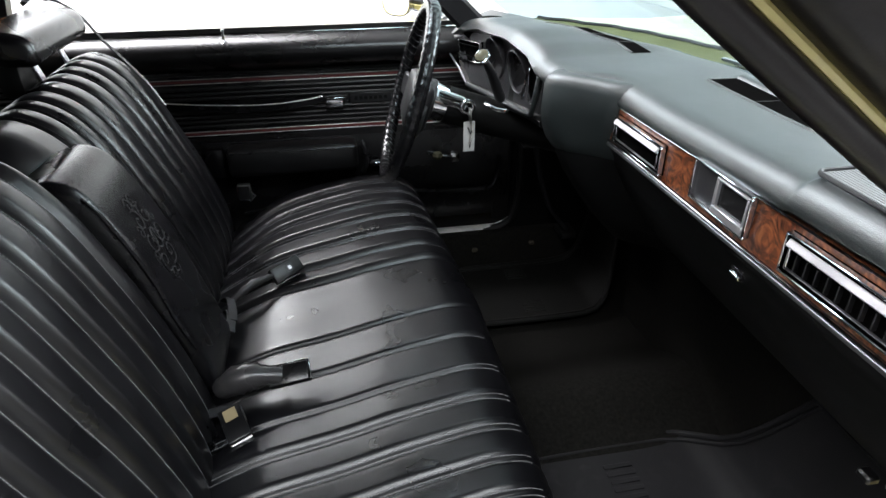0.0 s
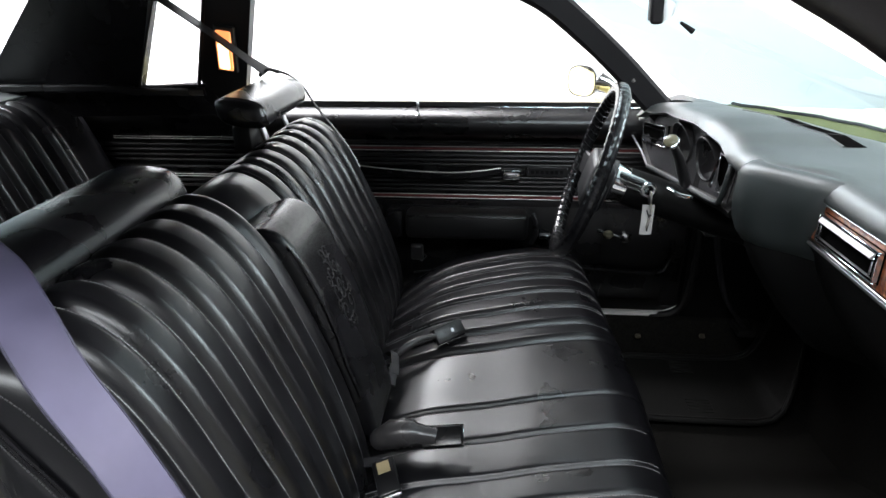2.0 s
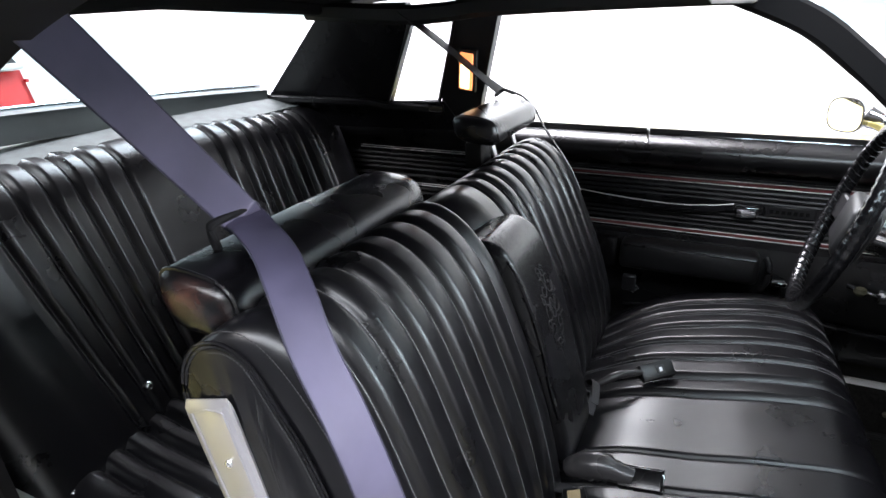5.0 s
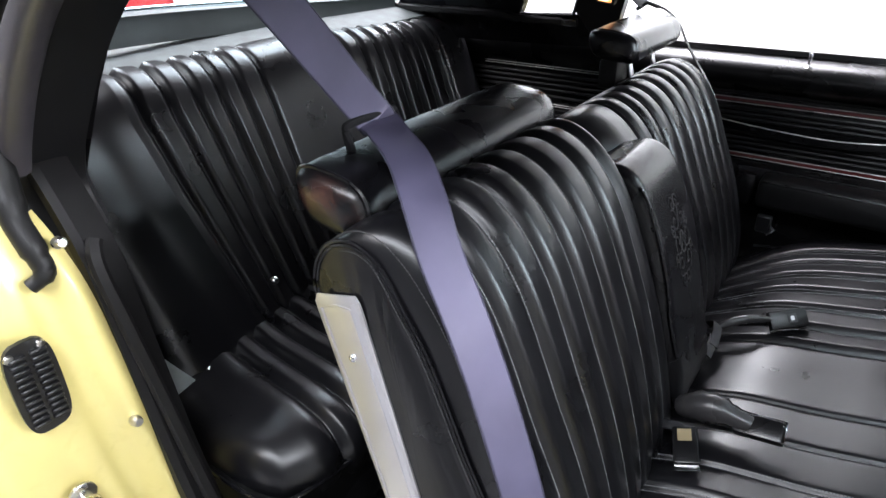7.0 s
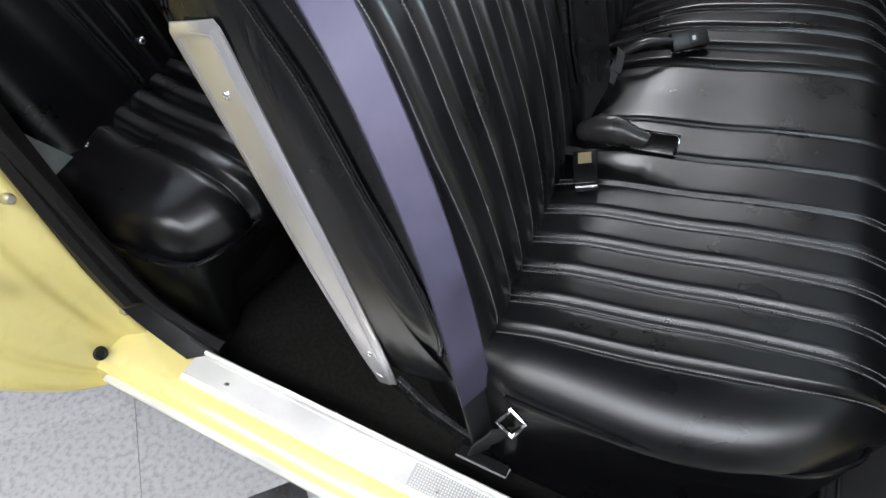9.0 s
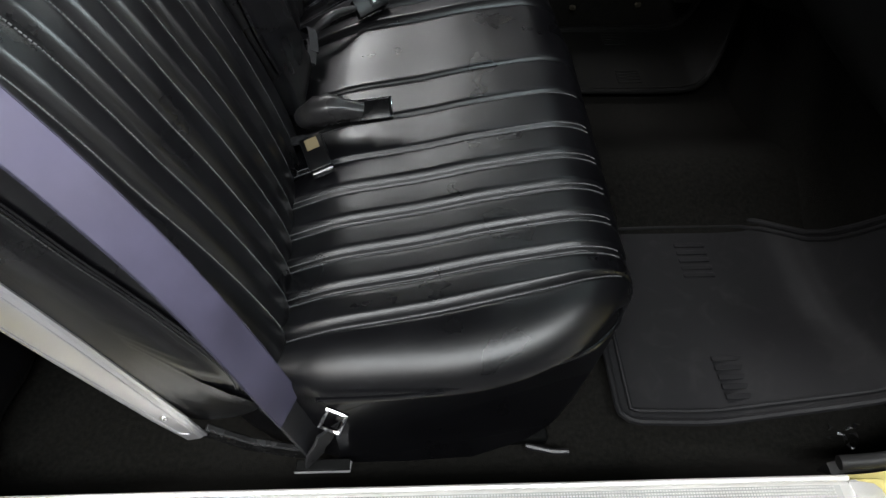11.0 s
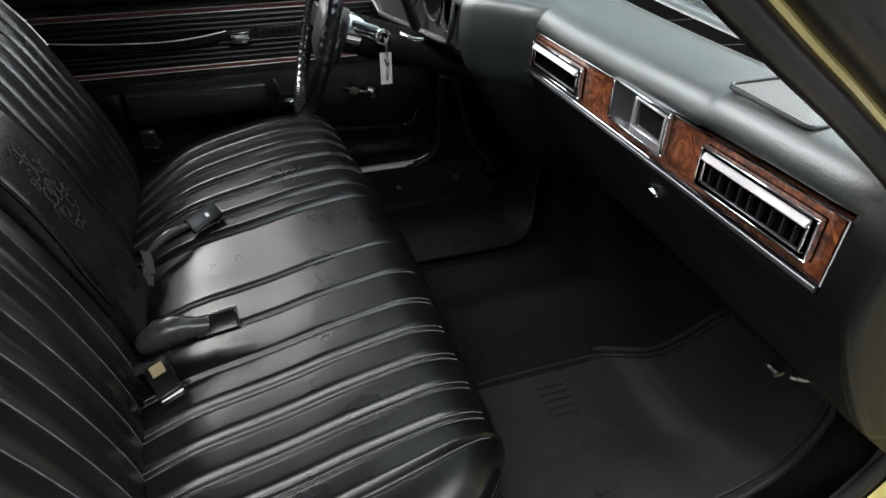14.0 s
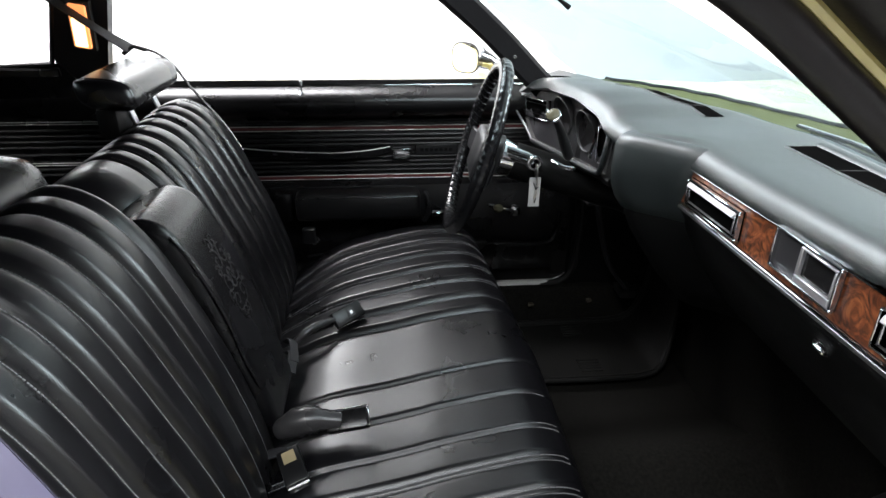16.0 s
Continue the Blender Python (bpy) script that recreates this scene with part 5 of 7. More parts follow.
part("lock_knob", Geo().lathe([(0.011, 0.0), (0.011, 0.003), (0.006, 0.006), (0.0035, 0.008), (0.0035, 0.026), (0.005, 0.030), (0.004, 0.034)], Matrix.Translation((-0.115, 1.446, 0.9555)), 14), CHROME, DOOR, "chrome lock knob")
a = part("armrest", Geo().rbox(-0.155, 0.192, 1.395, 1.468, 0.612, 0.690, 0.016, 3), ARMREST_VINYL, DOOR, "padded black vinyl door armrest")
part("piping", Geo().tube([(-0.145, 1.397, 0.682), (0.182, 1.397, 0.682)], 0.003, 6), VINYL_SMOOTH, a)
part("rear_pad", Geo().rbox(-0.215, -0.165, 1.43, 1.468, 0.60, 0.685, 0.01, 2), DOOR_VINYL, DOOR)
part("grip", Geo().tube(curve_points([(0.205, 1.44, 0.68), (0.215, 1.43, 0.66), (0.215, 1.43, 0.62), (0.205, 1.44, 0.59)], 4), 0.008, 8), PLASTIC, DOOR, "black moulded door grip")
part("grip_bracket", Geo().rbox(0.225, 0.262, 1.425, 1.445, 0.608, 0.622, 0.003, 1), CHROME, DOOR, "chrome grip bracket")
st = part("pull_strap", Geo().tube(curve_points([(-0.345, 1.478, 0.800), (-0.20, 1.472, 0.786), (-0.05, 1.470, 0.780), (0.05, 1.472, 0.786), (0.112, 1.478, 0.796)], 6), 0, flat=(0.004, 0.010), up=(0, 0, 1)), VINYL_SMOOTH, DOOR, "black vinyl pull strap")
part("strap_edge", Geo().tube(curve_points([(-0.345, 1.472, 0.811), (-0.20, 1.467, 0.797), (-0.05, 1.465, 0.790), (0.05, 1.467, 0.795), (0.112, 1.473, 0.803)], 6), 0.0017, 6), STRIPE, st, "thin chrome edge")
h = part("handle", Geo().rbox(0.118, 0.168, 1.465, 1.488, 0.770, 0.794, 0.004, 2), CHROME, DOOR, "chrome inner door handle")
part("lip", Geo().rbox(0.116, 0.171, 1.458, 1.474, 0.796, 0.803, 0.003, 1), CHROME, h)
e = part("escutcheon", Geo().rbox(0.185, 0.300, 1.480, 1.490, 0.776, 0.806, 0.003, 1), PLASTIC, DOOR, "black moulded escutcheon")
for k in range(7):
    part("bar", Geo().box(0.196 + k * 0.0135, 0.205 + k * 0.0135, 1.4785, 1.4815, 0.786, 0.796), DASH_LOW, e, smooth=False)
part("pocket_lip", Geo().tube(curve_points([(0.0, 1.452, 0.52), (0.3, 1.448, 0.515), (0.55, 1.45, 0.50), (0.60, 1.455, 0.53), (0.61, 1.46, 0.60)], 5), 0.008, 8), DOOR_VINYL, DOOR, "lower pocket edge")
cr = part("window_crank", Geo().tube(curve_points([(0.395, 1.462, 0.625), (0.43, 1.445, 0.622), (0.47, 1.44, 0.612)], 4), 0.006, 8), CHROME, DOOR, "chrome window crank")
part("knob", Geo().lathe([(0.004, -0.012), (0.012, -0.008), (0.0155, 0.0), (0.012, 0.009), (0.004, 0.013)], Matrix.Translation((0.418, 1.425, 0.628)), 16), CREAM, cr, "round cream knob")
part("spindle", Geo().rbox(0.455, 0.485, 1.43, 1.46, 0.598, 0.632, 0.008, 2), CHROME, cr)
# rear quarter panel inside, driver side
RQ = thing("rear_quarter_panel", "ribbed black vinyl rear quarter panel with chrome pinstripes", "panel", kind="structure")
part("panel", Geo().prism([(1.43, 0.985), (1.425, 0.95), (1.44, 0.915), (1.455, 0.90), (1.455, 0.42), (1.50, 0.42), (1.50, 0.985)], "x", -1.45, -0.572), DOOR_VINYL, RQ, angle=50)
for z in (0.888, 0.882, 0.778, 0.772):
    part("pinstripe", Geo().tube([(-1.0, 1.452, z), (-0.585, 1.452, z)], 0.0014, 6), STRIPE, RQ, "thin chrome pinstripe")
for z in (0.865, 0.85, 0.835, 0.82, 0.80, 0.76, 0.745):
    part("rib", Geo().tube([(-1.05, 1.454, z), (-0.585, 1.454, z)], 0.005, 8), RIB_VINYL, RQ)
# driver front door edge and cowl side
part("outer_skin", Geo().prism([(1.525, 0.85), (1.62, 0.83), (1.65, 0.60), (1.62, 0.38), (1.525, 0.36)], "x", 0.503, 0.955), YELLOW, DOOR, "pale yellow front end of the outer door skin", angle=40)
part("shut_seal", Geo().rbox(0.60, 0.66, 1.470, 1.490, 0.32, 0.84, 0.004, 1), RUBBER, CAR, "black rubber seal in the door gap")
part("cowl_side", Geo().box(0.645, 0.97, 1.42, 1.46, 0.30, 0.90), DASH_LOW, CAR, "black driver kick panel")
part("weatherstrip", Geo().tube(curve_points([(0.56, 1.425, 0.372), (0.62, 1.424, 0.385), (0.655, 1.42, 0.43), (0.665, 1.415, 0.55), (0.66, 1.41, 0.70), (0.64, 1.41, 0.82)], 5), 0.011, 8), RUBBER, CAR, "black rubber door weatherstrip")
for p in ((0.70, 1.365, 0.345), (0.52, 1.36, 0.34)):
    ob = part("carpet_clip", Geo().rbox(p[0] - 0.008, p[0] + 0.008, p[1] - 0.006, p[1] + 0.006, p[2] - 0.006, p[2] + 0.006, 0.003, 1), surface("worn_brown_clip", (0.05, 0.042, 0.026), 0.7, var=0.5, vscale=90), None)
    tagged(ob, "worn brown carpet clip beside the driver sill", "clip", "carpet clips")
# side mirror
SM = thing("side_mirror", "chrome driver side mirror on a yellow base", "mirror")
mm = Matrix.Translation((0.345, 1.690, 1.008)) @ Matrix.Rotation(radians(-40), 4, "Z") @ Matrix.Rotation(radians(90), 4, "X")   # local z looks at the driver


def rounded(a, b, z, k=0.72, n=28):
    return [(math.copysign(abs(math.cos(t)) ** k, math.cos(t)) * a, math.copysign(abs(math.sin(t)) ** k, math.sin(t)) * b, z) for t in (i * math.tau / n for i in range(n))]


q = Geo().loft([rounded(0.012, 0.012, -0.10), rounded(0.028, 0.026, -0.085), rounded(0.041, 0.037, -0.05), rounded(0.047, 0.043, -0.012), rounded(0.048, 0.0445, 0.002)])
# dark surroundings mirrored in the shell are put into its base colour
part("shell", Geo().add(q.v, q.f, mm), DARK_CHROME, SM)
q = Geo().loft([rounded(0.0455, 0.042, 0.002), rounded(0.0455, 0.042, 0.004)])
part("mirror_glass", Geo().add(q.v, q.f, mm), MIRROR_FACE, SM, "silvered glass")
part("rim", Geo().tube([mm @ Vector(p) for p in rounded(0.047, 0.0435, 0.003) + rounded(0.047, 0.0435, 0.003)[:2]], 0.0022, 6), PLASTIC, SM, "dark rim")
part("base", Geo().rbox(0.375, 0.465, 1.60, 1.70, 0.940, 0.966, 0.012, 2), YELLOW, SM, "pale yellow mirror base")
part("arm", Geo().tube([(0.372, 1.725, 1.008), (0.392, 1.722, 1.008), (0.430, 1.705, 0.996), (0.462, 1.680, 0.975), (0.480, 1.655, 0.955)], [0.034, 0.036, 0.030, 0.022, 0.014], 16), CHROME, SM, "chrome mirror housing")
# dark reflection on the chrome housing, modelled as a black wedge
part("dark_wedge", Geo().tube([(0.385, 1.690, 1.006), (0.410, 1.683, 1.002), (0.436, 1.678, 0.996)], [0.008, 0.009, 0.002], 10), PLASTIC, SM, "black wedge standing in for a dark reflection")


# ---- dashboard ----
DASH = thing("dashboard", "dark green-black padded dashboard with burl wood trim and chrome vents", "dashboard")


# nose position and top height of the pad along y
NOSE = [(0.08, 0.590, 1.027), (0.70, 0.590, 1.006), (0.745, 0.586, 1.006), (0.825, 0.516, 1.004), (0.90, 0.508, 1.006), (0.96, 0.508, 1.020), (1.05, 0.495, 1.030), (1.20, 0.475, 1.022), (1.33, 0.458, 1.000), (1.405, 0.450, 0.975)]
pad_rings = []
for y in sorted([0.066 + i / 69 * 1.344 for i in range(70)] + [0.296, 0.299, 0.302, 0.305]):
    xn, zt = lerp_table(NOSE, y)
    end = max(0.0, 1 - (y - 0.066) / 0.03) ** 2 * 0.012
    xn += 0.014 * max(0.0, 1 - (y - 0.066) / 0.045)
    zt += 0.0035 * max(0.0, min(1.0, (0.305 - y) / 0.008)) - end
    xf = lerp_table(FAR, y)[0]
    lip = 1.0 - 0.5 * max(0.0, min(1.0, (y - 0.82) / 0.12))
    pad_rings.append([(xf + 0.03, y, 0.965), (xf + 0.016, y, 1.000), (xf, y, 1.014), (xf - 0.035, y, 1.022), (xf - 0.08, y, 0.5 * (1.024 + zt + 0.016)), (xn + 0.10, y, zt + 0.0168), (xn + 0.05, y, zt + 0.0160), (xn + 0.032, y, zt + 0.0140),
                      (xn + 0.018, y, zt + 0.0085), (xn + 0.010, y, zt + 0.0005), (xn + 0.003, y, zt - 0.014 * lip), (xn + 0.005, y, zt - 0.021 * lip), (xn + 0.05, y, zt - 0.024 * lip), (xf + 0.03, y, 0.94)])
pad = part("pad", Geo().loft(pad_rings), PAD, DASH, "dark green-black grained top pad", angle=60)
low_rings = []
for i in range(30):
    y = 0.070 + i / 29 * 0.672
    low_rings.append([(0.606, y, 1.0), (0.606, y, 0.928 - 0.02 * (y - 0.1)), (0.600, y, 0.921 - 0.02 * (y - 0.1)), (0.602, y, 0.903), (0.612, y, 0.888), (0.622, y, 0.862), (0.645, y, 0.82), (0.69, y, 0.755), (0.75, y, 0.69), (0.81, y, 0.635), (0.95, y, 0.63), (0.95, y, 0.92), (0.82, y, 1.0)])
part("lower_panel", Geo().loft(low_rings), DASH_LOW, DASH, "lower dash with glove box, darkened for shade", angle=50)
# chamfer towards the instrument hood
rings, feet = [], []
for y, dx in ((0.724, 0.030), (0.733, 0.022), (0.740, 0.012), (0.747, 0.004), (0.756, -0.001), (0.768, -0.004), (0.785, -0.006), (0.80, -0.006), (0.822, -0.004), (0.834, 0.002), (0.841, 0.010), (0.845, 0.022), (0.846, 0.045)):
    xn, zt = lerp_table(NOSE, y)
    xn += dx
    slant = 0.026 * max(0.0, min(1.0, (0.80 - y) / 0.055))
    ring = [(xn + 0.024, zt + 0.0130), (xn + 0.006, zt + 0.0105), (xn - 0.004, zt + 0.004), (xn - 0.009, zt - 0.008), (xn - 0.011, zt - 0.05), (xn - 0.008, 0.925), (xn + 0.002, 0.900), (xn + 0.016, 0.880), (xn + 0.034, 0.868), (0.90, 0.86), (0.80, zt - 0.02)]
    rings.append([(x, y - slant * max(0.0, min(1.0, (z - 0.92) / 0.065)), z) for x, z in ring])
    feet.append([(xn + 0.020, y, 0.885), (xn + 0.024, y, 0.868), (xn + 0.040, y, 0.835), (xn + 0.070, y, 0.79), (xn + 0.11, y, 0.735), (xn + 0.17, y, 0.67), (0.95, y, 0.65), (0.95, y, 0.88)])
part("fascia_corner", Geo().loft(rings), PAD, DASH, "grained padded corner beside the instruments", angle=60)
# same padding as above, coloured black for the shade it lies in
part("lower_corner", Geo().loft(feet), DASH_LOW, DASH, "lower corner of the dash, darkened for shade", angle=60)
# instrument panel below the hood, its lower edge falling towards the door
def panel_foot(y):
    return 0.888 - 0.10 * (y - 0.95) if y < 1.34 else 0.849 + (y - 1.34) * 0.75


rings = []
for y in (0.905, 0.96, 1.05, 1.15, 1.25, 1.33, 1.38, 1.43):
    xn, zt = lerp_table(NOSE, y)
    zb = panel_foot(y)
    rings.append([(xn + 0.040, y, zt - 0.014), (xn + 0.030, y, zb + 0.012), (xn + 0.022, y, zb + 0.004), (xn + 0.026, y, zb - 0.008), (xn + 0.11, y, zb - 0.022), (xn + 0.15, y, zb - 0.12), (0.74, y, 0.70), (0.85, y, 0.64), (0.95, y, 0.64), (0.95, y, 0.90), (lerp_table(FAR, y)[0], y, 0.95), (lerp_table(FAR, y)[0] - 0.02, y, 0.975)])
part("instrument_panel", Geo().loft(rings), DASH_LOW, DASH, "black instrument panel", angle=40)


def on_face(y, z, lift=0.0):
    xn, zt = lerp_table(NOSE, y)
    u = (z - panel_foot(y) - 0.012) / max(0.01, (zt - 0.026 - panel_foot(y)))
    return Vector((xn + 0.030 + 0.010 * u - lift, y, z))


# grey fascia plate with a bead round the whole opening
rings = [[on_face(y, panel_foot(y) + 0.014, 0.002), on_face(y, lerp_table(NOSE, y)[1] - 0.018, 0.002), on_face(y, lerp_table(NOSE, y)[1] - 0.018, -0.002), on_face(y, panel_foot(y) + 0.014, -0.002)] for y in (0.935, 1.0, 1.08, 1.16, 1.24, 1.30, 1.34, 1.385, 1.425)]
FASCIA = part("fascia_plate", Geo().loft(rings), GREY_PLATE, DASH, "grey moulded instrument fascia", angle=30)
bead = [on_face(0.936, 0.995, 0.012), on_face(0.928, 0.955, 0.016), on_face(0.940, 0.910, 0.014), on_face(0.975, 0.892, 0.010), on_face(1.10, panel_foot(1.10) + 0.006, 0.008), on_face(1.25, panel_foot(1.25) + 0.006, 0.008), on_face(1.335, panel_foot(1.335) + 0.006, 0.008)]
part("chrome_edge", Geo().tube([on_face(1.340, 0.853, 0.006), on_face(1.385, 0.882, 0.010), Vector((0.452, 1.440, 0.914)), Vector((0.468, 1.428, 0.955)), Vector((0.478, 1.405, 0.965))], 0, flat=(0.0042, 0.0025), up=(1, 0, 0.3)), STAINLESS, FASCIA, "bright edge of the instrument fascia")
part("bead", Geo().tube(curve_points(bead, 5), 0.0055, 8), PAD, FASCIA, "padded rim round the instruments")
yaw = Matrix.Rotation(radians(9), 4, "Z")
for y, r in ((1.172, 0.043), (1.050, 0.041)):
    c = on_face(y, 0.957, 0.003)
    m = Matrix.Translation(c) @ yaw @ Matrix.Rotation(radians(-90), 4, "Y")
    gg = part("gauge", Geo().lathe([(r, -0.002), (r, 0.0), (0.001, 0.0)], m, 28), GAUGE, DASH, "round dark instrument dial")
    hood = []
    for lift, rr in ((-0.002, r + 0.0005), (0.014, r + 0.001), (0.017, r + 0.002), (0.016, r + 0.004), (0.0, r + 0.006), (-0.002, r + 0.006)):
        hood.append([m @ Vector((math.cos(t) * rr, math.sin(t) * rr, lift * (0.30 + 0.70 * max(0.0, math.cos(t))))) for t in (k * math.tau / 36 for k in range(36))])
    part("dial_hood", Geo().loft(hood, True, False), GREY_PLATE, gg, "grey moulded dial hood")
    part("needle", Geo().box(-0.0006, 0.0006, 0, r * 0.8, 0.0008, 0.0018, m @ Matrix.Rotation(0.8, 4, "Z")), GREY_PLATE, gg, smooth=False)


def vent(parent, centre, yaw_deg, w, h, slats, label, bar=True, tilt=-1.6):
    """Chrome-framed air outlet facing the cabin: frame, black plate for the shaded duct, blades and a broad bright
    upper blade.
    """
    m = Matrix.Translation(centre) @ Matrix.Rotation(radians(yaw_deg), 4, "Z") @ Matrix.Rotation(radians(tilt), 4, "X")
    v = part("vent", Geo().box(0.004, 0.006, -w / 2, w / 2, -h / 2, h / 2, m).box(0.0061, 0.030, -w / 2, -w / 2 + 0.002, -h / 2, h / 2, m).box(0.0061, 0.03, w / 2 - 0.002, w / 2, -h / 2, h / 2, m), DARK_VOID, parent, label, smooth=False)
    t = 0.0028
    for y0, y1, z0, z1 in ((-w / 2, w / 2, h / 2 - t, h / 2), (-w / 2, w / 2, -h / 2, -h / 2 + t), (-w / 2, -w / 2 + t, -h / 2 + t, h / 2 - t), (w / 2 - t, w / 2, -h / 2 + t, h / 2 - t)):
        part("bezel", Geo().rbox(-0.004, 0.004, y0, y1, z0, z1, 0.0008, 1, m), CHROME, v, "chrome vent frame")
    if bar:
        mb = m @ Matrix.Translation((-0.005, 0, h * 0.31)) @ Matrix.Rotation(radians(30), 4, "Y")
        part("blade", Geo().rbox(-0.002, 0.002, -w / 2 + 0.008, w / 2 - 0.008, -0.0045, 0.0045, 0.001, 1, mb), STAINLESS, v, "broad bright blade")
        part("blade", Geo().rbox(-0.002, 0.002, -w / 2 + 0.008, w / 2 - 0.008, -h * 0.36 - 0.0008, -h * 0.36 + 0.0008, 0.0005, 1, m), DULL_STRIP, v)
        for s in (-1, 1):
            part("end_cap", Geo().rbox(-0.004, 0.003, s * (w / 2 - 0.010) - 0.002, s * (w / 2 - 0.010) + 0.002, -h * 0.36, h * 0.26, 0.001, 1, m), CHROME, v)
    for k in range(slats):
        y = -w / 2 + 0.014 + (w - 0.028) * (k + 0.5) / slats
        part("slat", Geo().rbox(-0.003, 0.0035, y - 0.001, y + 0.001, -h * 0.3, h * 0.12, 0.0005, 1, m), PLASTIC, v)
    return v


# wood fascia
WOOD = part("wood_trim", Geo().prism([(0.106, 1.002), (0.712, 0.982), (0.744, 0.921), (0.104, 0.934)], "x", 0.598, 0.606), BURL, DASH, "glossy burl wood veneer trim")
for a, b in (((0.596, 0.101, 1.003), (0.596, 0.715, 0.983)), ((0.596, 0.715, 0.983), (0.596, 0.748, 0.919)), ((0.596, 0.748, 0.919), (0.596, 0.101, 0.932)), ((0.596, 0.101, 0.932), (0.596, 0.101, 1.003))):
    part("chrome_edge", Geo().tube([a, b], 0.0015, 6), DARK_CHROME, WOOD, "thin chrome edge")
part("lower_moulding", Geo().tube([(0.598, 0.105, 0.924), (0.598, 0.765, 0.911)], 0, flat=(0.002, 0.003)), DULL_STRIP, DASH, "dull silver moulding below the wood")
vent(DASH, (0.592, 0.628, 0.953), 0, 0.158, 0.045, 0, "chrome-framed air vent in the wood trim")
vent(DASH, (0.592, 0.201, 0.9665), 0, 0.162, 0.047, 9, "wide chrome-framed air vent with dark vertical slats")
VC = part("cigar_lighter_panel", Geo().box(0.594, 0.600, 0.346, 0.464, 0.942, 0.995), GREY_PLATE, DASH, "grey accessory plate in the wood trim", smooth=False)
for y0, y1, z0, z1 in ((0.344, 0.466, 0.993, 0.9965), (0.344, 0.466, 0.9405, 0.944), (0.4625, 0.466, 0.944, 0.993), (0.344, 0.3475, 0.944, 0.993)):
    part("bezel", Geo().rbox(0.588, 0.596, y0, y1, z0, z1, 0.001, 1), CHROME, VC)
for y0, y1, z0, z1 in ((0.3478, 0.412, 0.9445, 0.9555), (0.4065, 0.412, 0.9557, 0.9925), (0.3478, 0.4063, 0.9895, 0.9925), (0.3478, 0.3505, 0.9557, 0.9893)):
    part("lighter_frame", Geo().rbox(0.5865, 0.594, y0, y1, z0, z1, 0.001, 1), STAINLESS, VC, "bright metal surround")
part("recess", Geo().box(0.5915, 0.594, 0.3507, 0.4062, 0.9558, 0.9892), surface("dark_mirror_face", (0.05, 0.05, 0.052), 0.12, metal=0.8), VC, "dark polished recess", smooth=False)
LM = Matrix.Translation((0.617, 0.368, 0.877)) @ Matrix.Rotation(radians(-112), 4, "Y")
LK = part("lock", Geo().lathe([(0.0125, 0.0), (0.0125, 0.002), (0.0105, 0.0035), (0.003, 0.004)], LM @ Matrix.Diagonal((0.8, 1.15, 1.0, 1.0)), 20), DARK_CHROME, DASH, "chrome glove box push lock")
part("thumb_bar", Geo().rbox(-0.004, 0.003, -0.009, 0.009, 0.003, 0.007, 0.0015, 2, LM), CHROME, LK, "chrome thumb bar")
part("key_slot", Geo().box(-0.0008, 0.0008, -0.004, 0.004, 0.0069, 0.0075, LM), INK, LK, smooth=False)
# speaker grille on top
RIB_GREY = surface("pale_grey_rib_plastic", (0.16, 0.17, 0.17), 0.35, var=0.08)
GX0, GX1, GY0, GY1, GZ = 0.619, 0.712, 0.188, 0.302, 1.0455
SG = part("speaker_grille", Geo().rbox(GX0 + 0.004, GX1 - 0.004, GY0 + 0.004, GY1 - 0.004, GZ - 0.010, GZ - 0.0035, 0.001, 1), DARK_VOID, DASH, "dark slotted speaker grille flush in the dash top")
for k in range(19):
    x = GX0 + 0.007 + k * 0.0044
    part("rib", Geo().box(x - 0.0013, x + 0.0013, GY0 + 0.003, GY1 - 0.003, GZ - 0.005, GZ - 0.0012), RIB_GREY, SG, smooth=False)
rim = []
for cx, cy, a0 in ((GX0 + 0.010, GY0 + 0.010, 180), (GX1 - 0.010, GY0 + 0.010, 270), (GX1 - 0.010, GY1 - 0.010, 0), (GX0 + 0.010, GY1 - 0.010, 90)):
    rim += [(cx + 0.011 * math.cos(radians(a0 + q * 30)), cy + 0.011 * math.sin(radians(a0 + q * 30)), GZ - 0.0015) for q in range(4)]
part("surround", Geo().tube(rim + rim[:2], 0.0028, 8), PLASTIC, SG, "black rounded grille frame")


def slot_line(y0, y1, back, n=9):
    """Points on the pad's top at a set distance from its far edge."""
    out = []
    for k in range(n):
        y = y0 + (y1 - y0) * k / (n - 1)
        (xn, zt), xf = lerp_table(NOSE, y), lerp_table(FAR, y)[0]
        x, knots = xf - back, [(xf - 0.035, 1.022), (xf - 0.08, 0.5 * (1.040 + zt)), (xn + 0.10, zt + 0.0168), (xn, zt + 0.0168)]
        for (xa, za), (xb, zb) in zip(knots, knots[1:]):
            if xb <= x <= xa or (x > xa and xa == knots[0][0]):
                z = za + (zb - za) * (xa - x) / (xa - xb)
                break
        out.append(Vector((x, y, z)))
    return out


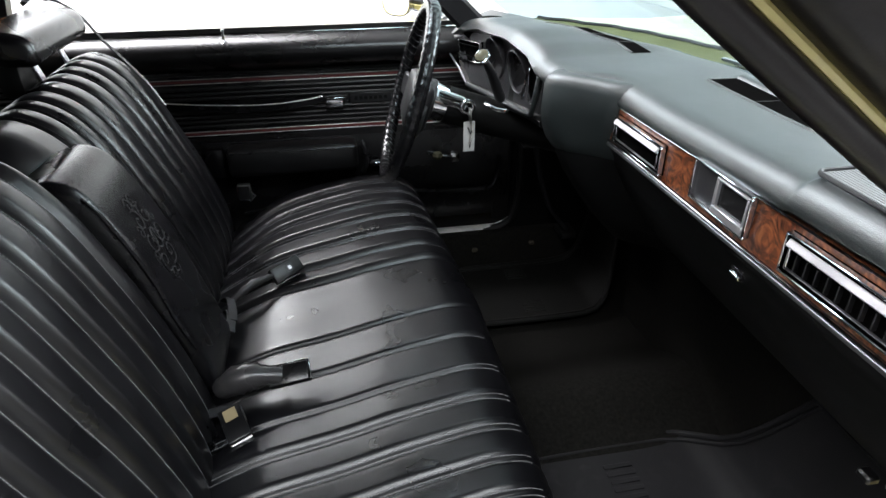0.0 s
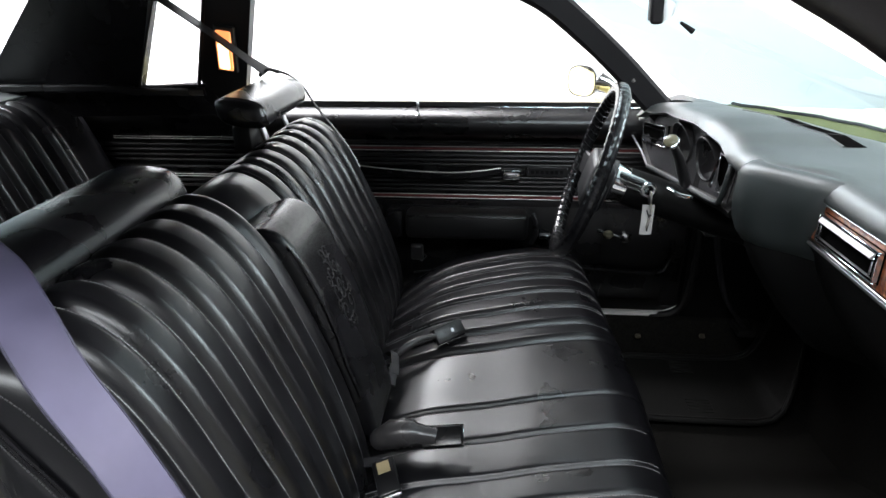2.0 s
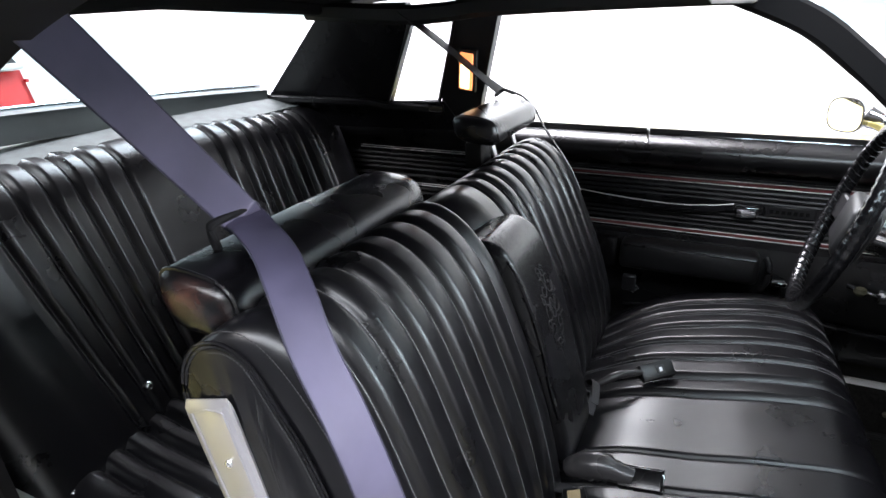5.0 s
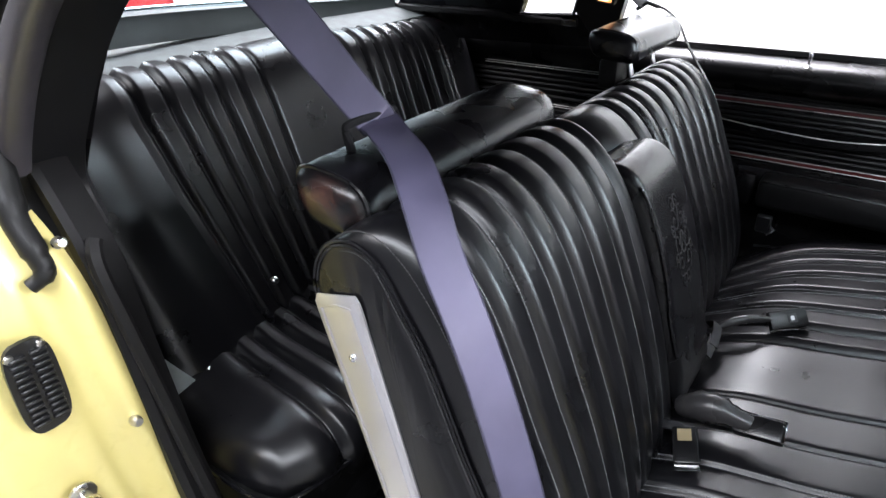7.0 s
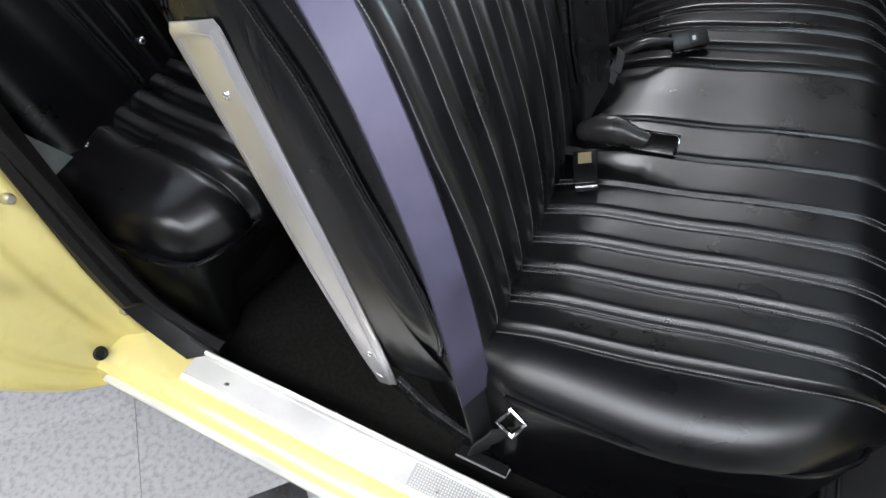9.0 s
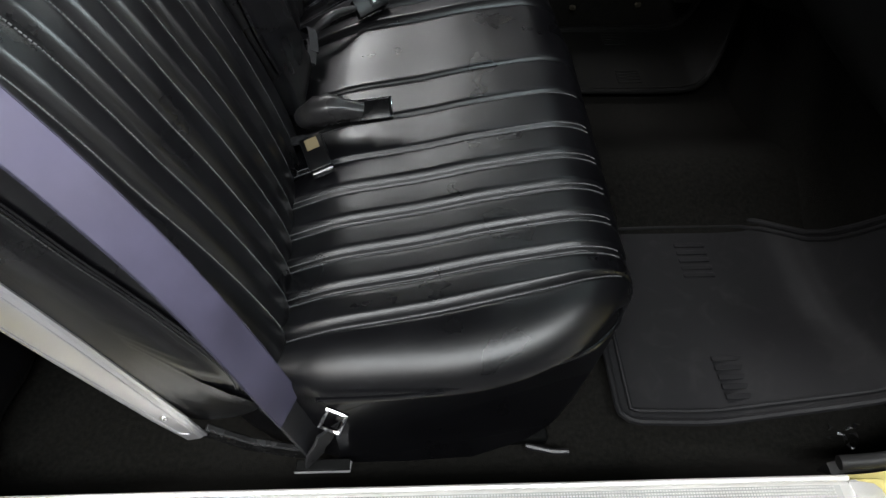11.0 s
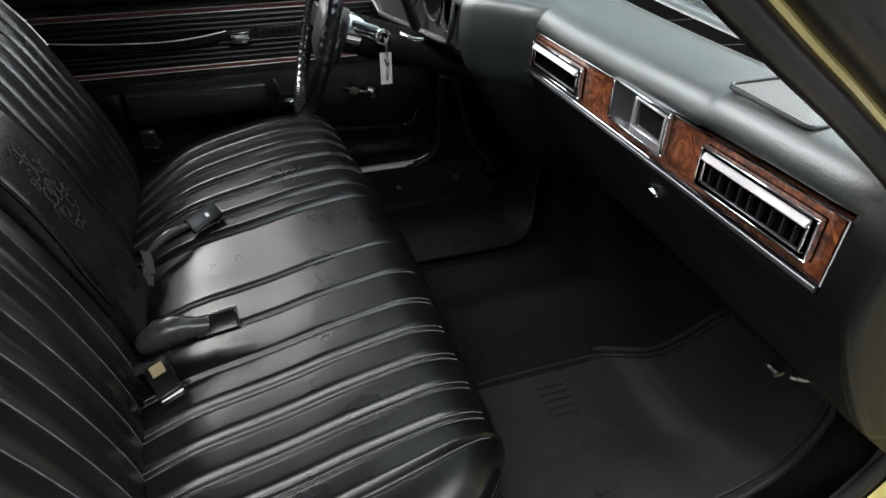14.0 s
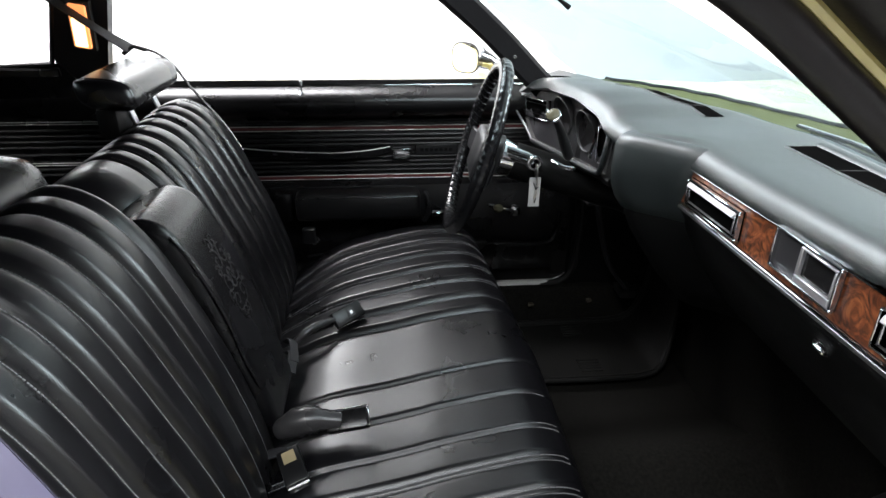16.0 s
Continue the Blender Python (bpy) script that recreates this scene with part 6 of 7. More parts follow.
for y0, y1, near_back, far_back, tall in ((0.20, 0.705, 0.120, 0.060, 0.006), (0.898, 1.125, 0.122, 0.084, 0.0)):
    a, b = slot_line(y0, y1, near_back), slot_line(y0, y1, far_back)
    # no real recess: a black sheet on the pad stands for the slot's shade
    d = part("defroster", Geo().loft([[p - Vector((0, 0, 0.004)), p + Vector((0.002, 0, 0.0010)), q + Vector((-0.002, 0, 0.0010)), q - Vector((0, 0, 0.004))] for p, q in zip(a, b)]), DARK_VOID, DASH, "black sheet for the shaded defroster outlet", angle=30)
    part("rim", Geo().tube([p + Vector((-0.001, 0, 0.0002)) for p in a], 0.0024, 8), PAD, d, "padded outlet rim")
    if tall:
        part("rear_lip", Geo().loft([[q + Vector((o, 0, h)) for o, h in ((-0.012, -0.006), (-0.009, 0.5 * tall), (-0.002, tall), (0.008, tall), (0.016, 0.6 * tall), (0.024, -0.006))] for q in b]), PAD, d, "raised padded lip behind the outlet", angle=60)
    part("end_rim", Geo().tube([a[-1], b[-1]], 0.0024, 8), PAD, d, "padded outlet rim")
    for k in range(1, 4):
        p, q = a[2 * k], b[2 * k]
        part("fin", Geo().tube([p + Vector((0.003, 0, 0.0005)), q + Vector((-0.003, 0, 0.0005))], 0.0015, 5), PLASTIC, d)
vent(DASH, on_face(1.335, 0.938, 0.008), 7, 0.150, 0.050, 0, "chrome-framed driver side vent", bar=False, tilt=-8)
xn, zt = lerp_table(NOSE, 0.945)
part("bright_edge", Geo().tube([on_face(0.984, 0.990, 0.012), on_face(0.990, 0.955, 0.014), on_face(1.000, 0.915, 0.012)], 0, flat=(0.0055, 0.003), up=(1, 0, 0)), CHROME, DASH, "broad bright edge beside the dials")
vent(DASH, on_face(0.964, 0.950, 0.010), 9, 0.038, 0.074, 0, "narrow chrome-framed outlet beside the dials", bar=False)
for z in (0.953, 0.928):
    part("vent_line", Geo().tube([on_face(1.268, z + 0.009, 0.013), on_face(1.402, z - 0.009, 0.013)], 0.0014, 5), CHROME, DASH)
# dash end panel
END = [(0.600, 1.024), (0.596, 0.985), (0.595, 0.950), (0.598, 0.918), (0.612, 0.885), (0.640, 0.835), (0.685, 0.765), (0.726, 0.712), (0.748, 0.695), (0.790, 0.688), (0.83, 0.70), (0.87, 0.76), (0.90, 0.88), (0.93, 1.0), (0.84, 1.022), (0.75, 1.032), (0.66, 1.032)]
part("end_panel", Geo().loft([[(0.745 + (x - 0.745) * k, y, 0.86 + (z - 0.86) * k) for x, z in END] for y, k in ((0.0585, 0.90), (0.0592, 0.955), (0.0615, 0.980), (0.066, 0.994), (0.072, 1.0), (0.100, 1.0))]), DASH_LOW, DASH, "black dash end panel with a rounded edge", angle=80)

# ---- steering ----
WC = Vector((0.300, 1.120, 0.903))
WM = Matrix.Translation(WC) @ Matrix.Rotation(radians(-5), 4, "Z") @ Matrix.Rotation(radians(-72.3), 4, "Y")   # local z points to the driver
SW = thing("steering_wheel", "black steering wheel with a laced leather rim cover", "steering wheel")
part("rim", Geo().torus(0.186, 0.0142, WM, 240, 12, lambda a: 1 + 0.09 * abs(math.sin(a * 30)) ** 0.5), surface("glossy_wrap", (0.008, 0.008, 0.009), 0.2, bump=0.5, bscale=120), SW, "black leather-wrapped rim")
g = Geo()
for k in range(60):
    a = k * math.tau / 60
    for s in (1, ):
        pts = []
        for u in (-0.5, 0, 0.5):
            b = math.pi + s * u * 1.7
            aa = a + u * 0.07
            rr = 0.0168
            pts.append(WM @ Vector(((0.186 + rr * math.cos(b)) * math.cos(aa), (0.186 + rr * math.cos(b)) * math.sin(aa), rr * math.sin(b))))
        g.tube(pts, 0.0010, 5)
ob = part("lacing", g, surface("glossy_black_cord", (0.006, 0.006, 0.007), 0.45, spec=0.3), SW, "glossy black lacing round the rim")
ob["kind"] = "stuff"
part("hub", Geo().rbox(-0.062, 0.045, -0.075, 0.075, -0.028, 0.022, 0.016, 3, WM @ Matrix.Translation((0, 0, -0.02))), PLASTIC, SW, "black padded hub")
for s in (-1, 1):
    part("spoke", Geo().tube([WM @ Vector((-0.02, s * 0.06, -0.035)), WM @ Vector((-0.022, s * 0.12, -0.022)), WM @ Vector((-0.02, s * 0.180, -0.004))], 0, flat=(0.026, 0.007), up=WM.to_3x3() @ Vector((0, 0, 1))), PLASTIC, SW, "black padded spoke")
COL = thing("steering_column", "black and chrome steering column with shift lever and ignition", "steering column")
axis = WM.to_3x3() @ Vector((0, 0, -1))
part("tube", Geo().tube([WC + axis * 0.03, WC + axis * 0.055], 0.046, 20), PLASTIC, COL)
part("collar", Geo().tube([WC + axis * 0.055, WC + axis * 0.085], [0.044, 0.040], 20), CHROME, COL, "chrome column collar")
part("shroud", Geo().tube([WC + axis * 0.085, WC + axis * 0.16, WC + axis * 0.28, WC + axis * 0.42], [0.041, 0.041, 0.038, 0.036], 20), DASH_LOW, COL, "black column shroud")
side = Vector((0, -1, 0))
ig0 = WC + axis * 0.125 + side * 0.038 + Vector((0, 0, 0.022))
part("lock_housing", Geo().tube([WC + axis * 0.07 + side * 0.02 + Vector((0, 0, 0.018)), ig0 - axis * 0.01, ig0 + side * 0.016], [0.018, 0.016, 0.015], 14), CHROME, COL, "chrome ignition lock housing")
part("ignition_ring", Geo().torus(0.0135, 0.004, Matrix.Translation(ig0 + side * 0.020) @ Matrix.Rotation(radians(90), 4, "X"), 20, 8), CHROME, COL, "chrome ignition ring")
lev = part("shift_lever", Geo().tube([(0.480, 1.012, 0.912), (0.476, 1.005, 0.920), (0.458, 0.978, 0.954), (0.440, 0.952, 0.988), (0.422, 0.930, 1.014)], [0.008, 0.011, 0.011, 0.009, 0.007], 12), PLASTIC, COL, "black column shift lever")
km = Matrix.Translation((0.414, 0.920, 1.025)) @ Matrix.Rotation(radians(38), 4, "X") @ Matrix.Rotation(radians(-25), 4, "Y")
part("knob", Geo().lathe([(0.005, -0.010), (0.0095, -0.005), (0.013, 0.0), (0.013, 0.0025), (0.0105, 0.005), (0.003, 0.0065)], km, 20), CREAM, lev, "cream and chrome lever knob")
part("knob_ring", Geo().torus(0.0128, 0.0019, km, 24, 8), CHROME, lev, "chrome ring")
part("turn_lever", Geo().tube([(0.46, 1.06, 0.890), (0.475, 1.02, 0.888), (0.49, 0.995, 0.892)], 0.0045, 8), CHROME, COL, "short chrome lever")
KEY = thing("key_ring", "car keys with a worn paper tag hanging from the ignition", "keys")
kx, ky, kz = 0.422, 1.040, 0.872
part("ring", Geo().torus(0.011, 0.0014, Matrix.Translation((kx, ky, kz)) @ Matrix.Rotation(radians(90), 4, "Y"), 20, 6), BOLT, KEY)
part("key", Geo().rbox(kx - 0.002, kx + 0.002, ky - 0.008, ky + 0.008, 0.862, 0.888, 0.001, 1), BOLT, KEY)
tg = part("tag", Geo().rbox(kx - 0.013, kx + 0.012, ky + 0.003, ky + 0.0045, 0.790, 0.858, 0.0006, 1), PAPER, KEY, "pale paper key tag")
part("bar", Geo().tube([(kx - 0.004, ky + 0.0022, 0.846), (kx + 0.004, ky + 0.0022, 0.826), (kx + 0.001, ky + 0.0022, 0.80)], 0, flat=(0.0012, 0.003), up=(0, 1, 0)), INK, tg, smooth=False)
part("key", Geo().tube([(kx + 0.002, ky - 0.002, 0.862), (kx + 0.004, ky - 0.003, 0.835), (kx - 0.002, ky - 0.003, 0.81)], 0, flat=(0.0012, 0.005), up=(0, 1, 0)), BOLT, KEY)
# pedal bracket below the dash
PB = thing("parking_brake", "dark parking brake pedal below the dashboard", "pedal")
part("arm", Geo().tube(curve_points([(0.66, 1.30, 0.72), (0.68, 1.30, 0.62), (0.72, 1.30, 0.50), (0.78, 1.30, 0.42)], 4), 0, flat=(0.005, 0.014), up=(0, 1, 0)), PLASTIC, PB)
part("pad", Geo().rbox(0.755, 0.80, 1.265, 1.335, 0.405, 0.425, 0.005, 2), RUBBER, PB)
part("release", Geo().rbox(0.60, 0.632, 1.20, 1.24, 0.722, 0.734, 0.003, 1), GREY_PLATE, PB)

# rear-view mirror
RM = thing("rear_view_mirror", "black and silver rear-view mirror hanging below the windscreen header", "mirror")
rm = Matrix.Translation((0.334, 0.77, 1.273)) @ Matrix.Rotation(radians(-14), 4, "Z") @ Matrix.Rotation(radians(-3), 4, "Y")
part("housing", Geo().rbox(-0.014, 0.004, -0.11, 0.11, -0.030, 0.030, 0.006, 3, rm), PLASTIC, RM)
part("glass", Geo().rbox(-0.0165, -0.0135, -0.104, 0.104, -0.025, 0.025, 0.001, 1, rm), MIRROR_FACE, RM, "silvered mirror glass")
shell = Geo().loft([[(px, sy * k, sz * k) for sy, sz in ((-0.106, -0.026), (-0.11, 0.0), (-0.106, 0.026), (0.106, 0.026), (0.11, 0.0), (0.106, -0.026))] for px, k in ((0.003, 1.0), (0.011, 0.94), (0.016, 0.75), (0.018, 0.4))])
part("shell", Geo().add(shell.v, shell.f, rm), STAINLESS, RM, "silver metal back shell")
part("stem", Geo().tube([(0.346, 0.765, 1.284), (0.353, 0.74, 1.291), (0.358, 0.71, 1.295)], 0.005, 8), HEADLINER, RM)
part("mount", Geo().tube([(0.357, 0.722, 1.293), (0.358, 0.718, 1.294), (0.361, 0.69, 1.297), (0.363, 0.625, 1.300), (0.363, 0.620, 1.300)], [0.005, 0.0085, 0.0095, 0.0095, 0.006], 12), HEADLINER, RM, "black mirror mount arm")
part("ball_joint", Geo().tube([(0.363, 0.620, 1.300), (0.363, 0.600, 1.302)], 0.005, 8), HEADLINER, RM)
part("bracket", Geo().tube([(0.363, 0.602, 1.302), (0.362, 0.595, 1.303), (0.358, 0.55, 1.306), (0.350, 0.50, 1.312)], [0.007, 0.012, 0.014, 0.012], 12), HEADLINER, RM, "black mirror bracket")
part("tab", Geo().tube([(0.344, 0.70, 1.243), (0.352, 0.70, 1.238), (0.362, 0.70, 1.231)], [0.002, 0.003, 0.004], 8), HEADLINER, RM)

# ---- belts ----
SB = thing("shoulder_belt", "faded lilac shoulder belt draped over the passenger backrest", "seat belt")
belt = [(-0.466, 0.130, 1.312), (-0.452, 0.220, 1.195), (-0.436, 0.296, 1.092), (-0.426, 0.302, 1.079), (-0.394, 0.286, 1.072), (-0.345, 0.254, 1.064), (-0.300, 0.219, 1.043), (-0.263, 0.196, 0.998), (-0.222, 0.183, 0.938),
        (-0.186, 0.175, 0.865), (-0.146, 0.164, 0.775), (-0.115, 0.151, 0.700), (-0.088, 0.139, 0.620), (-0.076, 0.138, 0.555), (-0.068, 0.142, 0.490)]
BELT_FACE = [(0.78, -0.45, 0.42), (0.78, -0.45, 0.42), (0.78, -0.45, 0.45), (0.75, -0.42, 0.52), (0.50, -0.30, 0.80), (0.55, -0.32, 0.78), (0.72, -0.36, 0.58), (0.82, -0.32, 0.46),
             (0.86, -0.30, 0.40), (0.87, -0.30, 0.36), (0.88, -0.31, 0.30), (0.88, -0.33, 0.26), (0.88, -0.35, 0.22), (0.88, -0.38, 0.18), (0.88, -0.40, 0.16)]
run = curve_points(belt, 8)
part("webbing", ribbon(run, BELT_FACE, 0.0245, 0.0012), BELT, SB, "faded lilac woven webbing")
faces = curve_points(BELT_FACE, 8)
for off in (-0.0245, 0.0245):
    edge_pts = []
    for i, q in enumerate(run):
        d = (run[min(i + 1, len(run) - 1)] - run[max(i - 1, 0)]).normalized()
        edge_pts.append(q + d.cross(faces[i]).normalized() * off)
    part("selvedge", Geo().tube(edge_pts, 0.0014, 5), BELT_EDGE, SB, "darker woven belt edge")
part("sleeve", Geo().tube(curve_points([(-0.074, 0.140, 0.495), (-0.068, 0.140, 0.46), (-0.058, 0.139, 0.41), (-0.050, 0.138, 0.365)], 5), 0, flat=(0.020, 0.003), up=(0.75, -0.35, 0.55)), BELT_BLACK, SB, "black stitched belt end")
clip = part("guide_loop", Geo().tube(curve_points([(-0.435, 0.262, 1.050), (-0.442, 0.262, 1.076), (-0.440, 0.270, 1.084), (-0.434, 0.328, 1.086), (-0.430, 0.336, 1.080), (-0.400, 0.312, 1.060)], 4), 0.0055, 8), HEADLINER, SB, "black belt guide loop")
part("guide_post", Geo().tube([(-0.436, 0.262, 1.055), (-0.430, 0.264, 1.035)], 0.0045, 8), HEADLINER, SB)
part("anchor", Geo().rbox(-0.085, -0.005, 0.116, 0.134, 0.332, 0.338, 0.002, 1), DASH_LOW, SB, "black floor anchor slot")
part("anchor_edge", Geo().tube([(-0.085, 0.114, 0.338), (-0.005, 0.114, 0.338), (-0.004, 0.128, 0.339)], 0.0016, 6), STAINLESS, SB, "worn bright anchor edge")
part("buckle_tongue", Geo().torus(0.018, 0.0042, Matrix.Translation((-0.012, 0.128, 0.485)) @ Matrix.Rotation(radians(50), 4, "X") @ Matrix.Rotation(radians(20), 4, "Z"), 4, 8), DARK_CHROME, SB, "bright square belt tongue")
part("lap_webbing", Geo().tube(curve_points([(-0.055, 0.128, 0.350), (-0.048, 0.126, 0.385), (-0.034, 0.126, 0.420), (-0.022, 0.127, 0.458)], 4), 0, flat=(0.017, 0.002), up=(0.6, -0.5, 0.5)), BELT_BLACK, SB)

DB = thing("driver_shoulder_belt", "black shoulder belt strung from roof rail to driver headrest", "seat belt")
part("webbing", ribbon(curve_points([(-0.735, 1.27, 1.290), (-0.625, 1.285, 1.210), (-0.53, 1.297, 1.136), (-0.468, 1.305, 1.090)], 5), [(0.2, -0.2, 1.0)] * 3 + [(0.7, -0.4, 0.6)], 0.017, 0.0012), BELT_BLACK, DB)
part("webbing_edge", Geo().tube(curve_points([(-0.452, 1.325, 1.088), (-0.425, 1.335, 1.078), (-0.395, 1.35, 1.047), (-0.364, 1.35, 0.996), (-0.298, 1.35, 0.906), (-0.262, 1.35, 0.836)], 5), 0, flat=(0.0032, 0.0016), up=(0.5, -0.5, 0.6)), BELT_GREY, DB, "belt webbing seen edge-on")
part("guide", Geo().tube([(-0.485, 1.30, 1.080), (-0.462, 1.305, 1.096), (-0.440, 1.32, 1.086)], 0.005, 8), PLASTIC, DB)


def lap_belt(root, tip, label, sleeve_mat, group="inboard buckles", thin=1.0, roll=32, bright=True):
    b = thing("belt_buckle", label, "buckle", group)
    r, t = Vector(root), Vector(tip)
    d = (t - r)
    mid1, mid2 = r + d * 0.3 + Vector((0, 0, 0.014)), r + d * 0.55 + Vector((0, 0, 0.008))
    part("sleeve", Geo().tube(curve_points([r, mid1, mid2, r + d * 0.72], 5), [thin * k for k in (0.013, 0.018, 0.0195, 0.022, 0.0255, 0.0225, 0.025, 0.022, 0.0225, 0.018, 0.0185, 0.016, 0.0175, 0.016, 0.0165, 0.016)], 12), sleeve_mat, b, "creased vinyl belt sleeve")
    ang = math.atan2(d.y, d.x)
    m = Matrix.Translation(r + d * 0.86) @ Matrix.Rotation(ang, 4, "Z") @ Matrix.Rotation(math.asin(max(-1, min(1, -d.z / d.length))), 4, "Y") @ Matrix.Rotation(radians(roll), 4, "X")
    wide = 0.0175 if bright else 0.018
    part("buckle", Geo().rbox(-0.042, 0.026, -wide, wide, -0.009, 0.009, 0.003, 2, m), GAUGE, b, "black buckle body")
    if bright:
        part("bezel", Geo().rbox(0.0235, 0.0285, -wide, wide, 0.0065, 0.0100, 0.0012, 1, m), CHROME, b, "chrome buckle end")
        part("edge_line", Geo().rbox(-0.041, 0.0233, wide - 0.0035, wide, 0.0070, 0.0100, 0.0008, 1, m), CHROME, b, "chrome buckle edge")
    else:
        part("button", Geo().rbox(-0.010, 0.006, -0.009, 0.009, 0.0085, 0.0100, 0.001, 1, m), GREY_PLATE, b, "small square grey button")
        part("button_mark", Geo().box(-0.005, 0.001, -0.004, 0.004, 0.0100, 0.0106, m), STAINLESS, b, smooth=False)
    return b


lap_belt((-0.092, 0.596, 0.586), (0.054, 0.592, 0.611), "black passenger belt buckle in a creased vinyl sleeve", BELT_GREY)
lap_belt((-0.105, 0.850, 0.578), (0.034, 0.945, 0.606), "black driver belt buckle on twisted webbing", BELT_GREY, thin=0.36, roll=48, bright=False)
CB = thing("belt_buckle", "black centre belt buckle with a gold label lying on the cushion", "buckle", "inboard buckles")
cm = Matrix.Translation((-0.057, 0.518, 0.583)) @ Matrix.Rotation(radians(-68), 4, "Z") @ Matrix.Rotation(radians(14), 4, "Y") @ Matrix.Rotation(radians(14), 4, "X")
part("buckle", Geo().rbox(-0.031, 0.031, -0.018, 0.018, -0.009, 0.009, 0.003, 2, cm), GAUGE, CB)
part("label_plate", Geo().box(-0.025, -0.005, -0.010, 0.010, 0.0092, 0.0098, cm), surface("gold_label", (0.36, 0.29, 0.17), 0.4, metal=0.5), CB, "small gold label", smooth=False)
part("bezel", Geo().rbox(0.030, 0.035, -0.0175, 0.0175, -0.008, 0.002, 0.001, 1, cm), CHROME, CB, "chrome buckle end")
part("webbing", Geo().tube([(-0.105, 0.556, 0.575), (-0.085, 0.552, 0.583), (-0.068, 0.545, 0.584)], 0, flat=(0.011, 0.002)), BELT_BLACK, CB)
for k, (a, b, c) in enumerate((((-0.115, 0.865, 0.577), (-0.096, 0.84, 0.598), (-0.088, 0.79, 0.584)), ((-0.112, 0.83, 0.575), (-0.094, 0.81, 0.590), (-0.092, 0.765, 0.577)))):
    ob = thing("belt_strap", "twisted black lap belt webbing in the seat crease", "seat belt", "loose straps")
    part("webbing", Geo().tube(curve_points([a, b, c], 6), 0, flat=(0.009, 0.0016), up=(0.6, -0.2, 0.8)), BELT_BLACK, ob)
OB = thing("belt_buckle", "small black outboard buckle between driver seat and door", "buckle")
part("buckle", Geo().rbox(-0.135, -0.10, 1.355, 1.375, 0.565, 0.61, 0.004, 1), PLASTIC, OB)
part("tongue", Geo().torus(0.014, 0.003, Matrix.Translation((-0.105, 1.362, 0.575)) @ Matrix.Rotation(radians(70), 4, "X"), 4, 6), CHROME, OB)

# ---- rubber floor mats ----
# height and both edges of the passenger mat along its length: x, z, tunnel edge, door edge
MAT_ROWS = [(0.420, 0.284, 0.590, 0.232), (0.424, 0.284, 0.610, 0.216), (0.436, 0.284, 0.622, 0.205), (0.455, 0.284, 0.626, 0.200), (0.53, 0.284, 0.630, 0.197), (0.62, 0.284, 0.632, 0.196), (0.70, 0.284, 0.632, 0.195), (0.755, 0.285, 0.630, 0.194),
            (0.795, 0.290, 0.618, 0.193), (0.822, 0.304, 0.592, 0.192), (0.842, 0.330, 0.556, 0.190), (0.857, 0.370, 0.522, 0.188), (0.867, 0.420, 0.492, 0.186), (0.875, 0.480, 0.460, 0.184), (0.882, 0.540, 0.430, 0.184), (0.885, 0.562, 0.418, 0.190)]


def floor_mat(name, label, place, rise, rubber):
    """A rubber mat: sheet with thickness, double rim and ribbed heel pads; place maps the two edges, rise lifts the door edge onto the sill carpet."""
    fm = thing(name, label, "floor mat", "rubber floor mats")

    def spot(row, k):
        x, z, a, b = row
        a, b = place(a), place(b)
        up = rise * max(0.0, min(1.0, (x - 0.58) / 0.26)) * max(0.0, 1 - k / 0.45) * max(0.0, 1 - (z - 0.284) / 0.22)
        return Vector((x, b + (a - b) * k, z + up))

    cols = [k / 28 for k in range(29)]
    fine = []
    for r0, r1 in zip(MAT_ROWS, MAT_ROWS[1:]):
        for j in range(3):
            fine.append(tuple(p + (q - p) * j / 3 for p, q in zip(r0, r1)))
    fine.append(MAT_ROWS[-1])
    top = [[spot(r, k) for k in cols] for r in fine]
    part("sheet", Geo().loft(top + [[p - Vector((0, 0, 0.005)) for p in r] for r in top[::-1]], False, False), rubber, fm, "dark grey rubber sheet")
    for inset, r, lift in ((0.0, 0.0062, 0.003), (0.045, 0.0040, 0.0025)):
        loop = [spot(q, inset) for q in fine[::-1] if q[0] > 0.42 + inset * 0.4] + [spot(q, 1 - inset) for q in fine if q[0] > 0.42 + inset * 0.4]
        part("rim", Geo().tube([p + Vector((0, 0, lift)) for p in loop], r, 8), rubber, fm, "raised rubber rim")
    end = [spot(MAT_ROWS[-1], k) for k in (0.0, 0.25, 0.5, 0.75, 1.0)]
    part("toe_rim", Geo().tube([p + Vector((-0.003, 0, 0)) for p in end], 0.0062, 8), rubber, fm)
    for cx, k0 in ((0.605, 0.68), (0.60, 0.09)):
        for k in range(5):
            y = spot((cx, 0.284, 0.632, 0.196), k0 + k * 0.042).y
            z = spot((cx + 0.03, 0.284, 0.632, 0.196), k0 + k * 0.042).z
            part("heel_rib", Geo().rbox(cx, cx + 0.06, y - 0.005, y + 0.005, z - 0.001, z + 0.0028, 0.001, 1), rubber, fm)
    return fm


floor_mat("floor_mat", "grey rubber floor mat with raised rim in the passenger footwell", lambda y: y, 0.085, MAT_RUBBER)
floor_mat("floor_mat", "dull black floor mat in the driver footwell", lambda y: 1.345 - (y - 0.196) * 0.655, 0.0, DRIVER_RUBBER)
HK = thing("hood_release", "small black pull handle below the dash end", "handle")
part("pull", Geo().rbox(0.702, 0.720, 0.172, 0.192, 0.697, 0.709, 0.003, 1), GAUGE, HK)
part("rod", Geo().tube([(0.72, 0.165, 0.703), (0.745, 0.145, 0.705)], 0.003, 6), BOLT, HK)
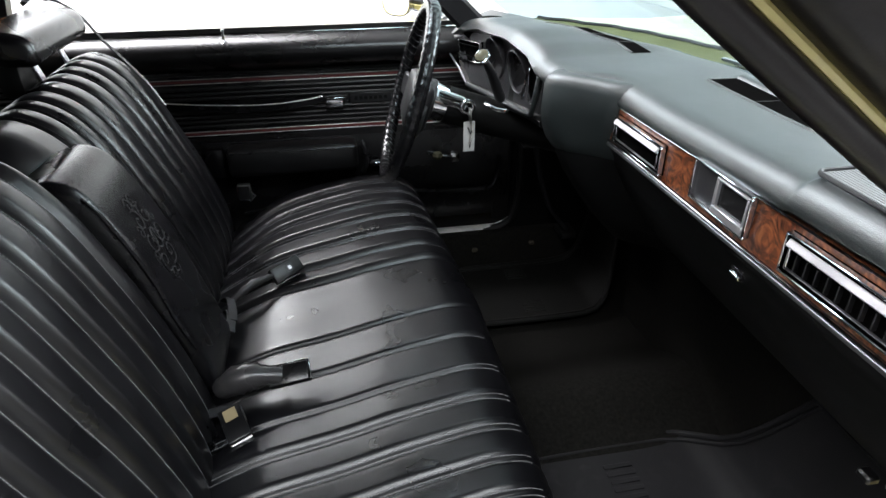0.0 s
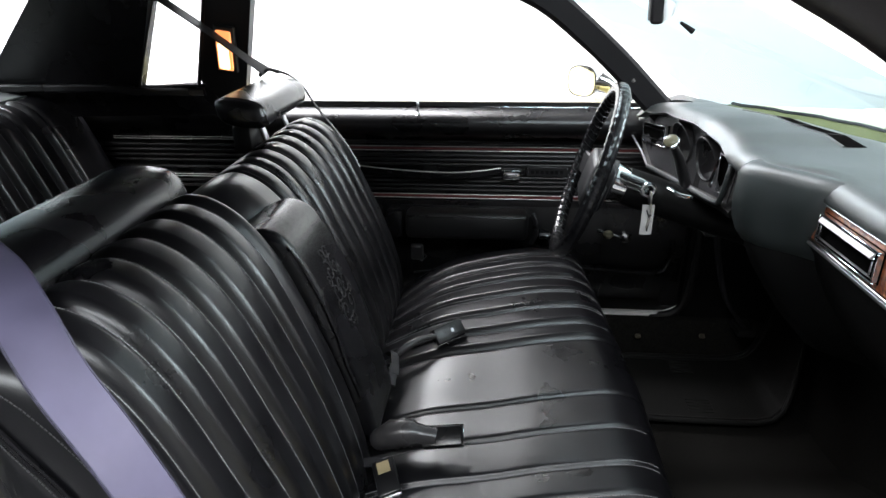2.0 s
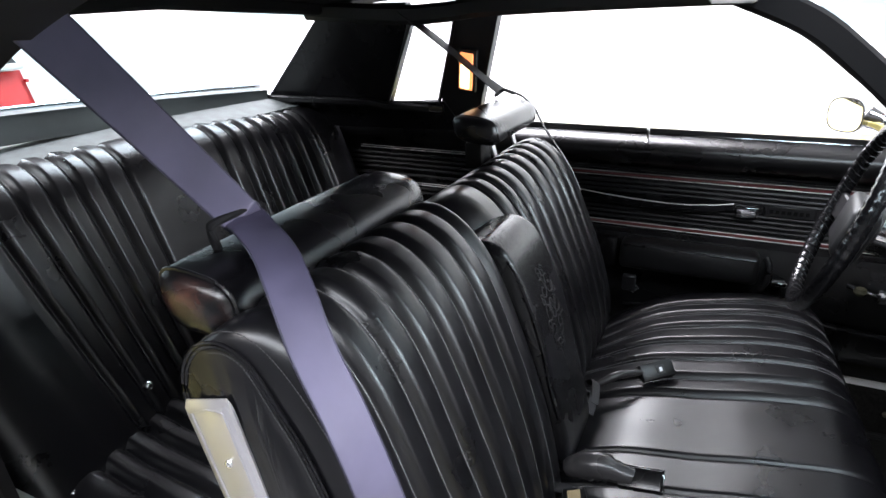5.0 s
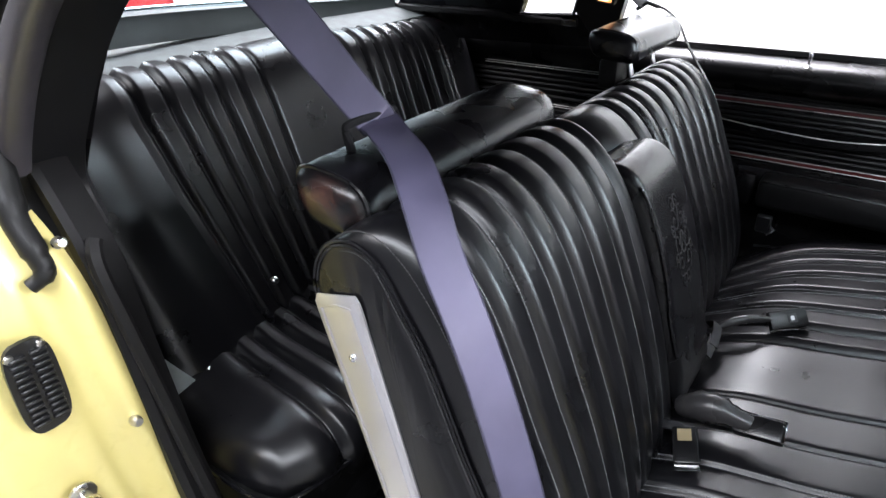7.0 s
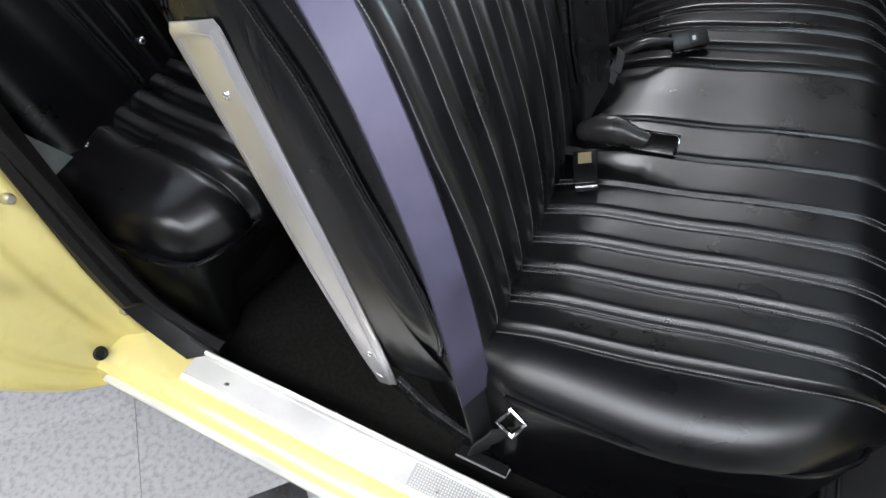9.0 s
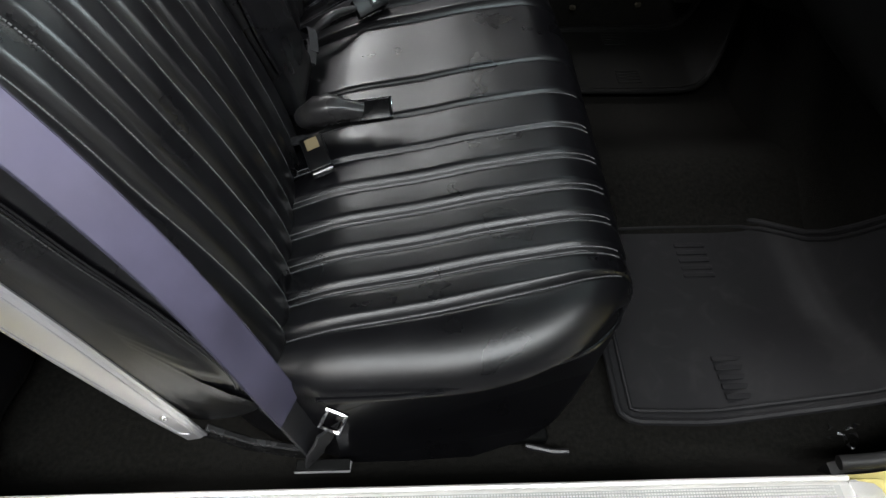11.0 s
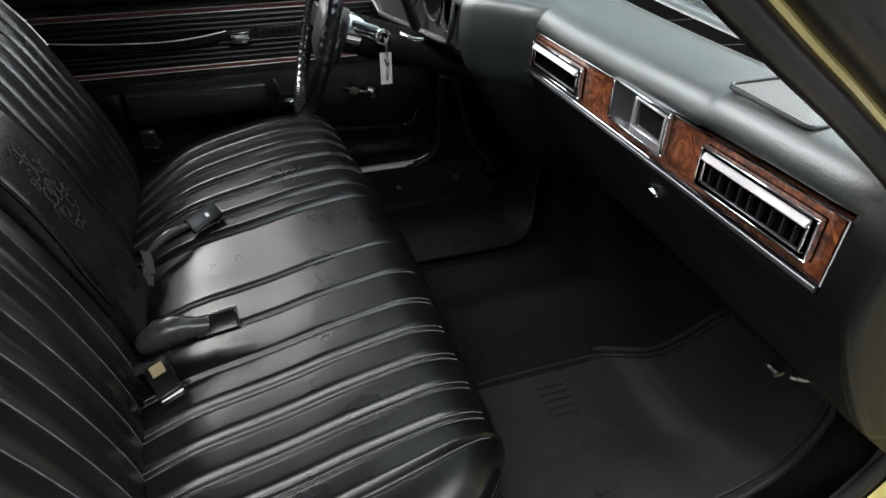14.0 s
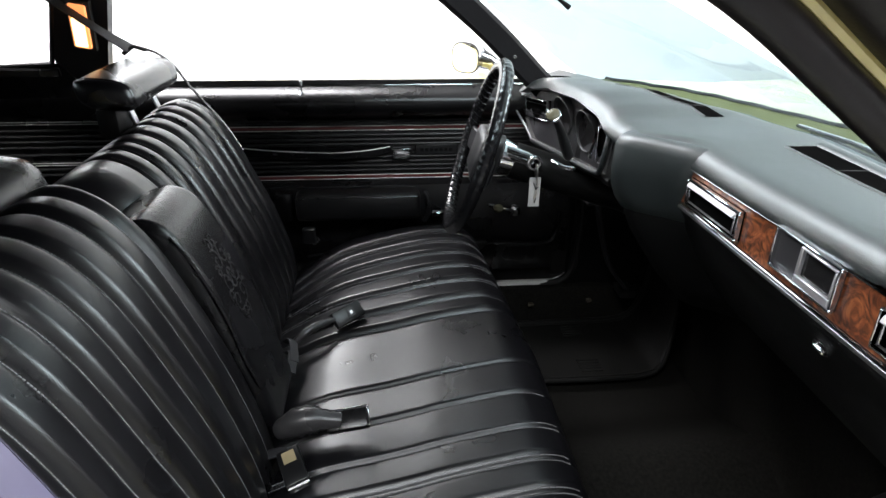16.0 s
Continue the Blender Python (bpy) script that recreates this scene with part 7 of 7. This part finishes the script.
# loose wiring at the sill
ob = thing("torn_plastic_film", "crumpled shiny black plastic film on the sill carpet", "scrap")
rng = random.Random(5)
for k in range(9):
    c = Vector((0.705 + rng.random() * 0.05, 0.128 + rng.random() * 0.035, 0.349 + rng.random() * 0.006))
    v = [c + Vector((rng.uniform(-0.006, 0.006), rng.uniform(-0.005, 0.005), rng.uniform(-0.003, 0.005))) for _ in range(4)]
    part("flake", Geo().add(v + [p - Vector((0, 0, 0.0008)) for p in v], [(0, 1, 2), (1, 3, 2), (4, 6, 5), (5, 6, 7), (0, 4, 5, 1), (1, 5, 7, 3), (3, 7, 6, 2), (2, 6, 4, 0)]), GAUGE, ob, smooth=False)
TR = thing("seat_track", "black steel seat track beside the cushion", "seat track")
part("rail", Geo().rbox(0.05, 0.30, 0.175, 0.20, 0.262, 0.285, 0.004, 1), DASH_LOW, TR)
part("lever", Geo().tube([(0.26, 0.16, 0.30), (0.30, 0.15, 0.30), (0.325, 0.15, 0.298)], 0.005, 8), PLASTIC, TR)
# window crank stub and button on rear panel
for p, lab in (((-0.845, 0.245, 0.552), "chrome seat button"), ((-0.87, 0.44, 0.64), "chrome seat-back release button")):
    ob = part("seat_button", Geo().lathe([(0.009, -0.006), (0.009, 0.003), (0.006, 0.007), (0.002, 0.008)], Matrix.Translation(p) @ Matrix.Rotation(radians(70), 4, "Y"), 14), CHROME, None)
    tagged(ob, lab + " on the rear seat", "button", "seat buttons")

# wiper
WP = thing("windscreen_wiper", "bright metal wiper arm lying on the cowl", "wiper")
part("arm", Geo().tube([(0.915, 0.93, 0.995), (0.935, 0.80, 0.997), (0.925, 0.62, 1.000)], 0, flat=(0.006, 0.004)), CHROME, WP)
part("blade", Geo().tube([(0.925, 0.90, 0.990), (0.925, 0.55, 0.990)], 0.004, 6), RUBBER, WP)

# ---- second car, far behind ----
RED = thing("red_car", "red car parked far behind the rear window", "car")
part("body", Geo().loft([[(x, 1.45 + w * k, z) for x, z in ((-7.4, 0.30), (-7.4, 0.80), (-6.6, 0.95), (-4.7, 0.985), (-4.10, 0.965), (-3.98, 0.62), (-4.0, 0.45), (-4.2, 0.28))] for w, k in ((-0.86, 1), (-0.89, 1), (0.89, 1), (0.86, 1))]), RED_PAINT, RED, "red body", angle=30)
part("belt_strip", Geo().rbox(-7.0, -4.02, 0.585, 2.325, 0.975, 1.012, 0.012, 2), surface("off_white_trim", (0.55, 0.54, 0.50), 0.3), RED, "off-white belt strip")
part("cabin", Geo().loft([[(x, 1.45 + s_ * w, z) for x, z in ((-6.7, 1.012), (-6.3, 1.40), (-4.6, 1.42), (-4.06, 1.012))] for s_, w in ((-1, 0.86), (-1, 0.80), (1, 0.80), (1, 0.86))]), GAUGE, RED, "dark glasshouse", angle=30)
part("crease", Geo().tube([(-7.2, 2.338, 0.87), (-4.05, 2.342, 0.90)], 0.012, 6), RED_PAINT, RED, "pressed body crease")
for y in (0.7, 1.8):
    part("tail_lamp", Geo().rbox(-4.09, -4.04, y, y + 0.38, 0.66, 0.78, 0.01, 1), surface("red_lens", (0.4, 0.02, 0.015), 0.2), RED)
for x in (-6.8, -4.8):
    for y in (0.65, 2.05):
        w = part("wheel", Geo().lathe([(0.20, 0), (0.32, 0.0), (0.33, 0.05), (0.33, 0.15), (0.32, 0.2), (0.20, 0.2)], Matrix.Translation((x, y + 0.2, 0.33)) @ Matrix.Rotation(radians(90), 4, "X"), 24), RUBBER, RED)
part("bumper", Geo().rbox(-4.02, -3.92, 0.60, 2.30, 0.42, 0.54, 0.03, 2), CHROME, RED)

# ---- floor tiles ----
def tile_mesh(mat):
    me = bpy.data.meshes.new("tile")
    q = Geo().rbox(-T / 2 + 0.0003, T / 2 - 0.0003, -T / 2 + 0.0003, T / 2 - 0.0003, -0.003, 0.0, 0.0008, 1)
    me.from_pydata(q.v, [], q.f)
    me.materials.append(mat)
    return me


near = {TILE_GREY: tile_mesh(TILE_GREY), TILE_DARK: tile_mesh(TILE_DARK)}
rest = {TILE_GREY: Geo(), TILE_DARK: Geo()}
for i in range(-34, 38):
    for j in range(-34, 38):
        c = tile_spot(i, j)
        if not (-8.0 < c.x < 5.4 and -6.0 < c.y < 5.6):
            continue
        mt = tile_mat(i, j)
        if -2.6 < c.x < 1.6 and -2.0 < c.y < 0.5:
            ob = new("tile", near[mt])
            ob.matrix_world = Matrix.Translation(c) @ Matrix.Rotation(TURN_TILE, 4, "Z")
            ob.parent = FLOOR
        else:
            h = T / 2 - 0.0003
            rest[mt].add([c - TN * h - TU * h, c + TN * h - TU * h, c + TN * h + TU * h, c - TN * h + TU * h], [(0, 1, 2, 3)])
for mt, geo in rest.items():
    part("tiles", geo, mt, FLOOR, smooth=False)["kind"] = "stuff"
